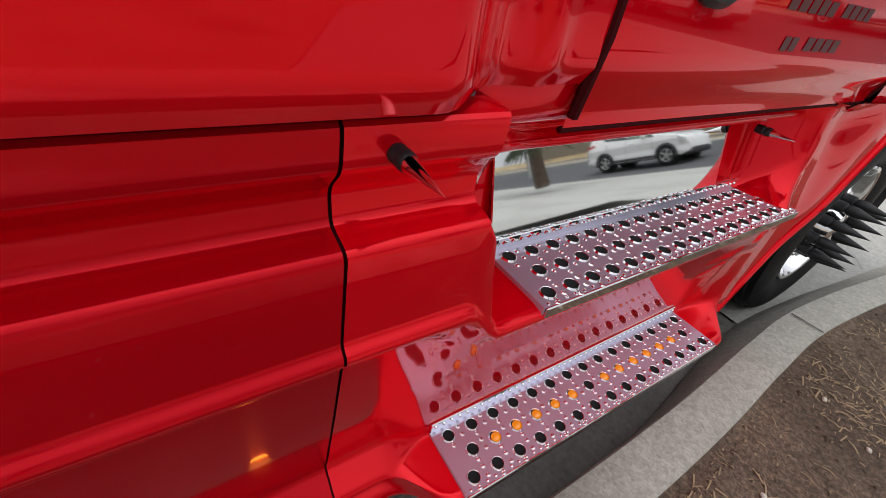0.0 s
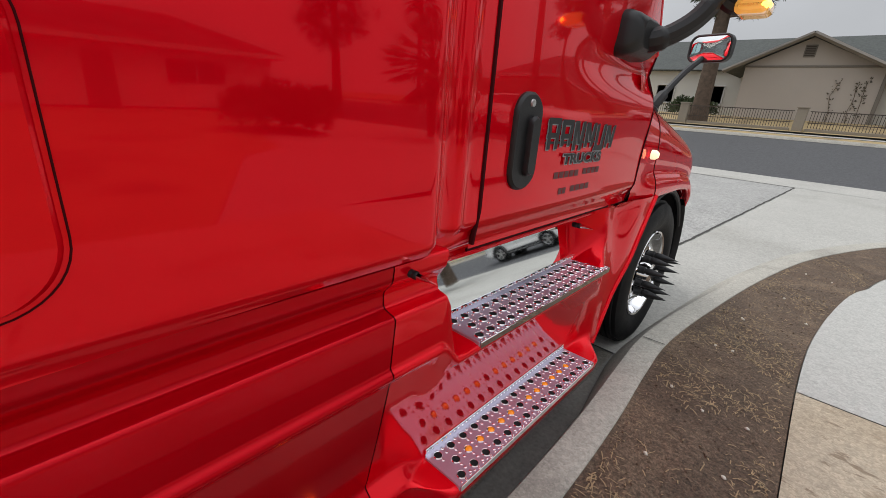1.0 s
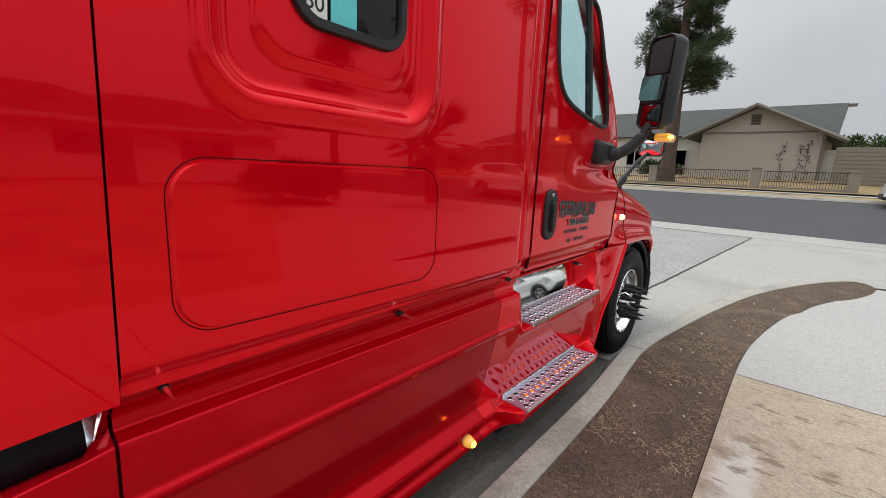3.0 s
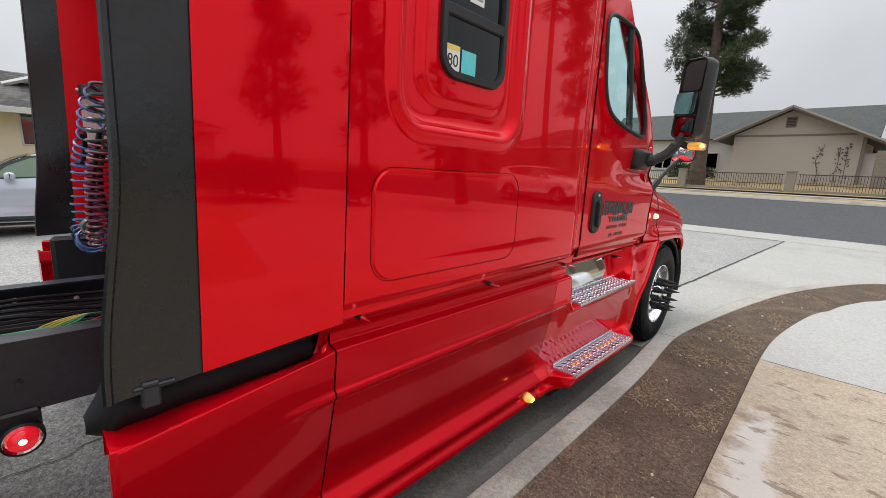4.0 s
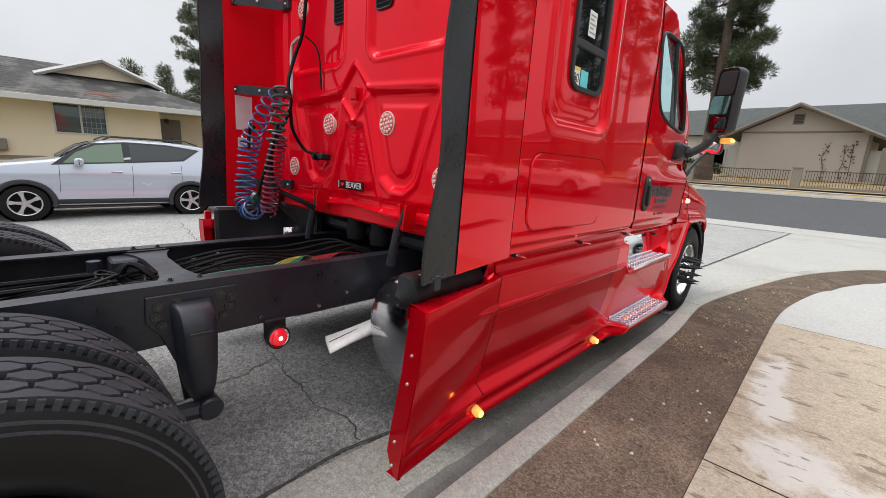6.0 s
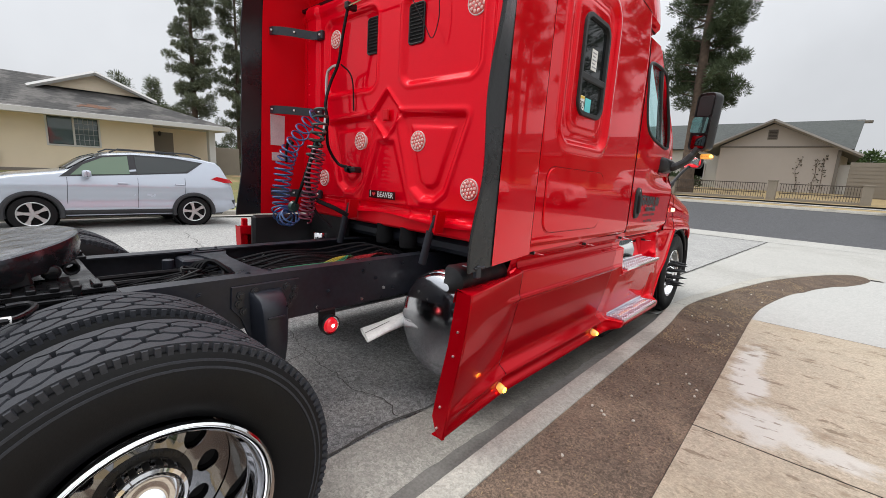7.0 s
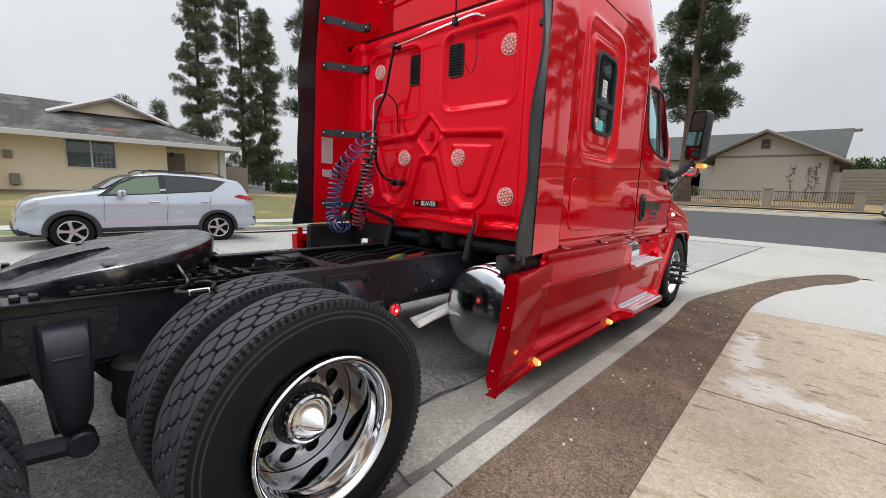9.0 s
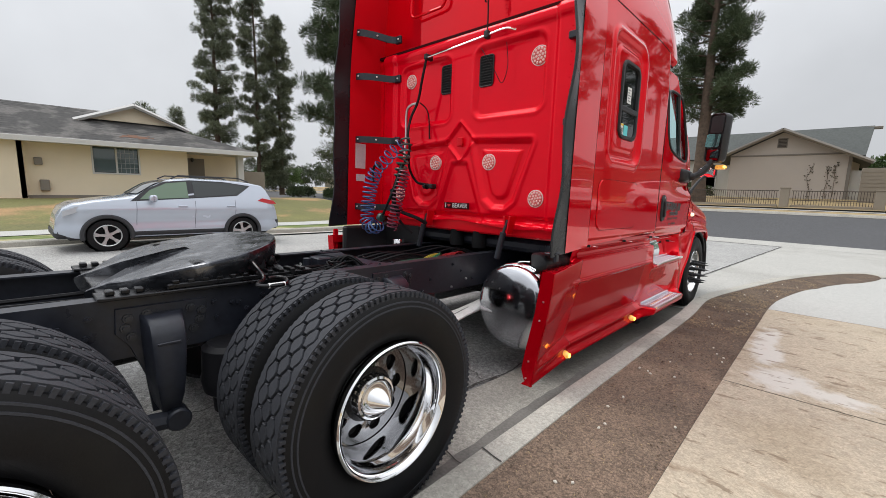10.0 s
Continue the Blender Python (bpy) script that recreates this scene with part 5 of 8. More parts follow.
def pine(name, label, x, y, z, height, trunk_r, spread, first, seed, m, branches=46, blades=60, clump=0.62, lean=0.0, droop=0.15, long=0.34, gaps=0.15, wide=0.055, bare=0.0):
    rnd = random.Random(seed)
    t = thing(name, label, "tree", pose(x, y, z))
    pts = [(lean * k * height + 0.12 * math.sin(k * 5 + seed) * k, 0.1 * math.sin(k * 4 + seed * 2) * k, height * k) for k in [i / 14 for i in range(15)]]
    part("trunk", tube(pts, [trunk_r * (1.25 if i == 0 else 1 - 0.85 * i / 14) for i in range(15)], 12), BARK, t, "tapered brown trunk")
    limbs, crown = [], []
    for b in range(branches):
        k = first + (1 - first) * (b + rnd.random()) / branches
        if rnd.random() < gaps:
            continue
        h = height * k
        i = min(13, int(k * 14))
        o = Vector(pts[i]).lerp(Vector(pts[i + 1]), k * 14 - i)
        a = rnd.random() * math.tau
        if rnd.random() < bare and math.sin(a) < -0.75:
            continue
        reach = spread * (0.35 + 0.65 * math.sin(min(1.0, (1 - k) * 1.6 + 0.12) * math.pi * 0.5)) * (0.55 + 0.6 * rnd.random())
        d = Vector((math.cos(a), math.sin(a), 0.18 - droop + 0.3 * rnd.random()))
        line = [o + d * reach * s + Vector((0, 0, 0.25 * reach * s * s * (0.5 - 3 * droop * rnd.random()))) for s in (0, 0.35, 0.7, 1.0)]
        limbs.append(tube([tuple(p) for p in line], [trunk_r * 0.2 * (1 - k * 0.6), trunk_r * 0.14, 0.03, 0.012], 5))
        for s in (0.45, 0.7, 0.88, 1.02):
            if rnd.random() < 0.12:
                continue
            j = min(2, int(s * 3))
            p = line[j].lerp(line[j + 1], min(1.0, s * 3 - j))
            c = p + Vector((rnd.random() - 0.5, rnd.random() - 0.5, 0.35 * (rnd.random() - 0.3))) * clump * 0.9
            crown.append(needle_clump(tuple(c), clump * (0.7 + 0.5 * rnd.random()), int(blades * (0.6 + 0.7 * rnd.random())), rnd, long, wide, droop))
    for g_ in limbs:
        part("limb", g_, BARK, t)
    part("crown", join(*crown), m, t, "crown of needle tufts with gaps", sharp=0)
    return t


# across the crossing, beside the truck's cab in the view
pine("pine_tree", "tall dark pine with an open crown beside the crossing", -4.15, 30.0, 0.75, 17.0, 0.44, 2.0, 0.3, 21, PINE, branches=150, blades=330, clump=0.5, gaps=0.12, long=0.19, wide=0.028, bare=0.9)
# behind the far house
pine("conifer_tree", "tall slim conifer behind the tan house", -41.0, 13.4, 0.4, 21.0, 0.30, 2.0, 0.15, 5, PINE_LIGHT, branches=150, blades=200, clump=0.44, long=0.2, gaps=0.22, wide=0.038)
pine("conifer_tree", "tall slim conifer behind the tan house", -42.0, 17.6, 0.4, 22.0, 0.24, 1.8, 0.03, 6, PINE_LIGHT, branches=150, blades=190, clump=0.45, long=0.2, gaps=0.2, wide=0.038)
pine("conifer_tree", "tall slim conifer beside the far street", -42.0, 20.0, 0.4, 18.0, 0.24, 1.4, 0.03, 7, PINE_LIGHT, branches=110, blades=150, clump=0.48, long=0.24, wide=0.045)
pine("pine_tree", "large pine with drooping boughs down the street", -29.0, 21.6, 0.4, 19.0, 0.4, 5.0, 0.3, 8, PINE, branches=125, blades=330, clump=0.75, droop=0.14, long=0.36, wide=0.035)
pine("young_conifer", "small conifer tops behind the roof", -55.0, 10.5, 0.4, 9.6, 0.15, 0.9, 0.3, 9, PINE_LIGHT, branches=40, blades=40, clump=0.6)
pine("young_conifer", "small conifer tops behind the roof", -55.0, 13.8, 0.4, 9.4, 0.15, 0.9, 0.3, 10, PINE_LIGHT, branches=40, blades=40, clump=0.6)
pine("leafy_tree", "slender pale green tree down the street", -36.0, 23.5, 0.3, 8.5, 0.12, 1.9, 0.3, 12, LEAF, branches=50, blades=50, clump=0.6, droop=0.05, gaps=0.25)
pine("conifer_tree", "broad tree on the corner lot", 24.0, 18.1, 0.4, 11.0, 0.3, 1.9, 0.3, 14, PINE, branches=50, blades=70, clump=0.7, long=0.25)
pine("conifer_tree", "dark tree beside the corner house", 13.3, 27.0, 0.5, 12.0, 0.2, 1.1, 0.35, 15, PINE, branches=40, blades=70, clump=0.5, long=0.2)


pine("pine_tree", "tall open pine beyond the corner lot", 10.6, 33.5, 0.8, 15.0, 0.25, 2.0, 0.45, 31, PINE, branches=50, blades=90, clump=0.5, long=0.2)
pine("pine_tree", "tall open pine beyond the corner lot", 15.5, 39.0, 0.8, 17.0, 0.28, 2.4, 0.4, 32, PINE, branches=50, blades=90, clump=0.55, long=0.2)


def palm(x, y, z, h, seed):
    rnd = random.Random(seed)
    t = thing("palm_tree", "tall fan palm with a slim trunk" if h > 4 else "short broad fan palm on the corner lawn", "palm tree", pose(x, y, z))
    part("trunk", tube([(0.2 * math.sin(k * 2), 0, h * k) for k in [i / 10 for i in range(11)]], [0.26 - 0.08 * i / 10 for i in range(11)], 10), BARK, t)
    fr = []
    top = Vector((0.2 * math.sin(2), 0, h))
    for i in range(46):
        a, e = rnd.random() * math.tau, radians(-55 + 125 * rnd.random())
        d = Vector((math.cos(a) * math.cos(e), math.sin(a) * math.cos(e), math.sin(e)))
        s = d.cross(Vector((0, 0, 1))).normalized()
        base = top + d * 0.9
        for k in range(9):
            w = (k - 4) / 4 * 0.85
            q = (d * math.cos(w) + s * math.sin(w)).normalized()
            b = base + q * (1.0 - 0.15 * abs(w)) + Vector((0, 0, -0.12 * abs(w)))
            n_ = q.cross(s).normalized() * 0.02 + s * 0.035
            fr.append(([tuple(base), tuple(base + (b - base) * 0.5 + n_), tuple(b), tuple(base + (b - base) * 0.5 - n_)], [(0, 1, 2, 3)]))
        fr.append(tube([tuple(top), tuple(base)], 0.025, 4))
    part("fronds", join(*fr), PALM, t, sharp=0)


palm(12.5, 29.6, 0.8, 11.0, 1)
palm(17.5, 30.5, 0.8, 13.0, 2)
palm(8.6, 36.5, 0.8, 12.5, 5)
palm(23.0, 24.3, 0.4, 7.2, 3)
palm(21.5, -4.0, 0.2, 9.0, 4)
palm(10.7, 13.1, 0.1, 2.3, 6)


def utility_pole(x, y, z, h):
    t = thing("street_lamp", "grey street lamp pole with a small sign beside the crossing", "street lamp", pose(x, y, z))
    part("pole", tube([(0, 0, 0), (0, 0, h * 0.5), (0, 0, h)], [0.10, 0.08, 0.06], 10), BRUSHED, t)
    part("arm", tube(curve([(0, 0, h), (0.5, 0, h + 0.3), (1.6, 0, h + 0.35)]), 0.04, 8), BRUSHED, t)
    part("lamp_head", box(1.4, 2.0, -0.14, 0.14, h + 0.28, h + 0.40, 0.03), BRUSHED, t)
    part("sign", box(-0.45, 0.45, -0.08, -0.06, h * 0.52, h * 0.52 + 0.3, 0.005), WIRE_GREEN, t, "small green sign plate")


utility_pole(17.5, 19.0, 0.2, 9.0)


def bush(x, y, z, r, h, seed, m, label):
    rnd = random.Random(seed)
    t = thing("bush", label, "bush", pose(x, y, z))
    g = []
    for _ in range(int(40 * r)):
        a, k = rnd.random() * math.tau, rnd.random() ** 0.5
        g.append(needle_clump((r * k * math.cos(a), r * k * math.sin(a), h * (0.25 + 0.6 * rnd.random() * (1 - 0.5 * k))), 0.5, 90, rnd, 0.17, 0.09, 0.1))
    part("foliage", join(*g), m, t, sharp=0)
    part("stems", join(*[tube([(0, 0, 0), (0.4 * r * math.cos(a), 0.4 * r * math.sin(a), h * 0.6)], 0.03, 4) for a in (0.3, 2.2, 4.4)]), BARK, t)


BUSH = mat("bush_leaves", (0.07, 0.12, 0.03), 0.7, vary=0.4, grain=1.5, stain=0.5)
bush(5.0, 44, 1.0, 2.6, 4.6, 1, BUSH, "large green bush behind the garden wall")
bush(9.0, 43, 1.0, 2.4, 4.2, 2, BUSH, "large green bush behind the garden wall")
bush(-6.0, 36.0, 0.9, 1.2, 1.6, 3, PINE, "dark clipped bush by the house")
bush(-33.0, 21.0, 0.3, 0.9, 0.9, 4, PINE, "low round bush down the street")
bush(-36.0, 19.0, 0.3, 1.0, 1.2, 5, PINE, "low round bush down the street")
bush(13.2, 9.0, 0.25, 1.4, 1.3, 6, BUSH, "green bush before the corner house")

for i, (x, y) in enumerate(((-62, 17), (-64, 22), (-58, 27), (-66, 30), (-70, 12), (-60, 34))):
    bush(x, y, 0.0, 3.2, 5.0 + i % 3, 20 + i, PINE if i % 2 else BUSH, "dark leafy trees far down the street")

# ---- the truck: built level, then laid on the falling street ----
RAKE = -1.2
truck = thing("semi_truck", "red sleeper-cab semi truck tractor without trailer, parked at the kerb", "truck",
              pose(0, 0, 0.505, RAKE, 0, 0) @ pose(0, 0, -0.505))
MID = 0.08  # the middle of the cab across the truck


def seam_height(y):
    return 2.81 - 0.06 * smooth((y - 2.9) / 0.9)


# sleeper side
def sleeper_x(y, z):
    x = 1.272
    x -= 0.075 * smooth((y - 3.235) / 0.115)
    x += 0.009 * math.exp(-(((y - 3.405) / 0.02) ** 2))
    d = sd_rrect(y, z, 2.27, 2.17, 0.345, 0.475, 0.13)
    x += 0.012 * math.exp(-(((d + 0.005) / 0.022) ** 2)) - 0.022 * smooth((-d - 0.012) / 0.045)
    d2 = sd_rrect(y, z, 2.28, 2.175, 0.255, 0.385, 0.11)
    x += 0.012 * smooth((-d2) / 0.03)
    x -= 0.014 * smooth((1.148 - z) / 0.025)
    x -= 0.02 * smooth((z - 2.45) / 0.4)
    return x


WIN = (2.305, 2.18, 0.37, 0.575, 0.085)  # bunk window: centre, size, corner


def sleeper_panel(side):
    y0, y1 = 1.745, 3.49

    def fn(u, v):
        y = y0 + u * (y1 - y0) + 0.04 * v * (1 - u)
        z0 = 1.096 + 0.028 * smooth((y - 1.75) / 1.3)
        z = z0 + v * (seam_height(y) - z0)
        x = sleeper_x(y, z)
        return (x, y, z) if side > 0 else (2 * MID - x, y, z)

    def keep(u, v):
        _, y, z = fn(u, v)
        return sd_rrect(y, z, WIN[0], WIN[1], WIN[2] / 2 - 0.012, WIN[3] / 2 - 0.012, WIN[4]) > 0

    return surface(150, 150, fn, keep if side > 0 else None)


part("sleeper_side_panel", sleeper_panel(1), RED, truck, "glossy red panel round the bunk window")
part("sleeper_side_panel", sleeper_panel(-1), RED, truck)

# luggage hatch
hatch_out = rrect(2.25, 1.385, 0.815, 0.378, 0.085, 10)
part("hatch_seal", tube([(1.2728, y, z) for y, z in hatch_out], 0.0012, 6, True), SEAM, truck, "dark joint round the luggage hatch")
hatch = prism(rrect(2.25, 1.385, 0.803, 0.366, 0.08, 10), "x", 1.262, 1.2785, 0.0055)
part("luggage_hatch", hatch, RED, truck, "rounded red luggage hatch")

# bunk window
win_frame = part("bunk_window_frame", loft([[(x, y, z) for y, z in rrect(WIN[0], WIN[1], WIN[2] + g, WIN[3] + g, WIN[4] + g / 2, 8)]
                                            for x, g in ((1.25, 0.0), (1.27, 0.0), (1.277, -0.008), (1.277, -0.05), (1.266, -0.06), (1.24, -0.062))]), PLASTIC, truck, "black rubber window frame")
part("pane", prism(rrect(WIN[0], WIN[1], WIN[2] - 0.05, WIN[3] - 0.05, WIN[4] - 0.025, 8), "x", 1.252, 1.258), DARK_GLASS, win_frame, "dark tinted glass")
part("crossbar", box(1.256, 1.276, WIN[0] - 0.17, WIN[0] + 0.17, 2.095, 2.135, 0.005), PLASTIC, win_frame)
part("lower_vent_pane", box(1.256, 1.266, WIN[0] - 0.15, WIN[0] + 0.15, 1.915, 2.1, 0.012), DARK_GLASS, win_frame)
st = part("speed_sticker", box(1.2665, 1.268, 2.148, 2.222, 1.915, 2.005, 0.001), WHITE, truck, "white sticker with a speed number")
part("yellow_strip", box(1.268, 1.2688, 2.15, 2.22, 1.988, 2.003, 0.0003), YELLOW, st)
text("number", "80", 0.058, INK, st, pose(1.2685, 2.185, 1.952, 90, 0, 90))
part("turquoise_sticker", box(1.2665, 1.268, 2.232, 2.312, 1.915, 2.0, 0.001), TEAL, truck, "turquoise square sticker")
paper = part("window_notice", box(1.259, 1.261, 2.27, 2.35, 2.17, 2.29, 0.001), WHITE, truck, "white paper notice in the window")
for i in range(5):
    part("text_bar", box(1.261, 1.2616, 2.28, 2.34 - 0.02 * (i % 2), 2.185 + i * 0.02, 2.193 + i * 0.02, 0.0002), INK_GREY, paper)

# rear side fairings (cab extenders) with rubber edges
for s in (1, -1):
    def ex(x):
        return x if s > 0 else 2 * MID - x

    def ext_fn(u, v, s=s, ex=ex):
        z = 1.075 + 0.013 * u + v * (2.72 - 0.013 * u)
        lean = 0.10 * smooth((z - 2.5) / 1.2)
        y = 1.336 + u * (0.4045 + 0.0235 * (z - 1.1)) + 0.02 * (z - 1.1) * (1 - u)
        return (ex(1.272 + 0.04 * (1 - u) - lean), y, z)

    part("cab_extender", surface(16, 70, ext_fn), RED, truck, "tall red side extender behind the cab")
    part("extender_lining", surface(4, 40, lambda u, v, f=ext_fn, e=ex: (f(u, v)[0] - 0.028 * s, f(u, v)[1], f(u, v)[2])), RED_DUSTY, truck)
    def strip_fn(u, v, s=s, f=ext_fn):
        x, y, z = f(0.0, v)
        wob = 0.014 * math.sin(v * 23 + s) * u + 0.012 * math.sin(v * 11) * u
        wide = 0.188 - 0.036 * smooth((z - 1.1) / 0.5)
        return (x + s * (0.02 * u - wob - 0.005), y - u * wide + 0.012, z - 0.012 * u)

    g1 = surface(8, 80, strip_fn)
    g2 = surface(8, 80, lambda u, v, f=strip_fn, s=s: (f(u, v)[0] - s * 0.009, f(u, v)[1], f(u, v)[2]))
    edge = tube([strip_fn(1.0, j / 60) for j in range(61)], 0.009, 6)
    part("rubber_edge", join(g1, g2, edge), EDGE_RUBBER, truck, "wavy black rubber strip")

# brackets and labels inside the far extender, and small brackets on the near one
for z, fall in ((1.27, 0.0), (1.945, 0.005), (2.555, 0.02), (2.97, 0.07)):
    line = curve([(-1.085, 1.42, z), (-1.02, 1.43, z - 0.2 * fall), (-0.93, 1.51, z - 0.5 * fall), (-0.84, 1.62, z - 0.9 * fall), (-0.77, 1.665, z - fall)], 5)
    g = loft([[(x + dx, y + dx * 0.7, h + dz) for dx, dz in ((-0.012, -0.03), (0.012, -0.034), (0.016, 0.0), (0.012, 0.03), (-0.012, 0.03))] for x, y, h in line], True, True)
    eb = part("extender_bracket", join(g, box(-0.80, -0.72, 1.655, 1.69, z - fall - 0.036, z - fall + 0.036, 0.008)), FRAME, truck, "black bent extender bracket")
    for bx, by, bz in ((-1.05, 1.405, z - 0.1 * fall), (-0.90, 1.52, z - 0.6 * fall), (-0.745, 1.653, z - fall)):
        part("bracket_bolt", lathe([(0.0, -0.008), (0.007, -0.007), (0.009, 0.004)], "y", 10, (bx, by, bz)), WHITE, eb)
for z in (1.22, 1.95, 2.52):
    part("near_bracket", join(box(1.075, 1.245, 1.62, 1.66, z - 0.025, z + 0.025, 0.006), box(1.2, 1.25, 1.50, 1.66, z - 0.02, z + 0.02, 0.006)), FRAME, truck)
part("warning_label", box(-1.109, -1.105, 1.42, 1.56, 1.66, 1.91, 0.001), LABEL_GREY, truck, "large faded warning label")
part("small_label", box(-1.109, -1.105, 1.43, 1.54, 1.53, 1.6, 0.001), LABEL_GREY, truck)

# back wall of the sleeper
TRI = [(0.235, 1.865), (0.785, 1.835), (0.63, 1.40), (0.56, 1.35), (0.46, 1.35), (0.375, 1.41)]
TRI2 = [(2 * MID - x, z) for x, z in TRI]
ARCH = [(0.0, 1.685), (0.15, 1.685), (0.34, 1.20), (-0.18, 1.20)]
DIAMOND = [(MID, 2.035), (MID + 0.15, 1.885), (MID, 1.735), (MID - 0.15, 1.885)]


def wall_y(x, z):
    y = 1.69
    for cx in (0.545, 2 * MID - 0.545):
        d = sd_rrect(x, z, cx, 2.345, 0.335, 0.285, 0.09)
        y += 0.026 * smooth(-d / 0.035) - 0.006 * math.exp(-(((d - 0.012) / 0.014) ** 2))
    for t in (TRI, TRI2):
        d = sd_poly(x, z, t) - 0.03
        y += 0.028 * smooth(-d / 0.04) - 0.008 * math.exp(-(((d - 0.014) / 0.016) ** 2))
        y -= 0.014 * smooth((-d - 0.075) / 0.03)
    d = sd_poly(x, z, DIAMOND) - 0.015
    y -= 0.012 * math.exp(-((d / 0.014) ** 2)) - 0.012 * smooth(-d / 0.03)
    d = sd_poly(x, z, ARCH) - 0.025
    y += 0.016 * smooth(-d / 0.04) - 0.006 * math.exp(-(((d - 0.01) / 0.014) ** 2))
    y -= 0.02 * smooth((z - 2.66) / 0.05) * (1 - smooth((z - 2.74) / 0.04))
    y += 0.018 * smooth((1.275 - z) / 0.03) - 0.03 * smooth((1.225 - z) / 0.03)
    edge = max(abs(x - MID) - 0.86, 0)
    y -= 0.02 * smooth(edge / 0.05)
    y += 0.05 * smooth((abs(x - MID) - 1.02) / 0.12)
    return y


def wall_fn(u, v):
    x = MID - 1.17 + u * 2.34
    low = 1.165 + 0.035 * (0.5 + 0.5 * math.cos((x - MID) * 5.2)) * (1 if abs(x - MID) < 0.9 else 0.6)
    z = low + v * (2.775 - low)
    return (x, wall_y(x, z), z)


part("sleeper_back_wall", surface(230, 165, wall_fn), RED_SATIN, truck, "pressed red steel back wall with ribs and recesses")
part("wall_seam", box(MID - 1.15, MID + 1.15, 1.683, 1.72, 2.765, 2.79, 0.002), SEAM, truck)


# raised roof above the seam
def roof_ring(z, n=64):
    k = (z - 2.785) / 1.1
    w = 1.19 - 0.02 - 0.16 * smooth(k) - 0.22 * smooth((k - 0.75) / 0.4)
    y1 = 3.86 - 0.45 * k - 0.8 * smooth((k - 0.55) / 0.6)
    y0 = 1.675 - 0.0 * k
    ring = []
    for i in range(n):
        t = i / n
        if t < 0.36:
            s = t / 0.36
            ring.append((MID + w, y0 + (y1 - 0.5 - y0) * s, z))
        elif t < 0.64:
            a = (t - 0.36) / 0.28 * math.pi
            ring.append((MID + w * math.copysign(abs(math.cos(a)) ** 0.55, math.cos(a)), y1 - 0.5 + 0.5 * math.sin(a) ** 0.7, z))
        else:
            s = (t - 0.64) / 0.36
            ring.append((MID - w, y1 - 0.5 + (y0 - y1 + 0.5) * s, z))
    return ring


part("raised_roof", loft([roof_ring(2.781 + 1.109 * (j / 22)) for j in range(23)], True, True), RED, truck, "tall red aerodynamic roof")
part("roof_seam", tube([(sleeper_x(1.8 + 0.09 * i, seam_height(1.8 + 0.09 * i)) - 0.006, 1.8 + 0.09 * i, seam_height(1.8 + 0.09 * i) - 0.002) for i in range(21)], 0.009, 6), SEAM, truck)
part("roof_pressing", tube([(x, 1.676, z) for x, z in rrect(MID - 0.45, 3.2, 0.44, 0.30, 0.06, 8)], 0.012, 8, True), RED, truck, "pressed rib on the roof's back")

# vents, lamps and stickers on the back wall
for x in (0.318, -0.12):
    av = part("air_vent", prism(rrect(2.437, x, 0.24, 0.135, 0.022, 6), "y", 1.73, 1.71), HOLE, truck, "black louvred vent")
    part("vent_frame", tube([(px, 1.709, pz) for px, pz in rrect(x, 2.437, 0.135, 0.24, 0.022, 6)], 0.006, 6, True), PLASTIC, av)
    for i in range(10):
        part("louvre", moved(box(x - 0.058, x + 0.058, -0.007, 0.007, -0.0015, 0.0015, 0.0005), pose(0, 1.708, 2.34 + i * 0.0215, -35, 0, 0)), PLASTIC, av)
for x, z in ((0.81, 2.462), (0.392, 1.70), (0.862, 1.412), (-0.232, 1.71), (-0.60, 2.49), (-0.70, 1.412)):
    y = wall_y(x, z)
    k = 1.35 if z > 2.4 and x > 0 else 1.22
    lamp = part("round_lamp", lathe([(r * k, d) for r, d in ((0.0, -0.013), (0.012, -0.011), (0.014, -0.0135), (0.026, -0.011), (0.028, -0.013), (0.04, -0.009), (0.042, -0.011), (0.05, -0.006), (0.051, 0.02))], "y", 28, (x, y, z)), CLEAR_LENS, truck, "round red rear lamp with pale cells")
    cells = [lathe([(0.0, -0.017), (0.005 * k, -0.0165), (0.0078 * k, -0.013), (0.008 * k, -0.006)], "y", 8, (x + q * k * math.cos(t), y, z + q * k * math.sin(t))) for q, m_ in ((0.0, 1), (0.0195, 6), (0.038, 12)) for t in [math.tau * i / m_ + 0.2 for i in range(m_)]]
    part("lamp_cell_plate", join(*cells), LED_CELL, lamp, "pale round light cells")
    part("bezel", lathe([(0.05 * k, -0.006), (0.051 * k, -0.009), (0.054 * k, -0.008), (0.055 * k, 0.004), (0.055 * k, 0.02)], "y", 28, (x, y, z)), WHITE, lamp, "pale ring")
sticker = part("bumper_sticker", box(-0.065, 0.23, 1.664, 1.668, 1.298, 1.354, 0.002), SEAM, truck, "dark red sticker with white outlined words", at=pose(0, 0.0, 0))
text("words", "I", 0.062, WHITE, sticker, pose(-0.045, 1.6625, 1.326, 90, 0, 0))
text("words", "BEAVER", 0.056, WHITE, sticker, pose(0.122, 1.6625, 1.326, 90, 0, 0) @ Matrix.Scale(0.9, 4, (1, 0, 0)))
heart = [(0.02 * (math.sin(t) ** 3), 0.0155 * (13 * math.cos(t) - 5 * math.cos(2 * t) - 2 * math.cos(3 * t) - math.cos(4 * t)) / 16) for t in [math.tau * i / 28 for i in range(28)]]
part("heart", ([(-0.005 + x, 1.662, 1.328 + z) for x, z in heart], [tuple(range(28))]), HEART, sticker)
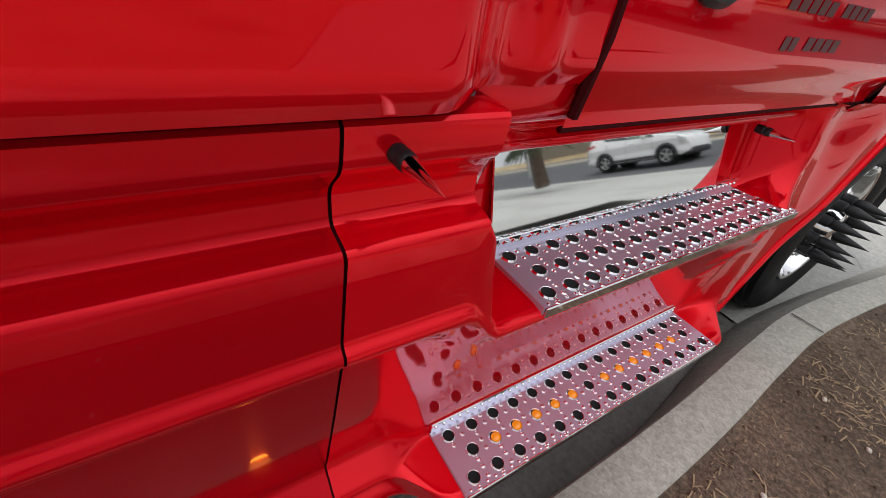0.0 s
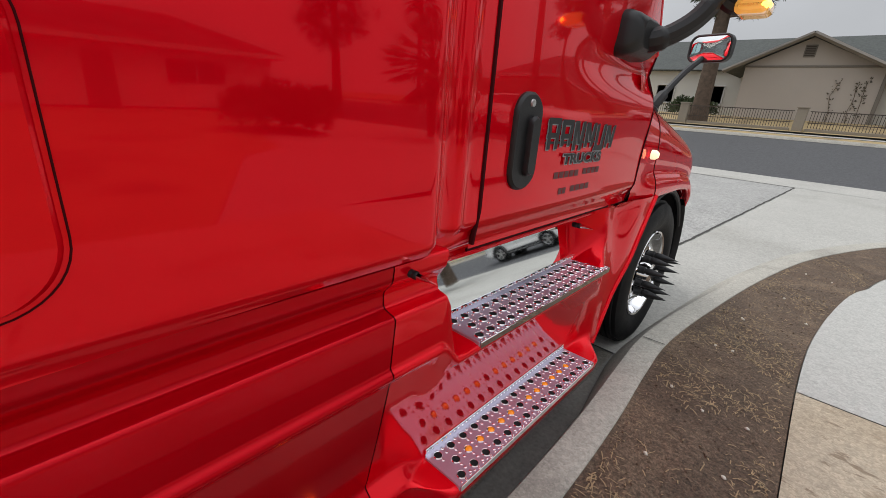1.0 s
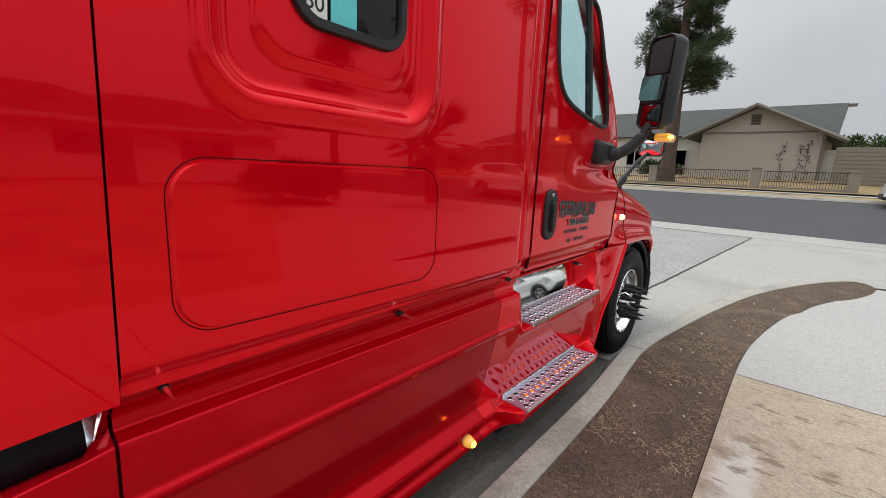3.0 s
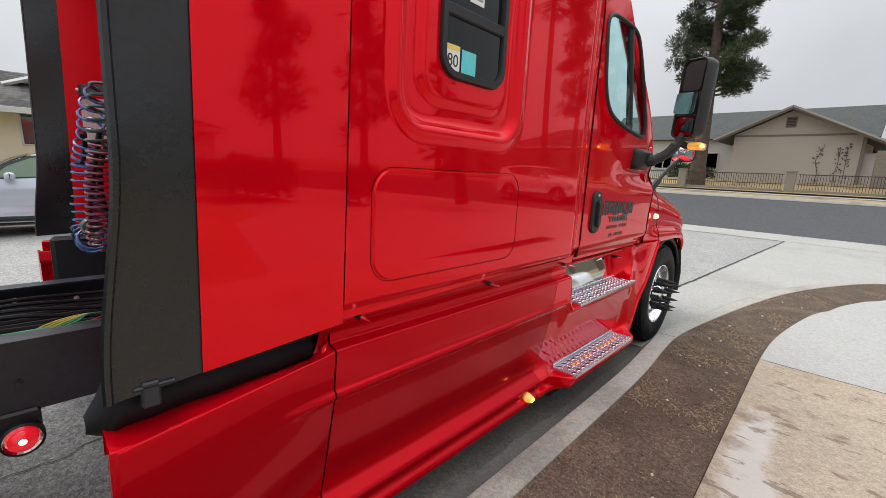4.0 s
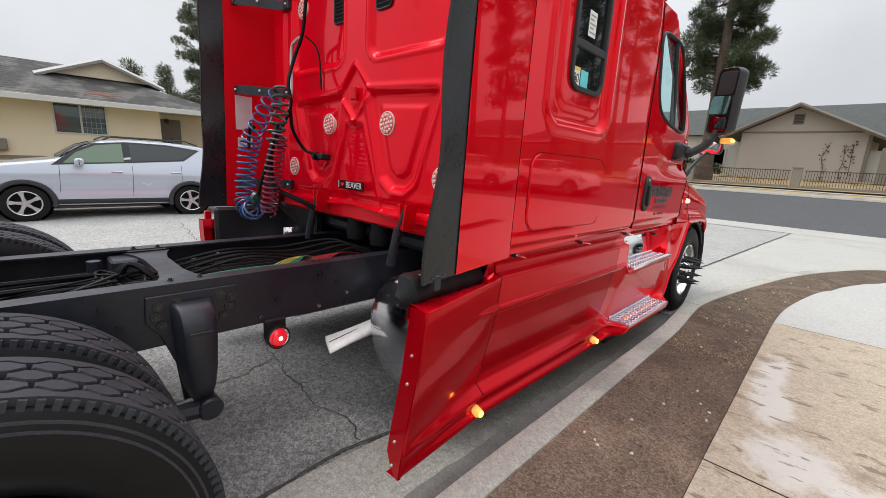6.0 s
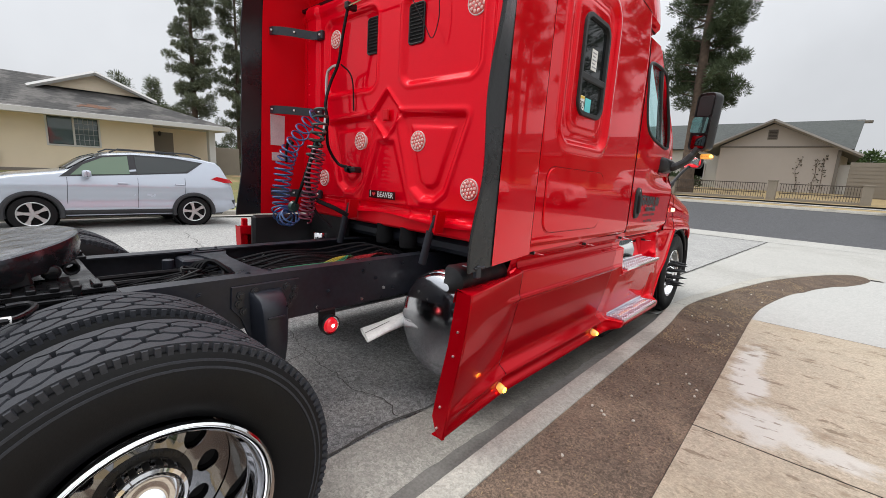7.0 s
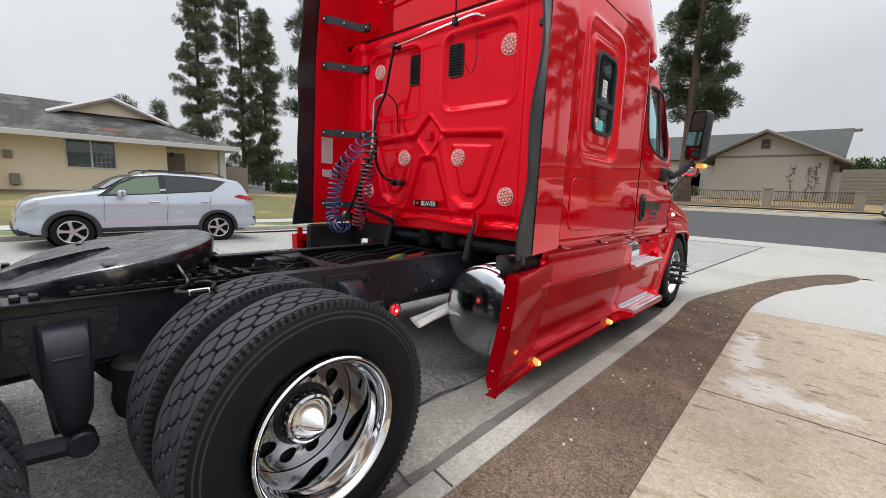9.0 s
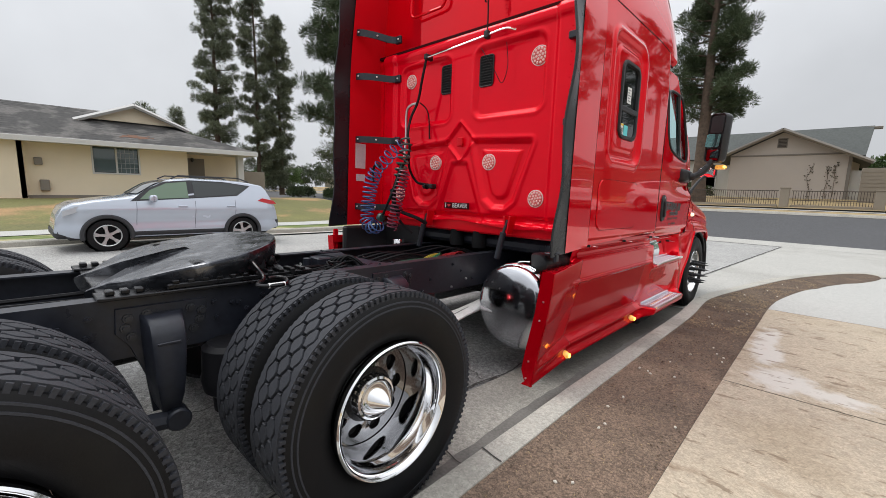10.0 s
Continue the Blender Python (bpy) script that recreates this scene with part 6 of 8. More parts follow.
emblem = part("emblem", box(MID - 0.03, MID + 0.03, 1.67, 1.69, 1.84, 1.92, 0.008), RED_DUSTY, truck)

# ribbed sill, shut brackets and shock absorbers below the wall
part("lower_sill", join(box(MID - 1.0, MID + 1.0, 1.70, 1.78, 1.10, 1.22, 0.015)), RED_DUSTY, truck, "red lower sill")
for z0, z1, n in ((1.33, 2.68, 17),):
    for i in range(n):
        h = z0 + (z1 - z0) * i / (n - 1)
        for x in (MID + 1.0, MID - 1.0):
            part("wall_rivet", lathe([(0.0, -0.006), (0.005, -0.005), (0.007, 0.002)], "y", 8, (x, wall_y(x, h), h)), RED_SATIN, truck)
for x in (0.655, -0.25):
    sh = part("cab_damper", join(tube([(x - 0.01, 1.60, 1.14), (x - 0.045, 1.58, 0.93)], 0.025, 14), tube([(x + 0.01, 1.62, 1.24), (x - 0.01, 1.6, 1.13)], 0.013, 10)), FRAME, truck, "black cab damper")
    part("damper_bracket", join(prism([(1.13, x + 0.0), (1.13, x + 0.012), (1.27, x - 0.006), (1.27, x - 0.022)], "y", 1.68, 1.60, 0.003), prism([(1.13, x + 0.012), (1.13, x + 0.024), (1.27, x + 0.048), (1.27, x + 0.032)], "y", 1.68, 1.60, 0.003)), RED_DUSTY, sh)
for x in (0.28, 0.02):
    part("cab_air_spring", lathe([(0.0, 0.16), (0.05, 0.16), (0.062, 0.14), (0.058, 0.09), (0.066, 0.06), (0.06, 0.0), (0.0, 0.0)], "z", 20, (x, 1.76, 0.97)), CABTRIM, truck)
part("rear_cab_beam", box(-0.42, 0.75, 1.84, 1.92, 0.97, 1.05, 0.012), CABTRIM, truck)

# closed dark underside and cab floor
part("cab_floor", box(MID - 0.94, MID + 0.94, 1.80, 4.9, 0.98, 1.08, 0.03), FRAME, truck)
for s in (1, -1):
    sill = []
    for i in range(41):
        y = 3.235 + 1.505 * i / 40
        w = 0.012 * math.sin((y - 3.34) * 26) * (1 - smooth((y - 3.55) / 0.25)) + 0.03 * (1 - smooth((y - 3.34) / 0.18))
        sill.append([(MID + s * (x + w * k - MID), y, z + 0.5 * w * k) for x, z, k in chaikin([(1.178, 1.13, 0), (1.168, 1.075, 0.3), (1.13, 1.052, 0.6), (1.105, 1.04, 1), (1.125, 1.022, 1), (1.12, 1.006, 1), (1.08, 0.998, 0.5), (1.03, 1.0, 0)], 2)])
    part("door_sill", loft(sill, False), RED, truck, "red door sill with a rolled lip" if s > 0 else "")

# ---- door, mirrors, hood and front wheel region ----
def door_front(z):
    return 4.72 - 0.78 * max(0.0, (z - 1.74) / 1.0)


def door_x(y, z):
    x = 1.197 - 0.03 * smooth((1.16 - z) / 0.09)
    x -= 0.06 * smooth((z - 1.9) / 0.95)
    f = smooth((y - 3.8) / 0.9)
    x += 0.012 * f * math.exp(-(((z - 1.47) / 0.12) ** 2))
    x -= 0.035 * f * math.exp(-(((z - 1.62) / 0.07) ** 2))
    x -= 0.03 * smooth((y - 4.45) / 0.35) * smooth((z - 1.5) / 0.3)
    return x


DOORWIN = chaikin([(3.635, 2.35), (3.63, 2.15), (3.68, 2.02), (3.80, 1.955), (4.05, 1.915), (4.33, 1.885), (4.39, 1.92), (4.30, 2.22), (4.19, 2.52), (4.10, 2.575), (3.9, 2.58), (3.70, 2.565), (3.64, 2.5), (3.635, 2.35)], 2)[:-1]


def door_panel(side):
    def fn(u, v):
        z = 1.06 + v * (2.75 - 1.06)
        y = 3.502 + u * (door_front(z) - 3.502)
        x = door_x(y, z)
        return (x if side > 0 else 2 * MID - x, y, z)

    return surface(90, 120, fn, lambda u, v: sd_poly(fn(u, v)[1], fn(u, v)[2], DOORWIN) > 0)


for s in (1, -1):
    def mx(x, s=s):
        return x if s > 0 else 2 * MID - x

    door = part("cab_door", door_panel(s), RED, truck, "red passenger door with lettering" if s > 0 else "red driver's door")
    part("door_window_seal", tube([(mx(door_x(y, z) + 0.002), y, z) for y, z in DOORWIN], 0.013, 8, True), PLASTIC, door, "black window seal")
    part("door_glass", ([(mx(door_x(y, z) - 0.012), y, z) for y, z in DOORWIN], [tuple(range(len(DOORWIN)))]), GLASS, door, "pale green door glass", sharp=0)
    part("vent_divider", tube([(mx(1.168), 4.16, 1.90), (mx(1.138), 4.05, 2.57)], 0.022, 6), PLASTIC, door)
    part("door_gap", tube([(mx(sleeper_x(3.485, 1.08 + 0.1 * i) - 0.002), 3.497, 1.08 + 0.1 * i) for i in range(17)], 0.008, 6), SEAM, door)
    part("front_gap", tube([(mx(door_x(door_front(z), z) - 0.003), door_front(z) + 0.004, z) for z in [1.07 + 0.08 * i for i in range(9)]], 0.008, 6), SEAM, door)
    part("lower_gap", tube([(mx(door_x(3.5 + 0.1 * i, 1.06) - 0.004), 3.5 + 0.1 * i, 1.056) for i in range(13)], 0.005, 6), SEAM, door)
    # pull handle in its dish
    hx = 1.2
    if s > 0:
        dish = prism(rrect(3.675, 1.36, 0.135, 0.275, 0.06, 8), "x", hx - 0.01, hx + 0.012, 0.008)
        h = part("door_handle", dish, PLASTIC, door, "black moulded pull handle")
        part("grip", prism(rrect(3.685, 1.35, 0.045, 0.17, 0.02, 6), "x", hx + 0.01, hx + 0.03, 0.008), PLASTIC, h)
        part("keyhole", lathe([(0.0, hx + 0.016), (0.01, hx + 0.016), (0.012, hx + 0.01)], "x", 14, (0, 3.675, 1.468)), BRUSHED, h)

# lettering on the door, as plain shapes: slanted blocks, a bar and two lines
letters = part("door_lettering", box(1.196, 1.199, 3.80, 4.33, 1.352, 1.36, 0.001), INK, truck, "dark grey and black decal on the door")
for i in range(6):
    y0, w = 3.802 + i * 0.089, 0.078
    zt, zb = 1.432 - 0.003 * i, 1.336 - 0.003 * i + (0.012 if i % 2 else 0.0)

    def stroke(a, b, x, w=0.02):
        (ya, za), (yb, zb_) = a, b
        return ([(x, ya, za), (x, ya + w, za), (x, yb + w, zb_), (x, yb, zb_)], [(0, 1, 2, 3)])

    g = [stroke((y0 + 0.006, zb), (y0, zt), 0), stroke((y0 + w - 0.024, zb), (y0 + w - 0.018, zt), 0)]
    if i in (0, 1):
        g += [([(0, y0, zt), (0, y0 + w, zt), (0, y0 + w, zt - 0.018), (0, y0, zt - 0.018)], [(0, 1, 2, 3)]), ([(0, y0, zt - 0.045), (0, y0 + w * 0.8, zt - 0.045), (0, y0 + w * 0.8, zt - 0.06), (0, y0, zt - 0.06)], [(0, 1, 2, 3)])]
    elif i in (2, 3, 5):
        g += [stroke((y0 + w * 0.5, zb + 0.02), (y0 + 0.01, zt), 0)]
    else:
        g += [([(0, y0, zb + 0.018), (0, y0 + w, zb + 0.018), (0, y0 + w, zb), (0, y0, zb)], [(0, 1, 2, 3)])]
    gg = join(*g)
    for m_, dx, dz, name in ((INK_GREY, 0.003, -0.004, "decal_outline"), (INK, 0.0045, 0.0, "decal_block")):
        part(name, ([(door_x(y, z) + dx + (p_ * 0), y - (0.004 if m_ is INK_GREY else 0), z + dz) for p_, y, z in gg[0]], gg[1]), m_, letters, sharp=0)
text("word", "TRUCKS", 0.047, INK_GREY, letters, pose(1.2045, 4.077, 1.2988, 90, 0, 90) @ Matrix.Scale(1.75, 4, (1, 0, 0)), bold=0.0035)
text("word", "TRUCKS", 0.047, INK, letters, pose(1.2062, 4.079, 1.3, 90, 0, 90) @ Matrix.Scale(1.75, 4, (1, 0, 0)), bold=0.0012)
for k, (ya, yb, za, zb, m_) in enumerate(((3.89, 4.08, 1.236, 1.258, INK_FADED), (4.11, 4.26, 1.238, 1.26, INK_FADED), (3.94, 4.0, 1.178, 1.2, INK_FADED), (4.03, 4.19, 1.18, 1.202, INK_FADED))):
    n = max(2, int((yb - ya) / 0.036))
    for i in range(n):
        a = ya + (yb - ya) * i / n
        b = a + (yb - ya) / n * 0.8
        part("text_bar", ([(door_x(y, z) + 0.0015, y, z) for y, z in ((a, za), (b, za), (b, zb), (a, zb))], [(0, 1, 2, 3)]), m_, letters, sharp=0)

# side turn lamp
lamp = part("side_turn_lamp", lathe([(0.0, 0.026), (0.014, 0.023), (0.023, 0.01), (0.024, -0.01)], "x", 18, (1.205, 4.90, 1.282)), WARM_WHITE, truck, "small lit side lamp")


# front of the cab: windscreen and pillars
def cab_ring(z, n=40):
    y1 = 4.98 - 1.02 * max(0.0, (z - 1.5) / 1.29)
    w = 1.105 - 0.06 * smooth((z - 1.9) / 0.95)
    ring = [(MID + w * math.copysign(abs(math.cos(a)) ** 0.5, math.cos(a)), y1 - 0.34 + 0.34 * math.sin(a) ** 0.8, z) for a in [math.pi * i / n for i in range(n + 1)]]
    return ring


part("windscreen", loft([cab_ring(1.62 + 0.1 * j) for j in range(12)], False), WINDSCREEN, truck, "pale wraparound windscreen")
part("scuttle", loft([cab_ring(1.2), cab_ring(1.45), cab_ring(1.63)], False), RED, truck)
for s in (1, -1):
    pts = [(MID + s * (door_x(door_front(z), z) - MID - 0.05), door_front(z) + 0.035, z) for z in [1.72 + 0.1 * i for i in range(11)]]
    part("pillar", tube(pts, 0.047, 12), RED, truck, "red windscreen pillar")
    # seats seen dimly through the glass
    part("seat_back", join(box(MID + s * 0.55 - 0.24, MID + s * 0.55 + 0.24, 3.62, 3.76, 1.35, 2.15, 0.06), box(MID + s * 0.55 - 0.13, MID + s * 0.55 + 0.13, 3.64, 3.74, 2.16, 2.36, 0.04)), LINING, truck, "dark cab seat")
# dark lining inside the doors and under the roof
for s in (1, -1):
    part("door_lining", surface(12, 8, lambda u, v, s=s: (MID + s * (1.0 - 0.02 * v), 3.36 + 1.25 * u, 1.08 + 0.86 * v)), LINING, truck)
part("headliner", box(MID - 1.0, MID + 1.0, 2.0, 4.05, 2.66, 2.72, 0.02), LINING, truck)
part("dashboard", box(MID - 1.0, MID + 1.0, 4.2, 4.75, 1.3, 1.68, 0.08), LINING, truck)
part("bunk_bulkhead", box(MID - 1.1, MID + 1.1, 3.30, 3.34, 1.1, 2.7, 0.01), LINING, truck)


# hood with its front fenders
WHEEL_Y, WHEEL_Z = 5.42, 0.505
STEER_Z = 0.487


def along(y, pts):
    """A height that runs through given (y, height) pairs."""
    for (a, p), (b, q) in zip(pts, pts[1:]):
        if y <= b:
            return p + (q - p) * max(0.0, (y - a) / (b - a))
    return pts[-1][1]


def hood_ring(y, s=1):
    """Half a cross-section of hood and fender, from the fender's edge up to the middle."""
    top = along(y, [(4.73, 1.575), (4.85, 1.545), (5.37, 1.43), (5.8, 1.335), (6.07, 1.26), (6.25, 1.15), (6.43, 0.99), (6.55, 0.86)])
    low = along(y, [(4.73, 1.045), (5.04, 1.025), (5.2, 1.03), (5.6, 1.03), (5.83, 1.01), (6.04, 0.88), (6.2, 0.66), (6.55, 0.6)])
    nose = 1 - 0.34 * smooth((y - 5.85) / 0.75) ** 1.5
    k = smooth((y - 4.8) / 0.3)
    h = top - low
    prof = [(1.085, low + 0.01), (1.10 + 0.025 * k, low), (1.105 + 0.03 * k, low + 0.10 * h), (1.10 + 0.022 * k, low + 0.24 * h), (1.10 - 0.005 * k, low + 0.33 * h), (1.098, low + 0.55 * h), (1.085, low + 0.80 * h),
            (1.045, low + 0.97 * h), (0.96, top + 0.06), (0.72, top + 0.12), (0.40, top + 0.17), (0.0, top + 0.19)]
    return [(MID + s * x * nose, y, z) for x, z in chaikin(prof, 2)]


for s in (1, -1):
    part("hood_side", loft([hood_ring(4.735 + 0.045 * i, s) for i in range(8)], False), RED, truck, "red cowl side between door and hood")
    hood = part("hood", loft([hood_ring(5.063 + 0.0465 * i, s) for i in range(33)], False), RED, truck, "red sloping hood with flared fender")
    part("hood_gap", tube([(p[0] - s * 0.004, p[1], p[2]) for p in hood_ring(5.056, s)[2:34]], 0.007, 6), SEAM, hood)
    lip = []
    for i in range(24):
        a = radians(28 + 124 * i / 23)
        lip.append((MID + s * 1.10, WHEEL_Y + 0.585 * math.cos(a), WHEEL_Z - 0.04 + 0.575 * math.sin(a)))
    part("fender_lip", tube(lip, 0.016, 8), PLASTIC, truck, "black fender edge")
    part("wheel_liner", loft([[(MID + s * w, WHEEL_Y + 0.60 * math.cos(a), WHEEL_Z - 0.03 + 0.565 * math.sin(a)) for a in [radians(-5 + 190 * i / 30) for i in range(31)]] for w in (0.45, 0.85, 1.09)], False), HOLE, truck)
    # mud guard ahead of the tyre and bumper corner
    part("mud_guard", loft([[(MID + s * w, WHEEL_Y + r * math.cos(a), WHEEL_Z + r * math.sin(a)) for a in [radians(-8 + 48 * i / 12) for i in range(13)]] for w, r in ((0.9, 0.60), (1.1, 0.60), (1.125, 0.615), (1.1, 0.66), (0.9, 0.66))], False), PLASTIC, truck, "black mud guard ahead of the steer tyre")
    part("bumper_corner", join(box(MID + s * 0.55, MID + s * 1.02, 6.1, 6.6, 0.32, 0.66, 0.09)), PLASTIC, truck, "black bumper corner")
    # black block put in as the shade of the gap under the cowl
    part("under_gap", box(MID + s * 0.98, MID + s * 1.07, 4.70, 5.06, 1.0, 1.05, 0.01), HOLE, truck)
part("grille_front", box(MID - 0.62, MID + 0.62, 6.4, 6.58, 0.55, 0.92, 0.08), CHROME, truck)

# big side mirror: arm, housing, glass, turn lamp
arm = part("mirror_arm", join(tube(curve([(1.20, 4.33, 1.72), (1.29, 4.35, 1.725), (1.38, 4.40, 1.79), (1.44, 4.44, 1.90), (1.45, 4.46, 1.96)]), [0.042] * 14 + [0.036] * 16 + [0.03] * 19, 10),
                              loft([[(x, y, z) for y, z in rrect(4.325 + dy, 1.73, 0.25 + g, 0.15 + g, 0.035, 5)] for x, g, dy in ((1.165, 0.0, 0), (1.215, 0.0, 0), (1.245, -0.02, 0), (1.27, -0.06, 0.01))], True, True)), PLASTIC, truck, "thick black mirror arm on a moulded base")
MH = pose(1.455, 4.41, 2.15, 0, 4, -30)
housing = part("mirror_housing", loft([[(x, y, z) for x, z in rrect(0, 0, 0.205 + g, 0.535 + g, max(0.02, 0.05 + g / 3), 7)] for y, g in ((0.012, -0.03), (0.0, -0.022), (-0.004, -0.008), (0.004, 0.0), (0.06, 0.0), (0.10, -0.02), (0.13, -0.07), (0.142, -0.13))], True, True), SATIN, truck, "tall black mirror housing", MH)
part("mirror_glass", prism(rrect(0.0, 0.0, 0.145, 0.150, 0.02, 6), "y", 0.003, -0.002), MIRROR_TEAL, housing, "main mirror glass", pose(-0.008, -0.016, -0.028, -4, 0, 12))
part("mirror_panel", prism(rrect(0.145, -0.004, 0.185, 0.158, 0.025, 6), "y", 0.012, 0.003, 0.004), PLASTIC, housing)
part("convex_glass", loft([[(-0.006 + x * k, 0.006 - 0.012 * (1 - k * k), -0.185 + z * k) for x, z in rrect(0, 0, 0.155, 0.125, 0.03, 6)] for k in (1.0, 0.8, 0.6, 0.4, 0.2, 0.02)], True, True), MIRROR_DARK, housing, "lower convex mirror glass")
part("glass_bar", box(-0.086, 0.086, 0.0, 0.012, -0.118, -0.106, 0.002), PLASTIC, housing)
tlamp = part("turn_lamp", loft([[(x, y, z) for x, z in rrect(1.525, 1.835, 0.10 + g, 0.05 + g, 0.02, 5)] for y, g in ((4.45, -0.02), (4.46, 0.0), (4.56, 0.0), (4.60, -0.03))], True, True), AMBER, arm, "lit amber turn lamp")
part("bulb", box(1.545, 1.58, 4.446, 4.50, 1.82, 1.85, 0.012), AMBER_HOT, arm)
part("lamp_holder", tube(curve([(1.42, 4.45, 1.87), (1.46, 4.48, 1.84), (1.50, 4.52, 1.84)]), 0.024, 8), PLASTIC, arm)
# mirror on the hood
fm = part("hood_mirror_arm", tube(curve([(1.03, 5.20, 1.47), (1.06, 5.24, 1.55), (1.12, 5.37, 1.70), (1.17, 5.47, 1.79)]), [0.042] * 8 + [0.03] * 8 + [0.018] * 21, 8), PLASTIC, truck, "black hood mirror arm")
HM = pose(1.20, 5.46, 1.845, 0, 0, -12)
part("hood_mirror", loft([[(x, y, z) for x, z in rrect(0, 0, 0.225 + g, 0.145 + g, 0.045 + g / 4, 6)] for y, g in ((0.008, -0.022), (0.0, -0.012), (0.003, 0.0), (0.04, 0.0), (0.075, -0.03), (0.09, -0.08))], True, True), PLASTIC, fm, "convex hood mirror", HM)
part("mirror_face", loft([[(x * k, 0.006 - 0.012 * (1 - k * k), z * k) for x, z in rrect(0, 0, 0.20, 0.122, 0.035, 6)] for k in (1.0, 0.8, 0.6, 0.4, 0.2, 0.02)], True, True), MIRROR, fm, "", HM)

# ---- chassis fairings and boarding steps ----
# cross-sections, top to bottom, as (x, z): plain fairing and step well
PLAIN = [(1.19, 1.116), (1.242, 1.116), (1.237, 1.07), (1.206, 1.04), (1.208, 1.0), (1.252, 0.991), (1.239, 0.851), (1.252, 0.841), (1.2525, 0.827), (1.239, 0.813),
         (1.203, 0.64), (1.156, 0.43), (1.147, 0.403), (1.198, 0.366), (1.206, 0.350), (1.176, 0.332), (1.172, 0.285), (1.197, 0.268), (1.199, 0.236), (1.13, 0.222)]
# tail end of the rear piece: it flares outwards and stands upright
TAIL_END = [(1.17, 0.955), (1.19, 0.975), (1.21, 0.981), (1.235, 0.983), (1.262, 0.982), (1.348, 0.966), (1.338, 0.85), (1.337, 0.84), (1.336, 0.826), (1.334, 0.812),
            (1.311, 0.64), (1.266, 0.42), (1.258, 0.375), (1.254, 0.34), (1.251, 0.32), (1.248, 0.30), (1.245, 0.28), (1.242, 0.25), (1.238, 0.216), (1.16, 0.212)]
TAIL_Y = 1.15
WELL = [(1.10, 1.075), (1.03, 1.068), (1.03, 1.0), (1.066, 0.81), (1.085, 0.782), (1.228, 0.782), (1.252, 0.776), (1.252, 0.757), (1.236, 0.742), (1.228, 0.735),
        (1.2, 0.62), (1.163, 0.432), (1.152, 0.372), (1.157, 0.351), (1.298, 0.351), (1.314, 0.341), (1.304, 0.285), (1.26, 0.262), (1.22, 0.25), (1.15, 0.245)]
PANEL = [(1.19, 1.06), (1.17, 1.05), (1.165, 1.02), (1.17, 0.97), (1.178, 0.93), (1.186, 0.88), (1.193, 0.83), (1.197, 0.79), (1.2, 0.75), (1.202, 0.68),
         (1.203, 0.6), (1.203, 0.52), (1.203, 0.44), (1.205, 0.40), (1.208, 0.37), (1.208, 0.34), (1.2, 0.3), (1.18, 0.285), (1.16, 0.275), (1.12, 0.27)]


def blend(a, b, t):
    return [tuple(p * (1 - t) + q * t for p, q in zip(m, n)) for m, n in zip(a, b)]


def fillet(pts, r, n=3):
    """Rounds every corner of an open line by a small radius."""
    out = [pts[0]]
    for a, b, c in zip(pts, pts[1:], pts[2:]):
        la, lc = math.dist(a, b) or 1e-9, math.dist(b, c) or 1e-9
        d = min(r, 0.45 * la, 0.45 * lc)
        p = [b[i] + (a[i] - b[i]) * d / la for i in (0, 1)]
        q = [b[i] + (c[i] - b[i]) * d / lc for i in (0, 1)]
        for j in range(n + 1):
            t = j / n
            out.append(tuple((1 - t) ** 2 * p[i] + 2 * t * (1 - t) * b[i] + t * t * q[i] for i in (0, 1)))
    return out + [pts[-1]]


def fairing(y0, y1, section, steps, s, rounds=2):
    rings = []
    for i in range(steps + 1):
        y = y0 + (y1 - y0) * i / steps
        prof = fillet(section(y), 0.012)
        rings.append([(x if s > 0 else 2 * MID - x, y, z) for x, z in prof])
    return loft(rings, False)


PLAIN_FLAT = PLAIN[:6] + [(1.2405, 0.862), (1.239, 0.846), (1.2375, 0.829), (1.236, 0.813)] + PLAIN[10:]


def rear_section(y):
    """The rear piece: its crease fades out soon, its ledge slowly, as it flares towards the tail."""
    k = max(0.0, min(1.0, (1.7325 - y) / (1.7325 - TAIL_Y)))
    out = blend(blend(PLAIN, PLAIN_FLAT, smooth(k * 2.4)), TAIL_END, k)
    x, z = out[5]
    x3, z3 = x - 0.105 + 0.014 * k, z - 0.05 + 0.067 * k
    inner = [(x3 - 0.012, z3 - 0.07), (x3 - 0.01, z3 - 0.05), (x3 - 0.004, z3 - 0.012), (x3, z3), (x - 0.02, z + (z3 - z) * 0.22)]
    return blend(out[:5], inner, smooth((1.735 - y) / 0.05)) + out[5:]


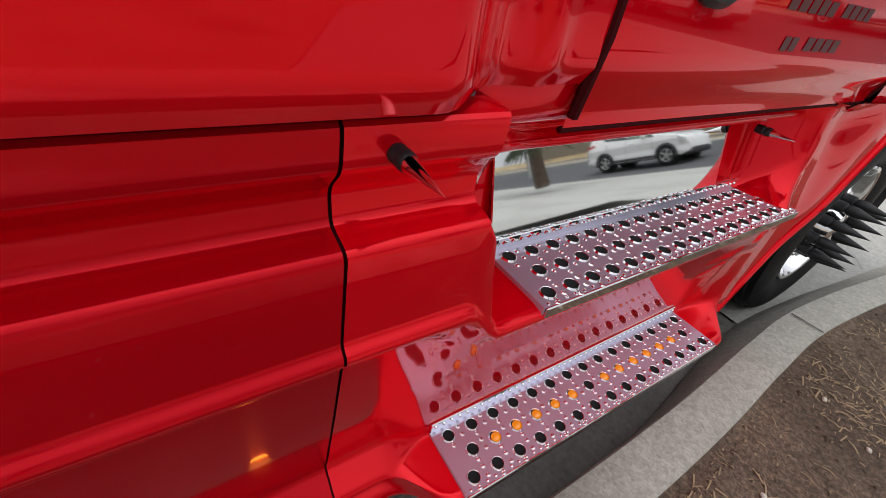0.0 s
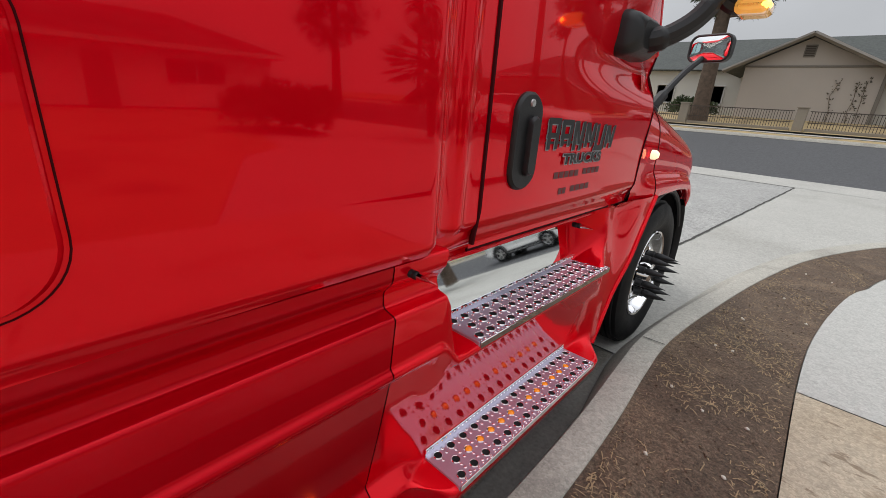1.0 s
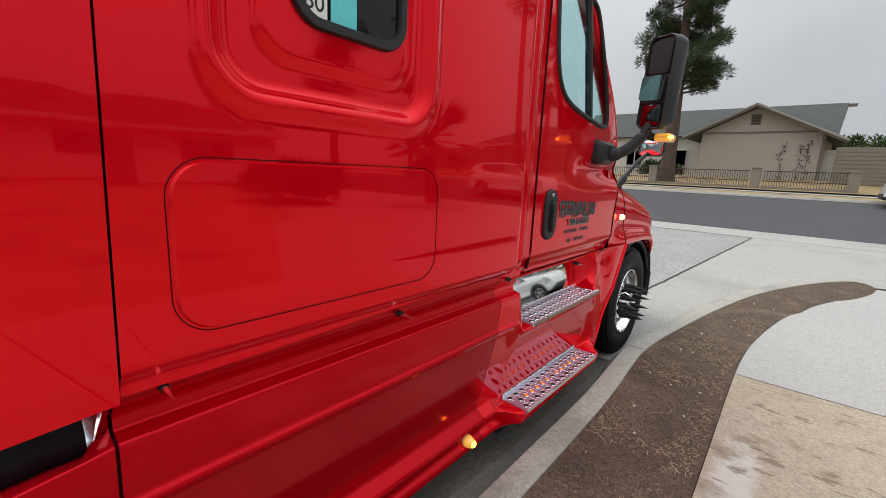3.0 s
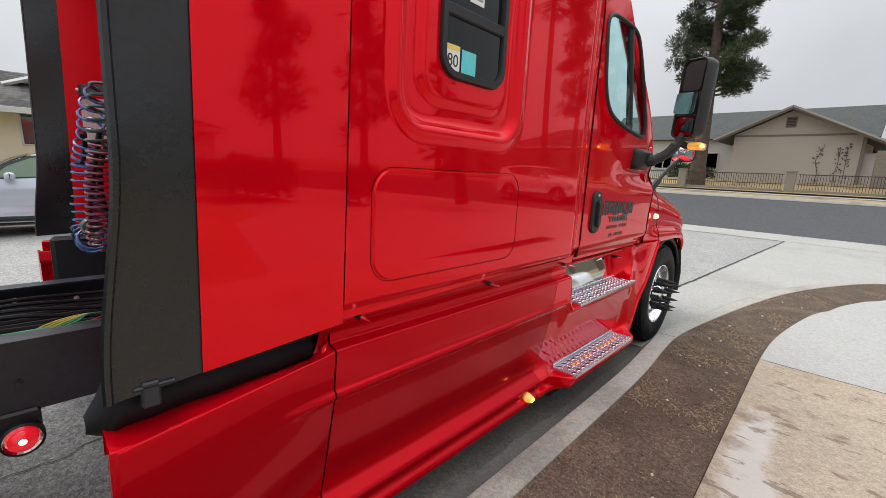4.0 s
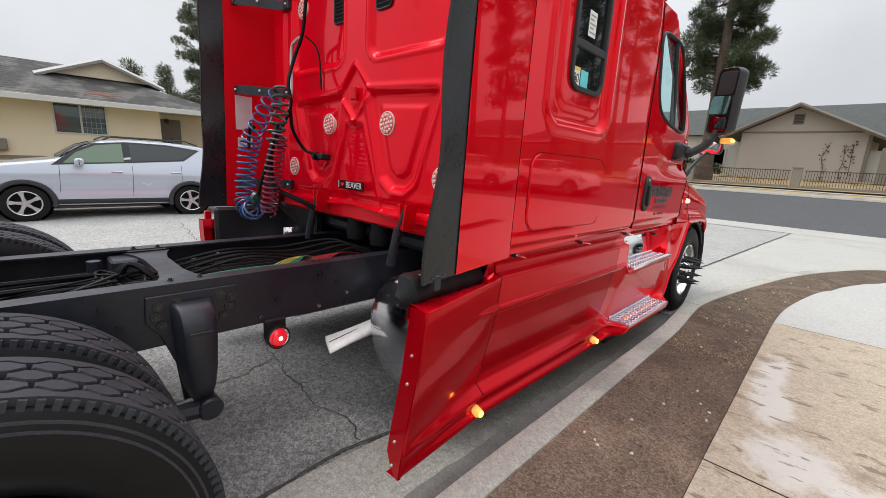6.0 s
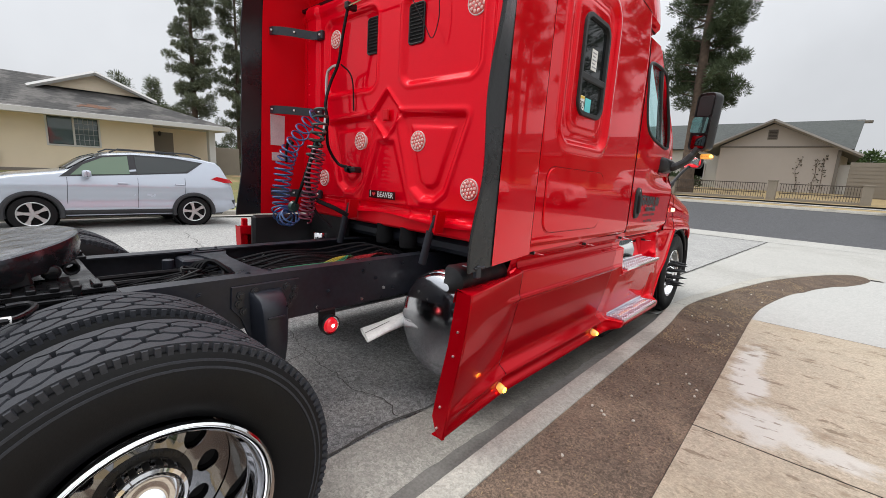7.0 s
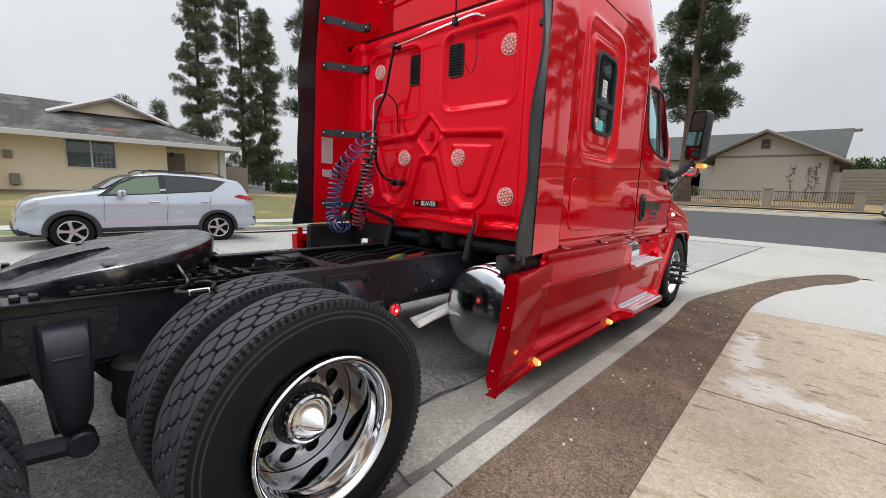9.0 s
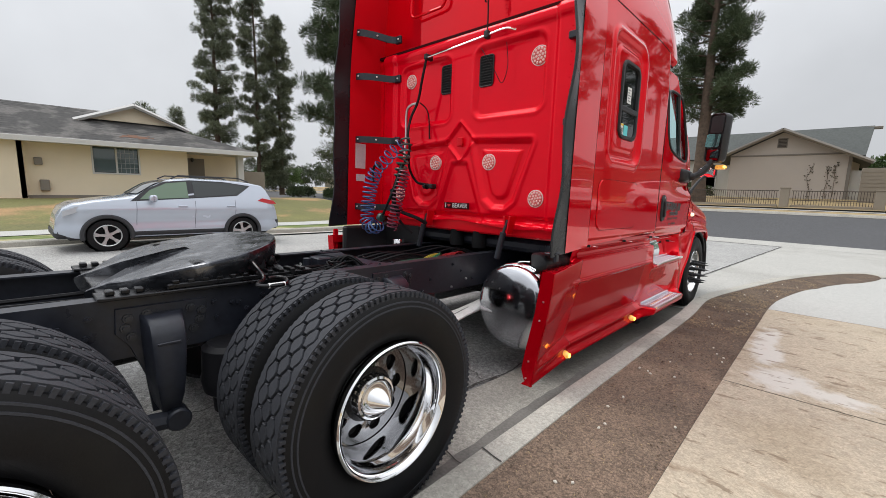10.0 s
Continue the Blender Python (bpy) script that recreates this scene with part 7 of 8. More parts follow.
for s in (1, -1):
    lab = "red metallic side skirt" if s > 0 else ""
    f1 = part("side_skirt", fairing(1.7345, 3.1570, lambda y: PLAIN, 6, s), RED_FAIRING, truck, lab)
    rear = fairing(TAIL_Y, 1.7275, rear_section, 26, s)
    part("rear_skirt", rear, RED_FAIRING, truck, "red rear skirt section that flares out at the tail" if s > 0 else "")
    flange = []
    for z, wide in ((0.214, 0.03), (0.25, 0.062), (0.31, 0.092), (0.45, 0.092), (0.7, 0.09), (0.9, 0.088), (0.972, 0.086)):
        xo = along(-z, [(-q, p) for p, q in TAIL_END[5:19]])
        flange.append([(MID + s * (x - MID), TAIL_Y + dy, z) for x, dy in ((xo + 0.001, 0.012), (xo - 0.003, -0.002), (xo - wide, 0.003), (xo - wide, 0.03))])
    tail = part("tail_flange", loft(flange, False), RED_FAIRING, truck, "red folded tail edge with rivets" if s > 0 else "")
    for x, z in ((1.197, 0.264), (1.209, 0.381), (1.269, 0.662), (1.287, 0.785)):
        part("rivet", lathe([(0.0, -0.008), (0.0045, -0.007), (0.0065, -0.002), (0.0065, 0.004)], "y", 12, (MID + s * (x - MID), TAIL_Y - 0.001, z)), BRUSHED, tail)
    for y in (1.731, 3.159):
        inset = [(x - 0.009, z) for x, z in fillet(PLAIN if y > 2 else rear_section(1.72), 0.012)]
        part("skirt_gap", loft([[(x if s > 0 else 2 * MID - x, yy, z) for x, z in inset] for yy in (y - 0.012, y + 0.012)], False), SEAM, truck)
    # front piece with the two step wells

    def front_section(y):
        k = smooth((y - 3.335) / 0.075)
        k2 = smooth((y - 4.40) / 0.16)
        k3 = smooth((y - 3.265) / 0.115)
        a, b = blend(PLAIN, WELL, k), blend(PLAIN, WELL, k3)
        return blend(a[:9] + b[9:], PANEL, k2)

    front = fairing(3.1608, 4.62, front_section, 84, s)
    part("step_fairing", front, RED, truck, "red fairing with two boarding step wells" if s > 0 else "")
    # panel that closes the wheel arch behind the steer tyre

    def arch_panel(u, v):
        z = 0.31 + v * 0.75
        y1 = 4.60 + 0.40 * v + 0.05 * v * v
        y = 4.615 + u * (y1 - 4.615) if v > 0.03 else 4.60
        k = (z - 0.3) / 0.75
        x1 = 1.203 + 0.02 * u * smooth((v - 0.3) / 0.3)
        x0 = next((p + (q - p) * (a - z) / max(a - b, 1e-6) for (p, a), (q, b) in zip(PANEL, PANEL[1:]) if b <= z <= a), x1) - 0.004
        x = x0 + (x1 - x0) * smooth(u * 1.4)
        return (x if s > 0 else 2 * MID - x, y, z)

    part("arch_panel", surface(18, 26, arch_panel), RED, truck, "red panel behind the steer wheel" if s > 0 else "")
    part("arch_edge", tube([arch_panel(1.0, i / 16) for i in range(17)], 0.012, 8), RED, truck)

# dark inner skirt so that no daylight shows behind the fairings
part("inner_skirt", box(0.93, 0.99, 1.75, 4.6, 0.4, 1.07, 0.01), FRAME, truck)
part("inner_skirt", box(2 * MID - 0.99, 2 * MID - 0.93, 1.75, 4.6, 0.4, 1.07, 0.01), FRAME, truck)
# black box added as the shade under the lower step
part("step_shade", box(1.08, 1.17, 3.36, 4.5, 0.15, 0.29, 0.02), HOLE, truck, "black strip standing in for shade below the lower step")


# perforated bright treads
def tread_plate(y0, y1, x0, x1, z, cols):
    """A plate with three rows of large collared holes and small raised nubs between."""
    rows = 3
    dx, dy = (x1 - x0) / rows, (y1 - y0) / cols
    v, f, nubs, collars = [], [], [], []
    for j in range(rows):
        shift = 0.5 * dy if j % 2 else 0.0
        for i in range(cols):
            a, b_ = y0 + i * dy + shift, y0 + (i + 1) * dy + shift
            if i == cols - 1 and shift:
                a, b_ = y1 - 0.5 * dy, y1
                v0 = len(v)
                v += [(x0 + j * dx, a, z), (x0 + (j + 1) * dx, a, z), (x0 + (j + 1) * dx, b_, z), (x0 + j * dx, b_, z)]
                f.append((v0, v0 + 1, v0 + 2, v0 + 3))
                v0 = len(v)
                v += [(x0 + j * dx, y0, z), (x0 + (j + 1) * dx, y0, z), (x0 + (j + 1) * dx, y0 + shift, z), (x0 + j * dx, y0 + shift, z)]
                f.append((v0, v0 + 1, v0 + 2, v0 + 3))
                continue
            hole, rim = holed_cell(a, b_, x0 + j * dx, x0 + (j + 1) * dx, 0.0135, 16)
            n, b = len(hole), len(v)
            cy, cx = (a + b_) / 2, x0 + (j + 0.5) * dx
            v += [(q, p, z) for p, q in rim]
            v += [(cx + (q - cx) * 1.22, cy + (p - cy) * 1.22, z) for p, q in hole]
            v += [(cx + (q - cx) * 1.06, cy + (p - cy) * 1.06, z + 0.0035) for p, q in hole]
            v += [(q, p, z + 0.003) for p, q in hole]
            v += [(cx + (q - cx) * 0.98, cy + (p - cy) * 0.98, z - 0.004) for p, q in hole]
            for k in range(n):
                m = (k + 1) % n
                f.append((b + k, b + m, b + n + m, b + n + k))
                for c in range(1, 4):
                    collars.append((b + c * n + k, b + c * n + m, b + (c + 1) * n + m, b + (c + 1) * n + k))
            for oy, ox in ((0.5, -0.2), (0.5, 0.2), (0.0, 0.47)):
                nubs.append(lathe([(0.002, 0.0027), (0.0034, 0.0024), (0.0058, 0.0)], "z", 8, (cx + ox * dx, min(max(cy + oy * dy, y0 + 0.008), y1 - 0.008), z)))
    lip = box(x1 - 0.001, x1 + 0.005, y0, y1, z - 0.022, z + 0.001, 0.002)
    back = box(x0 - 0.006, x0, y0, y1, z - 0.002, z + 0.026, 0.002)
    ends = join(box(x0, x1, y0 - 0.004, y0, z - 0.02, z + 0.001, 0.001), box(x0, x1, y1, y1 + 0.004, z - 0.02, z + 0.001, 0.001))
    for k in range(44):
        nubs.append(lathe([(0.0, 0.004), (0.003, 0.003), (0.0045, 0.0)], "x", 6, (x0, y0 + (k + 0.5) * (y1 - y0) / 44, z + 0.014)))
        nubs.append(lathe([(0.0, 0.003), (0.003, 0.002), (0.004, 0.0)], "z", 6, (x1 - 0.006, y0 + (k + 0.5) * (y1 - y0) / 44, z)))
    return join((v, f), ends), join((v, collars), lip, back, *nubs), [(y0 + (i + 1.0) * dy, x0 + 1.5 * dx) for i in range(cols - 1)]


g, bright, _ = tread_plate(3.50, 4.47, 1.09, 1.25, 0.79, 17)
t1 = part("upper_step_tread", g, TREADPLATE, truck, "polished perforated upper step tread", sharp=12)
part("bright_collar", bright, CHROME, t1, "bright rolled rims round the holes", sharp=25)
# black sheet close under the plate, put in as shade in its holes
part("hole_shade", box(1.092, 1.247, 3.502, 4.468, 0.77, 0.7868, 0.001), HOLE, t1)
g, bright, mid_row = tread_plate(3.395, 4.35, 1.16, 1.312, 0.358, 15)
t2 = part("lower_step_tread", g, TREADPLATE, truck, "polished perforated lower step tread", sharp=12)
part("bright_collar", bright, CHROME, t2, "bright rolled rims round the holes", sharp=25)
part("hole_shade", box(1.162, 1.309, 3.397, 4.348, 0.335, 0.3548, 0.001), HOLE, t2)
for i, (y, x) in enumerate(mid_row):
    if 0 < i < 13 and i != 6:
        part("amber_light", lathe([(0.0, 0.362), (0.005, 0.3612), (0.0095, 0.359), (0.0118, 0.3555)], "z", 12, (x, y + 0.003, 0.0)), AMBER_DOT, t2)
kick = part("kick_plate", moved(box(0, 0.005, 3.50, 4.30, 0.0, 0.195, 0.002), pose(1.084, 0, 0.812, 0, -16, 0)), MIRROR, truck, "mirror-polished kick plate behind the upper step")
part("kick_line", box(1.084, 1.089, 3.50, 4.42, 0.812, 0.816, 0.001), INK, kick)
part("kick_strip", box(1.073, 1.083, 3.50, 4.42, 0.79, 0.812, 0.002), CHROME, kick)


# bullet spikes along the groove: dark base, bright point
def spike(x, y, z, length, r, name, m, parent, tilt=0.0):
    at = pose(x, y, z, 0, tilt, 0)
    base = part(name, lathe([(r * 0.9, length * 0.32), (r * 1.08, length * 0.29), (r * 1.12, length * 0.18), (r * 0.8, length * 0.15), (r * 1.1, length * 0.1), (r * 1.05, -0.01)], "x", 14), PLASTIC, parent, "bright bullet spike on a dark base", at)
    part("point", lathe([(0.0, length), (r * 0.22, length * 0.86), (r * 0.6, length * 0.58), (r * 0.92, length * 0.33), (r * 0.7, length * 0.3)], "x", 14), m, base)


for y in (1.82, 2.515, 3.21):
    spike(1.235, y, 1.084, 0.088, 0.0092, "chrome_spike", CHROME, truck)
spike(1.08, 4.40, 0.965, 0.09, 0.011, "chrome_spike", CHROME, truck)


# amber marker lamps under the skirt, with chrome heads
def marker(y, z, x=1.25):
    base = part("marker_lamp", lathe([(0.0, 0.066), (0.014, 0.062), (0.025, 0.046), (0.031, 0.022), (0.031, 0.0)], "x", 20, (x, y, z)), AMBER, truck, "lit amber marker lamp")
    part("lamp_head", lathe([(0.031, 0.004), (0.035, 0.008), (0.036, -0.01), (0.028, -0.04)], "x", 20, (x, y, z)), CHROME, base)
    part("bulb", lathe([(0.0, 0.0668), (0.008, 0.0658), (0.0145, 0.0625), (0.0175, 0.0585)], "x", 16, (x + 0.001, y, z)), AMBER_HOT, base)
    part("lens_ring", lathe([(0.0312, 0.022), (0.0325, 0.018), (0.0318, 0.011)], "x", 20, (x, y, z)), WARM_LENS, base)


marker(1.70, 0.274, 1.163)
marker(3.055, 0.287, 1.163)

# black rubber roll between extender and skirt
def cover(u, v):
    y = 1.125 + 0.57 * u
    k = 0.3 + 0.7 * smooth(u / 0.08)
    a = radians(-95 + 210 * v)
    mid_x, mid_z = 1.215 - 0.12 * u, 1.022 - 0.052 * u
    return (mid_x + 0.078 * k * math.cos(a) + 0.004 * math.sin(y * 37), y, mid_z + 0.062 * k * math.sin(a) - 0.04 * (1 - smooth(u / 0.12)))


part("skirt_cover", surface(26, 18, cover), RUBBER, truck, "black rubber roll above the rear skirt")
part("cover_clip", join(box(1.295, 1.318, 1.215, 1.25, 1.03, 1.09, 0.004), box(1.24, 1.318, 1.20, 1.28, 1.075, 1.083, 0.003)), FRAME, truck, "bent clip under the rubber strip")
# black strip put in as the shade of the gap below the sleeper
part("gap_shade", box(1.14, 1.2, 1.75, 3.26, 1.06, 1.125, 0.004), HOLE, truck)

# ---- wheels ----
R = 0.508


def tyre_profile(width):
    w = width / 2
    return [(0.292, w - 0.035), (0.31, w - 0.02), (0.36, w + 0.004), (0.42, w + 0.008), (0.462, w - 0.002), (0.486, w - 0.016), (R - 0.02, w - 0.026),
            (R - 0.02, 0.0), (R - 0.02, -w + 0.026), (0.486, -w + 0.016), (0.462, -w + 0.002), (0.42, -w - 0.008), (0.36, -w - 0.004), (0.31, -w + 0.02), (0.292, -w + 0.035)]


def tread_blocks(width, count=38, rows=3):
    """Honeycomb lugs round the crown and notched shoulder ribs."""
    v, f = [], []

    def lug(outline, r0, r1, top=0.93):
        b, n = len(v), len(outline)
        for r, k in ((r0, 1.0), (r1 - 0.003, 1.0), (r1, top)):
            cx = sum(p[0] for p in outline) / n
            ct = sum(p[1] for p in outline) / n
            for x, t in outline:
                a = (ct + (t - ct) * k) / R
                v.append((cx + (x - cx) * k, r * math.cos(a), r * math.sin(a)))
        for j in range(2):
            for i in range(n):
                m = (i + 1) % n
                f.append((b + j * n + i, b + j * n + m, b + (j + 1) * n + m, b + (j + 1) * n + i))
        f.append(tuple(b + 2 * n + i for i in range(n)))

    pitch = math.tau * R / count
    inner = width * 0.57
    rw = inner / rows
    for j in range(rows):
        x = -inner / 2 + (j + 0.5) * rw
        for i in range(count):
            t = (i + 0.5 * (j % 2)) * pitch
            wide, slim, h, a, c = rw * 0.515, rw * 0.215, pitch * 0.44, pitch * 0.10, pitch * 0.375
            lug([(x - slim, t - h), (x + slim, t - h), (x + slim, t - c), (x + wide, t - a), (x + wide, t + a), (x + slim, t + c), (x + slim, t + h), (x - slim, t + h), (x - slim, t + c), (x - wide, t + a), (x - wide, t - a), (x - slim, t - c)], R - 0.022, R, 0.95)
    # shoulder ribs with a zigzag inner edge, and teeth outside them
    for s in (-1, 1):
        far = s * (width / 2 - 0.024)
        near = [s * (inner / 2 + 0.05 * rw + 0.008), s * (inner / 2 - 0.24 * rw + 0.008)]
        for i in range(count):
            for t0, t1, p, q in ((-0.11, 0.11, 0, 0), (0.11, 0.39, 0, 1), (0.39, 0.61, 1, 1), (0.61, 0.89, 1, 0)):
                t0, t1 = (i + t0) * pitch, (i + t1) * pitch
                lug([(near[p], t0), (far, t0), (far, t1), (near[q], t1)][::s], R - 0.022, R - 0.001, 1.0)
        for i in range(count * 3):
            t, g = i * pitch / 3, pitch / 3
            lug([(far, t - g * 0.3), (s * (width / 2 - 0.013), t - g * 0.24), (s * (width / 2 - 0.013), t + g * 0.24), (far, t + g * 0.3)][::s], R - 0.034, R - 0.005)
    return v, f


DRIVE_TYRE = as_mesh("tyre", lathe(tyre_profile(0.27), "x", 72), TYRE)
DRIVE_TREAD = as_mesh("tread", tread_blocks(0.27), TREAD, 30)
RIBS = as_mesh("sidewall_rings", lathe([p for r, x in ((0.444, 0.1365), (0.463, 0.131)) for p in ((r - 0.0045, x - 0.004), (r - 0.003, x + 0.003), (r + 0.003, x + 0.002), (r + 0.0045, x - 0.005))], "x", 72), TREAD)


def disc_with_holes(x_of, r0, r1, rc, hole, count=10, n=14):
    """A dished wheel disc with round hand holes; x_of gives the dish."""
    v, f = [], []
    for c in range(count):
        mid = math.tau * c / count
        half = math.pi / count * rc
        hl, rim = holed_cell(-half, half, r0 - rc, r1 - rc, hole, n)
        b, m = len(v), len(hl)

        def put(t, r, dx):
            a = mid + t / rc
            v.append((x_of(r + rc) + dx, (r + rc) * math.cos(a), (r + rc) * math.sin(a)))

        for t, r in rim:
            put(t, r, 0.0)
        for t, r in hl:
            put(t * 1.12, r * 1.12 if abs(r) < 1 else r, 0.0)
        for t, r in hl:
            put(t, r, -0.006)
        for t, r in hl:
            put(t, r, -0.03)
        for a in range(3):
            for i in range(m):
                j = (i + 1) % m
                f.append((b + a * m + i, b + a * m + j, b + (a + 1) * m + j, b + (a + 1) * m + i))
    # one sheet: neighbours share their border points
    first, index, keep = {}, [], []
    for p in v:
        key = tuple(round(c, 5) for c in p)
        if key not in first:
            first[key] = len(keep)
            keep.append(p)
        index.append(first[key])
    faces = [tuple(dict.fromkeys(index[i] for i in q)) for q in f]
    return keep, [q for q in faces if len(q) > 2]


OUTER_RIM = as_mesh("rim", join(
    lathe([(0.277, 0.140), (0.285, 0.152), (0.291, 0.155), (0.2965, 0.149), (0.295, 0.128)], "x", 72),
    lathe([(0.279, 0.150), (0.271, 0.142), (0.267, 0.12), (0.264, 0.075), (0.254, 0.064), (0.2515, 0.045), (0.250, 0.0), (0.2495, -0.05), (0.248, -0.08)], "x", 72)), CHROME, 40)
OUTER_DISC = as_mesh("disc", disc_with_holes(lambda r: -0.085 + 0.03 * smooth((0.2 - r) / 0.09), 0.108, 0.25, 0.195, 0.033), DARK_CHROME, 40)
NUT_RING = as_mesh("nut_ring", lathe([(0.128, -0.08), (0.127, -0.058), (0.112, -0.052), (0.100, -0.05)], "x", 40), GREASY, 30)
NUT = as_mesh("collar_slot", box(-0.04, -0.004, -0.009, 0.009, -0.004, 0.004, 0.002), HOLE, 30)
HUB = as_mesh("hub_cover", lathe([(0.104, -0.09), (0.102, -0.008), (0.098, 0.0), (0.088, 0.004), (0.085, 0.012), (0.081, 0.018), (0.056, 0.046), (0.027, 0.076), (0.005, 0.096), (0.0, 0.0975)], "x", 40), CHROME, 30)
BACKING = as_mesh("drum", lathe([(0.0, -0.115), (0.25, -0.115), (0.262, -0.13)], "x", 40), HOLE)


def dual_wheel(y, side):
    """A pair of drive tyres on one hub; the outer one carries the bright rim."""
    turn_z = 0 if side > 0 else 180
    xo, xi = (1.13, 0.775) if side > 0 else (-1.13, -0.775)
    m = pose(xo, y, WHEEL_Z, 11 * y, 0, turn_z)
    w = part("outer_drive_wheel", DRIVE_TYRE, TYRE, truck, "worn black drive tyre on a polished rim", m)
    for nm, me, lab in (("tread", DRIVE_TREAD, "honeycomb tyre tread"), ("sidewall_ring", RIBS, ""), ("rim", OUTER_RIM, "deep polished chrome rim"), ("disc", OUTER_DISC, "dished disc with round hand holes"), ("nut_ring", NUT_RING, "dark ring at the foot of the hub cover"), ("hub_cover", HUB, "chrome cone hub cover"), ("drum", BACKING, "")):
        part(nm, me, None, w, lab)
    for i in range(20):
        part("collar_slot", NUT, None, w, "", pose(0, 0, 0, 18 * i, 0, 0) @ pose(0, 0, 0.1015))
    m = pose(xi, y, WHEEL_Z, 11 * y + 4, 0, turn_z)
    w2 = part("inner_drive_wheel", DRIVE_TYRE, TYRE, truck, "black inner drive tyre", m)
    part("tread", DRIVE_TREAD, None, w2)
    part("drum", as_mesh("disc", lathe([(0.0, 0.0), (0.29, 0.0), (0.3, 0.09)], "x", 32), HOLE), None, w2)


for y in (0.0, -1.29):
    for s in (1, -1):
        dual_wheel(y, s)

# steer wheels: ribbed tyre, convex polished rim, long black spikes on the nuts
STEER_TYRE = as_mesh("tyre", join(lathe(tyre_profile(0.28), "x", 72), *[lathe([(R - 0.016, x - 0.017), (R - 0.001, x - 0.014), (R - 0.001, x + 0.014), (R - 0.016, x + 0.017)], "x", 72) for x in (-0.084, -0.042, 0.0, 0.042, 0.084)]), TYRE)
STEER_RIM = as_mesh("rim", join(
    lathe([(0.285, 0.118), (0.293, 0.128), (0.300, 0.130), (0.305, 0.124), (0.303, 0.112)], "x", 64),
    lathe([(0.287, 0.126), (0.278, 0.11), (0.272, 0.075), (0.262, 0.06)], "x", 64),
    disc_with_holes(lambda r: 0.06 + 0.05 * smooth((0.265 - r) / 0.12), 0.10, 0.264, 0.21, 0.027),
    lathe([(0.175, 0.11), (0.1, 0.112), (0.095, 0.13), (0.085, 0.155), (0.06, 0.165), (0.0, 0.168)], "x", 40)), CHROME, 40)
SPIKE = as_mesh("spike", lathe([(0.0, 0.188), (0.006, 0.158), (0.015, 0.115), (0.0215, 0.085), (0.023, 0.078), (0.0225, 0.05), (0.019, 0.046), (0.019, 0.04), (0.025, 0.034), (0.025, 0.0)], "x", 14), PLASTIC, 30)
for s in (1, -1):
    x = MID + s * 0.98
    w = part("steer_wheel", STEER_TYRE, TYRE, truck, "ribbed steer tyre on a polished rim with black spikes", pose(x, WHEEL_Y, STEER_Z, 10, 0, 0 if s > 0 else 180) @ Matrix.Scale(0.965, 4))
    part("rim", STEER_RIM, None, w, "polished chrome rim")
    part("drum", as_mesh("drum", lathe([(0.0, 0.03), (0.26, 0.03), (0.268, 0.0)], "x", 32), HOLE), None, w)
    for i in range(10):
        a = math.tau * i / 10
        part("spike_nut_cover", SPIKE, None, w, "long black spike", pose(0.108, 0.138 * math.cos(a), 0.138 * math.sin(a)))

# ---- chassis behind the cab ----
def rail(x, inward):
    """A C-shaped frame rail, open towards the middle."""
    t = 0.009
    prof = [(0, 0.688), (0, 0.945), (inward * 0.085, 0.945), (inward * 0.085, 0.945 - t), (inward * t, 0.945 - t - 0.006), (inward * t, 0.688 + t), (inward * 0.085, 0.688 + t), (inward * 0.085, 0.688)]
    return loft([[(x + a, y, z) for a, z in prof] for y in (-2.35, 4.5)], True, True)


part("frame_rail", rail(0.43, -1), FRAME, truck, "long black steel frame rail")
part("frame_rail", rail(-0.43, 1), FRAME, truck)


def bolt(x, y, z, parent, r=0.013, axis="x", sign=1, m=None):
    g = join(lathe([(0.0, sign * 0.016), (r * 0.55, sign * 0.016), (r * 0.62, sign * 0.008), (r, sign * 0.008), (r * 1.1, 0.0)], axis, 8, (x, y, z)))
    return part("bolt", g, m or FRAME, parent)


def crossmember(y):
    half = [(-0.42, 0.11), (-0.34, 0.105), (-0.25, 0.07), (-0.14, 0.052), (0.14, 0.052), (0.25, 0.07), (0.34, 0.105), (0.42, 0.11)]
    waist = prism([(x, y + w) for x, w in half] + [(x, y - w) for x, w in reversed(half)], "z", 0.905, 0.93, 0.004)
    c = part("crossmember", join(waist, box(-0.42, 0.42, y - 0.05, y - 0.04, 0.74, 0.91, 0.004), box(-0.42, 0.42, y + 0.04, y + 0.05, 0.74, 0.91, 0.004),
             box(-0.42, -0.33, y - 0.09, y + 0.09, 0.93, 0.94, 0.004), box(0.33, 0.42, y - 0.09, y + 0.09, 0.93, 0.94, 0.004)), FRAME, truck, "black pressed crossmember")
    for x in (-0.37, 0.37):
        for d in (-0.055, 0.055):
            bolt(x, y + d, 0.94, c, 0.012, "z")


for y in (0.655, -0.64, -1.95):
    crossmember(y)


BOLT = mat("worn_bolt_steel", (0.05, 0.052, 0.058), 0.35, 0.5, vary=0.3)


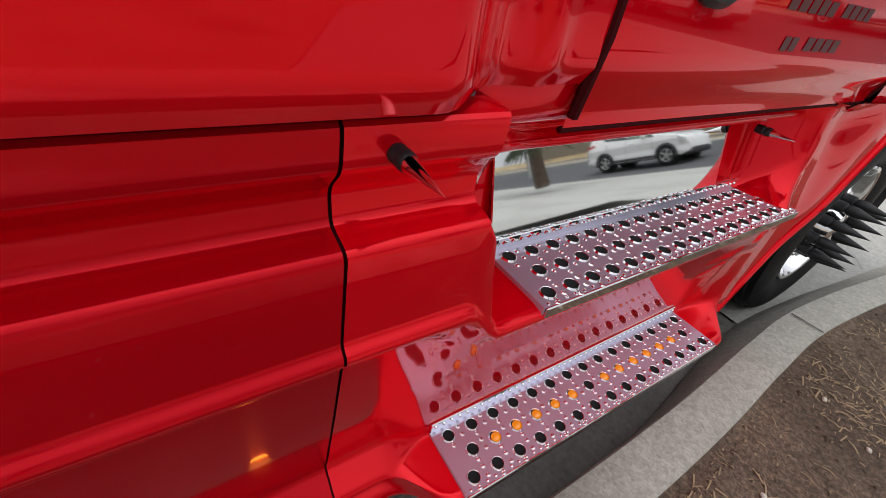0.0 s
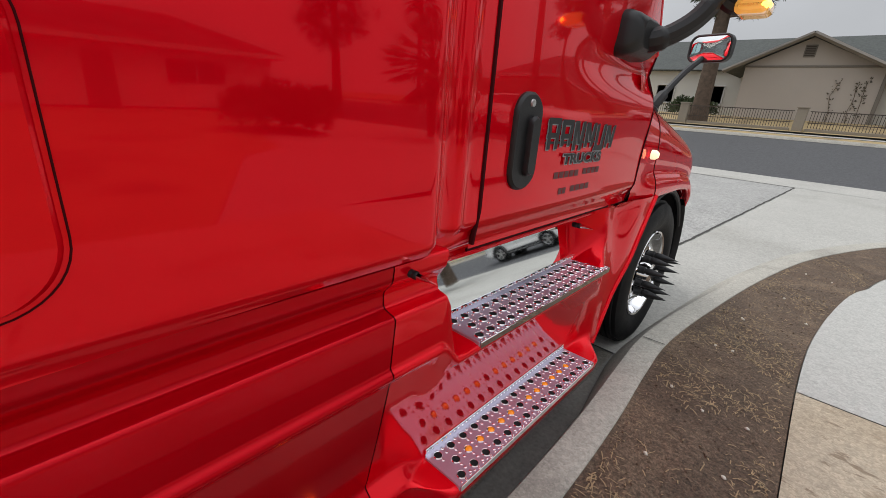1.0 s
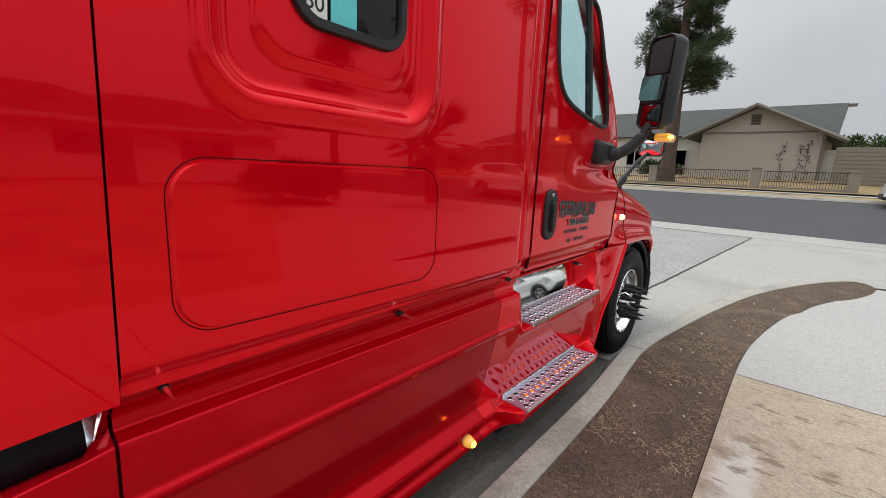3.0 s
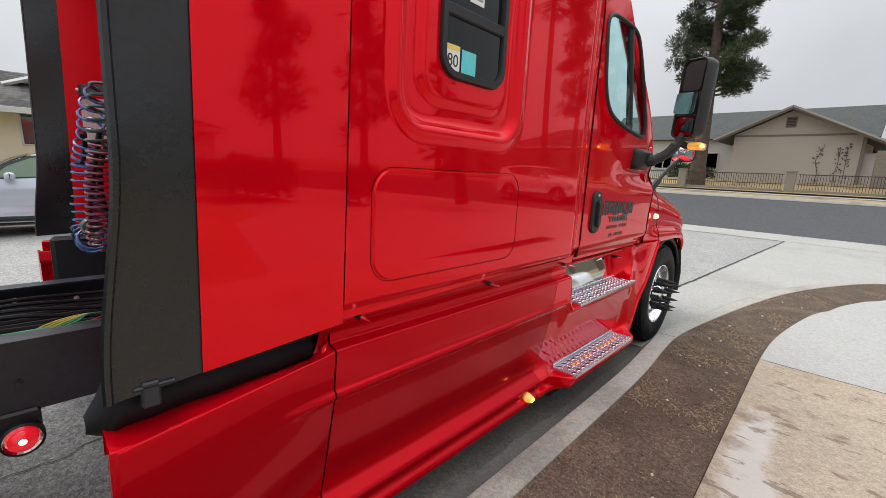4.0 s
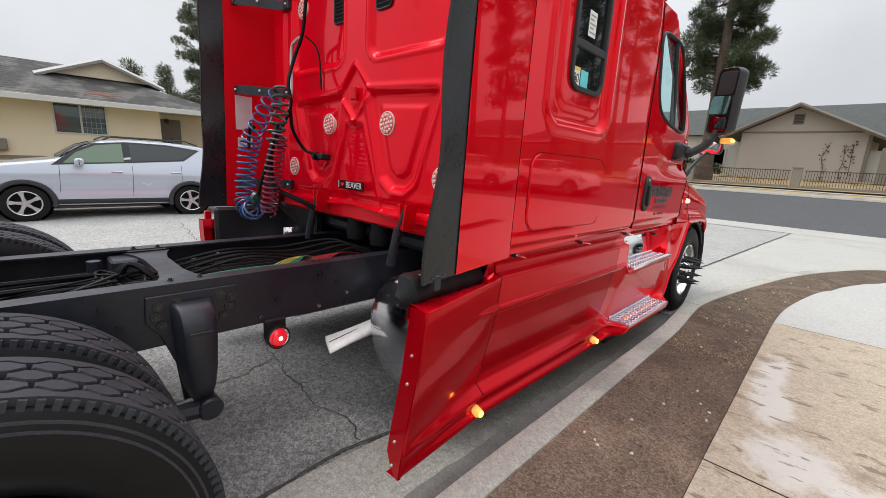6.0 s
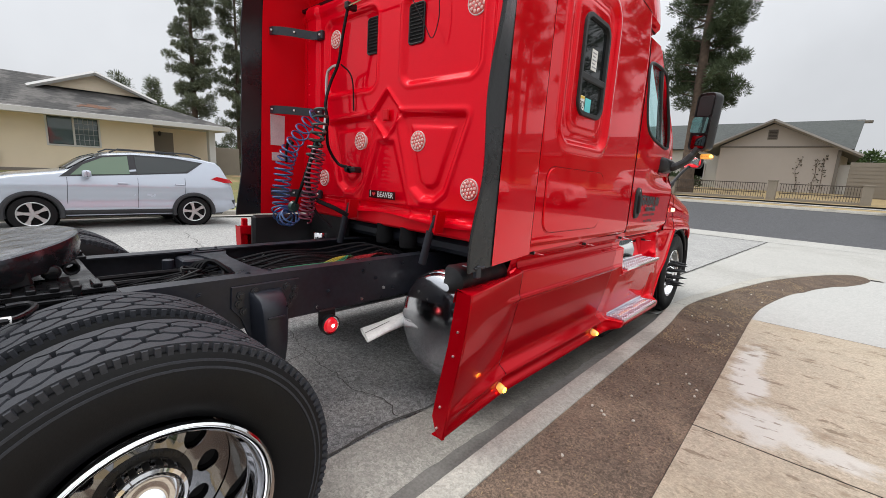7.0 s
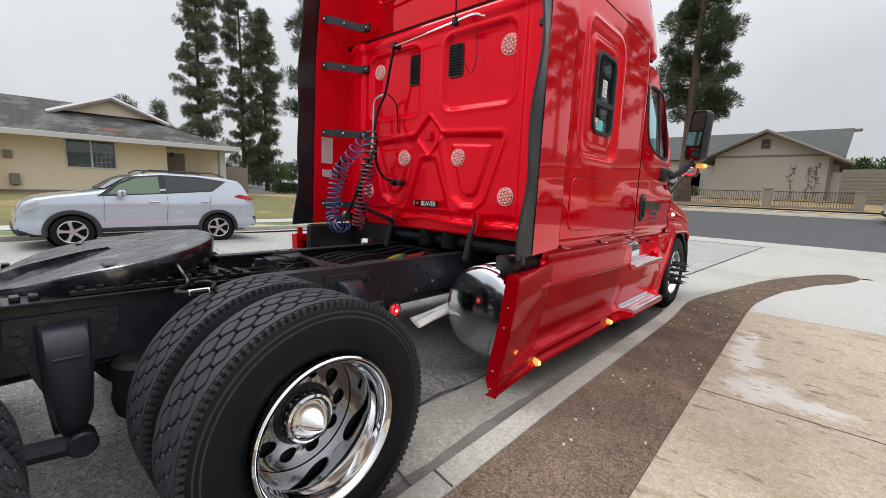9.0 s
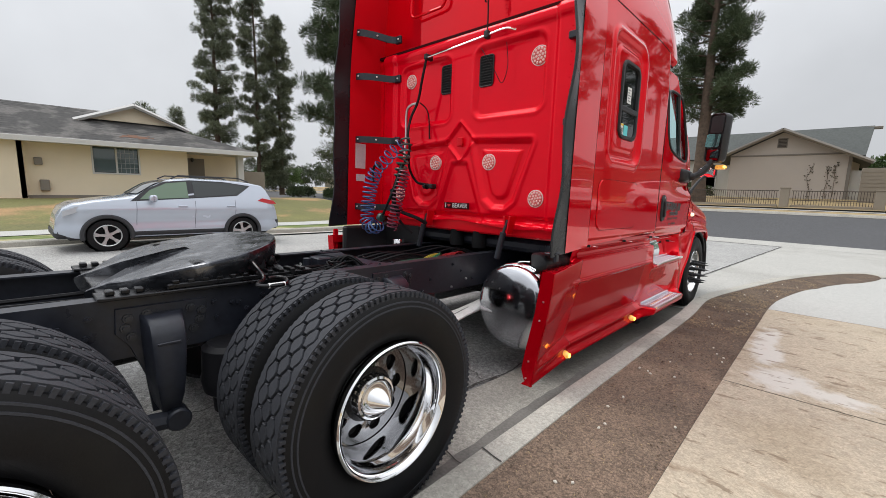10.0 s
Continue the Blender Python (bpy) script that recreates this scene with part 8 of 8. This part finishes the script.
# spring hangers bolted outside the rails
def hanger(y, s):
    x = 0.43 * s
    k = s
    outline = [(y - 0.16, 0.905), (y + 0.18, 0.905), (y + 0.17, 0.80), (y + 0.085, 0.70), (y + 0.075, 0.5), (y + 0.05, 0.42), (y - 0.05, 0.42), (y - 0.07, 0.6), (y - 0.12, 0.74), (y - 0.165, 0.80)]
    h = part("spring_hanger", prism(outline, "x", x + k * 0.001, x + k * 0.011, 0.004), FRAME, truck, "black cast spring hanger")
    leg = loft([[(x + k * dx, y + dy, z) for dx, dy in ((0.011, -w), (d * 0.8, -w * 0.86), (d * 0.95, -w * 0.78), (d, -w * 0.62), (d, w * 0.62), (d * 0.95, w * 0.78), (d * 0.8, w * 0.86), (0.011, w))] for z, w, d in ((0.868, 0.08, 0.03), (0.855, 0.08, 0.07), (0.83, 0.079, 0.105), (0.79, 0.078, 0.125), (0.72, 0.076, 0.135), (0.6, 0.068, 0.137), (0.52, 0.058, 0.13), (0.47, 0.047, 0.115), (0.44, 0.035, 0.09))], True, True)
    part("hanger_leg", leg, FRAME, h)
    part("leg_mark", box(x + k * 0.13, x + k * 0.139, y - 0.045, y + 0.04, 0.755, 0.765, 0.002), FRAME, h)
    part("spring_eye", join(lathe([(0.0, 0.05), (0.042, 0.05), (0.05, 0.042), (0.05, -0.042), (0.042, -0.05), (0.0, -0.05)], "x", 20, (x + k * 0.085, y + 0.02, 0.405))), FRAME, h)
    for dy, z in ((-0.12, 0.86), (-0.055, 0.87), (0.11, 0.87), (0.155, 0.85), (-0.11, 0.78), (-0.13, 0.82), (0.12, 0.77), (0.145, 0.81)):
        bolt(x + k * 0.011, y + dy, z, h, 0.019, "x", k, BOLT)
    part("spring_arm", tube(curve([(x + k * 0.09, y + 0.02, 0.40), (x + k * 0.09, y - 0.2, 0.42), (x + k * 0.09, y - 0.5, 0.40), (x + k * 0.09, y - 0.9, 0.45)]), 0.04, 8), FRAME, truck)


for y in (0.655, -0.645):
    for s in (1, -1):
        hanger(y, s)

# air springs, axles and differentials
for y in (-0.40, -1.70):
    for s in (1, -1):
        part("air_spring", lathe([(0.0, 0.27), (0.10, 0.27), (0.125, 0.25), (0.125, 0.14), (0.132, 0.11), (0.12, 0.05), (0.085, 0.02), (0.08, -0.05), (0.0, -0.05)], "z", 28, (0.55 * s, y, 0.44)), RUBBER, truck, "black rubber air spring")
for y in (0.0, -1.29):
    part("drive_axle", join(lathe([(0.0, -0.95), (0.07, -0.95), (0.075, -0.35), (0.13, -0.25), (0.2, -0.12), (0.2, 0.12), (0.13, 0.25), (0.075, 0.35), (0.07, 0.95), (0.0, 0.95)], "x", 24, (0, y, WHEEL_Z))), GREASY, truck, "black drive axle housing")
part("drive_shaft", tube([(0.0, 2.2, 0.76), (0.0, 0.2, 0.62)], 0.045, 16), CABTRIM, truck)
part("drive_shaft", tube([(0.0, -0.2, 0.58), (0.0, -1.1, 0.55)], 0.05, 16), GREASY, truck)

# bolts along the near rail
for y, z in ((0.41, 0.80), (0.945, 0.722), (1.26, 0.89), (1.5, 0.75), (1.02, 0.80), (0.36, 0.885), (0.33, 0.82), (1.36, 0.83), (-0.35, 0.86), (-0.28, 0.82), (-0.42, 0.80), (-0.18, 0.84), (-0.98, 0.85), (-0.9, 0.80), (1.58, 0.90)):
    bolt(0.43, y, z, truck, 0.012, "x", 1)
for y, z in ((0.896, 0.845), (0.90, 0.79), (1.03, 0.87), (0.45, 0.85), (1.25, 0.84)):
    part("bolt_end", lathe([(0.0, 0.012), (0.010, 0.011), (0.012, 0.0)], "x", 10, (-0.421, y, z)), WHITE, truck)
for y, z in ((0.945, 0.722), (1.25, 0.715), (1.42, 0.76)):
    part("bright_bolt", lathe([(0.0, 0.012), (0.008, 0.011), (0.010, 0.0)], "x", 10, (0.43, y, z)), BRUSHED, truck)

for i in range(10):
    bolt(0.43, -1.12 + 0.115 * i, 0.875 - 0.02 * (i % 2), truck, 0.013, "x", 1)

# red marker lamp on its bracket
br = part("lamp_bracket", join(box(0.425, 0.445, 0.955, 1.065, 0.60, 0.70, 0.008), lathe([(0.058, 0.0), (0.058, 0.03), (0.05, 0.034)], "x", 24, (0.445, 1.012, 0.612))), PLASTIC, truck, "black rubber lamp mount")
rl = part("red_marker_lamp", lathe([(0.0, 0.052), (0.02, 0.05), (0.036, 0.043), (0.043, 0.03), (0.043, 0.02)], "x", 24, (0.445, 1.012, 0.612)), REDLAMP, br, "lit red marker lamp")
part("lamp_ring", lathe([(0.043, 0.03), (0.049, 0.032), (0.05, 0.02)], "x", 24, (0.445, 1.012, 0.612)), CHROME, br)
part("led", lathe([(0.0, 0.0545), (0.008, 0.0535), (0.012, 0.05)], "x", 12, (0.445, 1.012, 0.614)), REDLAMP_HOT, br)

# polished fuel tank behind the skirt
TX, TZ, TR = 0.785, 0.57, 0.33
tank = part("fuel_tank", lathe([(0.0, 1.505), (0.05, 1.5063), (0.10, 1.51), (0.15, 1.516), (0.20, 1.525), (0.25, 1.537), (0.285, 1.548), (0.308, 1.559), (0.322, 1.575), (TR, 1.60), (TR, 3.1), (0.29, 3.14), (0.0, 3.18)], "y", 64, (TX, 0, TZ)), ALLOY, truck, "polished aluminium fuel tank with domed end")
for y in (1.602, 1.642):
    part("tank_seam", lathe([(TR - 0.002, y), (TR + 0.006, y + 0.002), (TR + 0.011, y + 0.009), (TR + 0.011, y + 0.016), (TR + 0.006, y + 0.023), (TR - 0.002, y + 0.025)], "y", 64, (TX, 0, TZ)), CHROME, tank, "bright rolled ring")
for y in (1.78, 2.8):
    part("tank_strap", lathe([(TR + 0.004, y), (TR + 0.012, y + 0.005), (TR + 0.012, y + 0.06), (TR + 0.004, y + 0.065)], "y", 64, (TX, 0, TZ)), CHROME, tank)
# far tank
part("far_fuel_tank", lathe([(0.0, 1.5), (0.2, 1.52), (0.29, 1.56), (TR, 1.62), (TR, 3.1), (0.0, 3.16)], "y", 48, (-0.68, 0, TZ)), ALLOY, truck)
part("far_filler", lathe([(0.0, 0.075), (0.055, 0.075), (0.062, 0.065), (0.062, 0.02), (0.07, 0.015), (0.07, 0.0)], "z", 24, (-0.64, 1.62, 0.888)), CHROME, truck, "chrome filler cap")
part("deck_edge", box(-1.13, -1.095, 1.17, 1.215, 0.62, 1.04, 0.006), RED, truck, "red upright edge of the far skirt")
part("far_deck", join(box(-1.02, -0.96, 1.2, 1.75, 0.60, 1.08, 0.02), box(-1.02, -0.45, 1.72, 1.78, 0.55, 1.12, 0.01)), PLASTIC, truck, "black far side panel")

# flat cut exhaust tip
ex = part("exhaust_pipe", tube(curve([(0.56, 1.98, 0.60), (0.50, 1.85, 0.56), (0.45, 1.74, 0.53), (0.43, 1.68, 0.515)]), 0.05, 16, caps=False), GREASY, truck, "dark exhaust pipe with a bright tip")
tip = [[(0.43 - 0.13 * k + w * math.cos(a) * 0.9, 1.68 - 0.31 * k - w * math.cos(a) * 0.35, 0.515 - 0.112 * k + h * math.sin(a) * (0.72 + 0.28 * abs(math.cos(a)) ** 0.5 if k > 0.5 else 1.0) - 0.02 * max(0.0, k - 0.5) * math.cos(a)) for a in [math.tau * i / 24 for i in range(24)]] for k, w, h in ((0, 0.05, 0.05), (0.25, 0.068, 0.04), (0.6, 0.088, 0.028), (0.97, 0.102, 0.019), (0.97, 0.096, 0.014), (0.5, 0.06, 0.014))]
part("exhaust_tip", loft(tip), BRIGHT, ex, "flattened bright exhaust tip")
part("tip_fold", tube([(0.38, 1.55, 0.497), (0.345, 1.47, 0.4615), (0.308, 1.385, 0.4215)], [0.001, 0.002, 0.004], 6), HOLE, ex, "dark fold along the tip")
part("pipe_bore", loft([tip[5], [(0.37, 1.53, 0.46)] * 24]), HOLE, ex)

# underbody masses between the rails, under the cab
part("gearbox", join(box(-0.26, 0.26, 1.95, 3.4, 0.5, 0.95, 0.08), lathe([(0.0, 1.75), (0.16, 1.76), (0.2, 1.95)], "y", 24, (0, 0, 0.72))), GREASY, truck)
part("battery_box", box(-1.0, -0.47, 1.95, 2.6, 0.45, 0.85, 0.02), FRAME, truck)

# fifth wheel
fw_m = pose(0.0, -0.42, 1.085, 9.5, 0, 0)


def fifth_top():
    # outline with the throat: two horns at the rear
    ring = []
    for i in range(33):
        a = radians(-62 + 304 * i / 32)
        ring.append((0.46 * math.cos(a), 0.44 * math.sin(a)))
    ring += [(-0.19, -0.47), (-0.10, -0.30), (-0.055, -0.08), (-0.04, 0.0), (0.04, 0.0), (0.055, -0.08), (0.10, -0.30), (0.19, -0.47)]
    return ring


fo = fifth_top()
rings = []
for z, k in ((-0.095, 0.965), (-0.05, 1.0), (-0.018, 1.008), (-0.004, 1.0), (0.0, 0.982)):
    rings.append([(x * k, y * k, z - 0.05 * smooth((-y - 0.12) / 0.4) - 0.012 * max(0, math.hypot(x, y) - 0.38) / 0.1) for x, y in fo])
fifth = part("fifth_wheel_plate", loft(rings, True, True), PLATE, truck, "greasy black fifth wheel coupling plate", fw_m, sharp=25)
part("lock_jaw", join(lathe([(0.055, -0.03), (0.075, -0.02), (0.075, -0.05)], "z", 24, (0, 0.02, 0))), GREASY, fifth)
for s in (1, -1):
    part("plate_rib", box(s * 0.36 - 0.015, s * 0.36 + 0.015, -0.2, 0.25, -0.13, -0.04, 0.008), GREASY, fifth)
    part("fifth_wheel_stand", join(prism([(-0.60, 0.955), (-0.24, 0.955), (-0.34, 1.07), (-0.50, 1.07)], "x", s * 0.34, s * 0.42, 0.004), box(s * 0.33, s * 0.47, -0.86, 0.08, 0.947, 0.962, 0.003)), GREASY, truck, "black slider stand")
    rack = join(box(s * 0.36, s * 0.45, -0.62, 0.07, 0.962, 0.985, 0.004), *[box(s * 0.365, s * 0.45, -0.6 + i * 0.06, -0.572 + i * 0.06, 0.984, 1.0, 0.003) for i in range(11)])
    part("slide_rack", rack, GREASY, truck, "toothed slide rack")
    for i in range(3):
        part("stop_block", box(s * 0.385, s * 0.435, -0.83 + i * 0.05, -0.80 + i * 0.05, 0.962, 0.982, 0.004), GREASY, truck)
handle = part("release_handle", tube(curve([(0.10, -0.26, 1.06), (0.40, -0.257, 1.055), (0.50, -0.255, 1.03), (0.576, -0.254, 0.99), (0.673, -0.325, 0.985), (0.725, -0.301, 0.985), (0.723, -0.219, 0.985), (0.622, -0.168, 0.985), (0.56, -0.18, 0.985), (0.565, -0.23, 0.985)], 10), 0.0095, 8), GREASY, truck, "bent steel release handle with a loop")
part("grip_tape", tube([(0.7255, -0.298, 0.985), (0.726, -0.222, 0.985)], 0.0115, 10), WHITE, handle, "worn white paint on the loop")
part("lock_cylinder", lathe([(0.0, -0.055), (0.026, -0.055), (0.03, -0.045), (0.03, 0.04), (0.024, 0.05), (0.012, 0.055), (0.0, 0.055)], "x", 20, (0.26, -0.10, 1.025)), GREASY, truck, "black lock cylinder")
part("lock_spring", tube([(0.10 + 0.0011 * i, -0.035 + 0.024 * math.cos(i * 0.62), 1.02 + 0.024 * math.sin(i * 0.62)) for i in range(130)], 0.0045, 6), RUBBER, truck, "black coil spring")
part("lock_bracket", join(([(0.30, -0.15, 1.0), (0.28, -0.05, 1.0), (0.47, -0.05, 0.966), (0.42, -0.15, 0.966), (0.30, -0.15, 0.99), (0.28, -0.05, 0.99), (0.47, -0.05, 0.956), (0.42, -0.15, 0.956)], [(0, 1, 2, 3), (4, 7, 6, 5), (0, 3, 7, 4), (3, 2, 6, 7), (2, 1, 5, 6), (1, 0, 4, 5)]), box(0.41, 0.46, -0.06, -0.035, 0.962, 1.0, 0.003)), GREASY, truck)
part("fw_pivot", join(lathe([(0.0, -0.38), (0.04, -0.38), (0.04, 0.38), (0.0, 0.38)], "x", 16, (0, -0.42, 1.03))), GREASY, truck)
part("slide_plate", box(-0.36, 0.36, -0.84, 0.05, 0.94, 0.952, 0.003), GREASY, truck)

# cables between the rails
random.seed(4)


def cable(pts, r, m, label=""):
    part("cable", tube(curve(pts, 10), r, 6), m, truck, label)


for i in range(2):
    cable([(0.29 + 0.02 * i, 0.45, 0.915), (0.30 + 0.015 * i, 0.9, 0.93 + 0.006 * i), (0.29 + 0.02 * i, 1.25, 0.925), (0.24, 1.6, 0.90), (0.2, 1.9, 0.88)], 0.006, WIRE_GREEN, "coloured wiring between the rails" if i == 0 else "")
for i in range(5):
    cable([(0.27 + 0.012 * i, 1.06 + 0.012 * i, 0.915), (0.29 + 0.012 * i, 1.14 + 0.012 * i, 0.95), (0.27 + 0.01 * i, 1.24, 0.952 + 0.003 * i), (0.24, 1.36, 0.92)], 0.0035, WIRE_YELLOW if i < 3 else WIRE_GREEN)
for i in range(5):
    cable([(0.26 + 0.014 * i, 1.22 + 0.015 * i, 0.915), (0.29 + 0.012 * i, 1.31 + 0.015 * i, 0.946), (0.27 + 0.012 * i, 1.46, 0.944 + 0.004 * i), (0.22, 1.66, 0.915)], 0.0038, WIRE_RED)
for i in range(7):
    y0 = -2.2 + 0.3 * random.random()
    cable([(-0.36 + 0.05 * i, y0, 0.80 + 0.02 * i), (-0.3 + 0.06 * i, -0.9, 0.78 + 0.1 * random.random()), (-0.3 + 0.05 * i, 0.3, 0.82 + 0.06 * random.random()), (-0.36 + 0.07 * i, 1.2, 0.84), (-0.3 + 0.06 * i, 1.9, 0.82)], 0.012, RUBBER)
for i in range(4):
    cable([(-0.1 + 0.05 * i, 0.45, 0.84), (-0.05 + 0.06 * i, 0.50, 0.93 + 0.015 * i), (0.05 + 0.05 * i, 0.56, 0.94), (0.1 + 0.04 * i, 0.62, 0.86)], 0.011, RUBBER)
for i in range(9):
    a, r0 = random.random() * math.tau, 0.05 + 0.05 * random.random()
    cx, cy = 0.02 + 0.2 * random.random(), 0.42 + 0.12 * random.random()
    cable([(cx + r0 * math.cos(a + q), cy + 0.7 * r0 * math.sin(a + q), 0.87 + 0.08 * random.random()) for q in (0, 1.4, 2.9, 4.2)] + [(cx - 0.25 + 0.3 * random.random(), cy - 0.4, 0.82)], 0.005 + 0.004 * random.random(), RUBBER)
for i in range(4):
    cable([(-0.3 + 0.1 * i, 0.75, 0.86), (-0.2 + 0.12 * i, 1.0, 0.925 + 0.01 * i), (-0.25 + 0.14 * i, 1.35, 0.90), (-0.1 + 0.1 * i, 1.65, 0.95), (0.05 + 0.08 * i, 1.8, 0.86)], 0.008, RUBBER)
part("air_manifold", join(box(-0.36, -0.2, 0.48, 0.6, 0.82, 0.92, 0.01), lathe([(0.0, 0.0), (0.03, 0.0), (0.03, 0.06), (0.0, 0.065)], "z", 12, (-0.26, 0.42, 0.86))), FRAME, truck)

# hose tether: bar, hanging lines and coiled hoses
bar = part("tether_bar", tube(curve([(-0.28, 1.59, 2.622), (0.1, 1.575, 2.635), (0.43, 1.56, 2.648), (0.60, 1.555, 2.654), (0.66, 1.60, 2.645)]), 0.009, 8), CHROME, truck, "bright hose tether bar")
part("bar_clamp", box(0.405, 0.445, 1.535, 1.585, 2.62, 2.68, 0.008), PLASTIC, bar)
part("bar_clamp", box(-0.295, -0.255, 1.57, 1.66, 2.605, 2.655, 0.008), PLASTIC, bar)


def coil_along(pts, r, turns, wire, m, label, loose=0.0, seed=1.0):
    """A hose wound round a bent line; the first share of it, loose, is drawn out."""
    line = resample(curve(pts, 10), 400)
    n = int(turns * 14)
    out = []
    for i in range(n + 1):
        t = i / n
        q = t ** (1 - 0.45 * loose) if loose else t
        f = min(399.0, q * 400)
        j = int(f)
        p = line[j].lerp(line[j + 1], f - j)
        d = (line[min(j + 4, 400)] - line[max(j - 4, 0)]).normalized()
        side = d.cross(Vector((0.15, 1, 0.1))).normalized()
        other = d.cross(side)
        rr = r * (1 + 0.16 * noise.noise(Vector((t * turns * 0.55, seed, 2))))
        ang = t * turns * math.tau
        out.append(tuple(p + (side * math.cos(ang) + other * math.sin(ang)) * rr))
    return part("coiled_hose", tube(out, wire, 6), m, truck, label)


coil_along([(-0.72, 1.40, 1.63), (-0.785, 1.39, 1.53), (-0.81, 1.38, 1.40), (-0.82, 1.37, 1.26), (-0.81, 1.36, 1.14), (-0.73, 1.36, 1.075), (-0.64, 1.37, 1.12)], 0.066, 16, 0.0075, HOSE_BLUE, "coiled blue air hose", 0.0, 1.0)
coil_along([(-0.36, 1.42, 1.86), (-0.46, 1.40, 1.81), (-0.58, 1.40, 1.73), (-0.72, 1.40, 1.64)], 0.055, 5, 0.0068, HOSE_BLUE, "", 0.0, 2.0)
coil_along([(-0.31, 1.40, 1.62), (-0.35, 1.38, 1.46), (-0.39, 1.37, 1.28), (-0.45, 1.37, 1.09)], 0.05, 16, 0.0066, HOSE_RED, "coiled red air hose", 0.0, 3.0)
coil_along([(-0.33, 1.43, 1.90), (-0.33, 1.41, 1.78), (-0.36, 1.40, 1.66), (-0.38, 1.39, 1.54)], 0.05, 7, 0.0085, HOSE_GREEN, "coiled green cable", 0.0, 4.0)
for k in range(3):
    part("cable", tube(curve([(-0.34 - 0.012 * k, 1.40, 1.68), (-0.40 - 0.012 * k, 1.37, 1.48), (-0.50, 1.35, 1.30), (-0.57 + 0.01 * k, 1.35, 1.19 + 0.012 * k)], 10), 0.011, 6), HOSE_GREEN if k == 1 else RUBBER, truck)
coil_along([(0.41, 1.57, 2.90), (0.405, 1.575, 2.97), (0.40, 1.58, 3.05)], 0.02, 5, 0.006, RUBBER, "")
cable([(0.425, 1.56, 2.66), (0.42, 1.565, 2.8), (0.41, 1.57, 2.92)], 0.006, RUBBER)
for pts, r in (([(-0.283, 1.6, 2.634), (-0.31, 1.58, 2.451), (-0.361, 1.58, 2.259), (-0.42, 1.55, 2.108), (-0.40, 1.5, 1.95), (-0.378, 1.5, 1.79), (-0.44, 1.4, 1.5), (-0.42, 1.42, 1.2), (-0.3, 1.5, 1.05)], 0.012),
               ([(-0.36, 1.6, 2.25), (-0.325, 1.65, 2.2), (-0.305, 1.67, 2.12), (-0.30, 1.68, 1.93)], 0.006),
               ([(-0.378, 1.5, 1.79), (-0.40, 1.53, 1.65), (-0.374, 1.6, 1.532), (-0.276, 1.62, 1.508), (-0.24, 1.63, 1.49)], 0.012),
               ([(-0.5, 1.4, 1.45), (-0.42, 1.4, 1.28), (-0.25, 1.5, 1.2), (-0.2, 1.58, 1.15)], 0.016),
               ([(-0.62, 1.36, 1.66), (-0.72, 1.38, 1.68), (-0.76, 1.38, 1.6), (-0.72, 1.36, 1.52)], 0.012),
               ([(0.3, 1.65, 2.6), (0.45, 1.64, 2.4), (0.52, 1.65, 2.3), (0.56, 1.66, 2.42), (0.54, 1.66, 2.6)], 0.003)):
    cable(pts, r, RUBBER)
part("bright_hose", tube(curve([(-0.375, 1.58, 2.24), (-0.45, 1.58, 2.232), (-0.511, 1.58, 2.18), (-0.515, 1.58, 1.938), (-0.50, 1.55, 1.75)]), 0.012, 8), BRUSHED, truck)
part("coil_knot", join(lathe([(0.0, -0.03), (0.035, -0.025), (0.045, 0.0), (0.035, 0.025), (0.0, 0.03)], "x", 16, (-0.585, 1.35, 1.185))), HOSE_GREEN, truck)
part("hose_socket", join(box(-0.26, -0.2, 1.62, 1.70, 1.47, 1.515, 0.01), lathe([(0.0, -0.04), (0.024, -0.04), (0.028, 0.0)], "x", 16, (-0.26, 1.63, 1.492))), PLASTIC, truck)
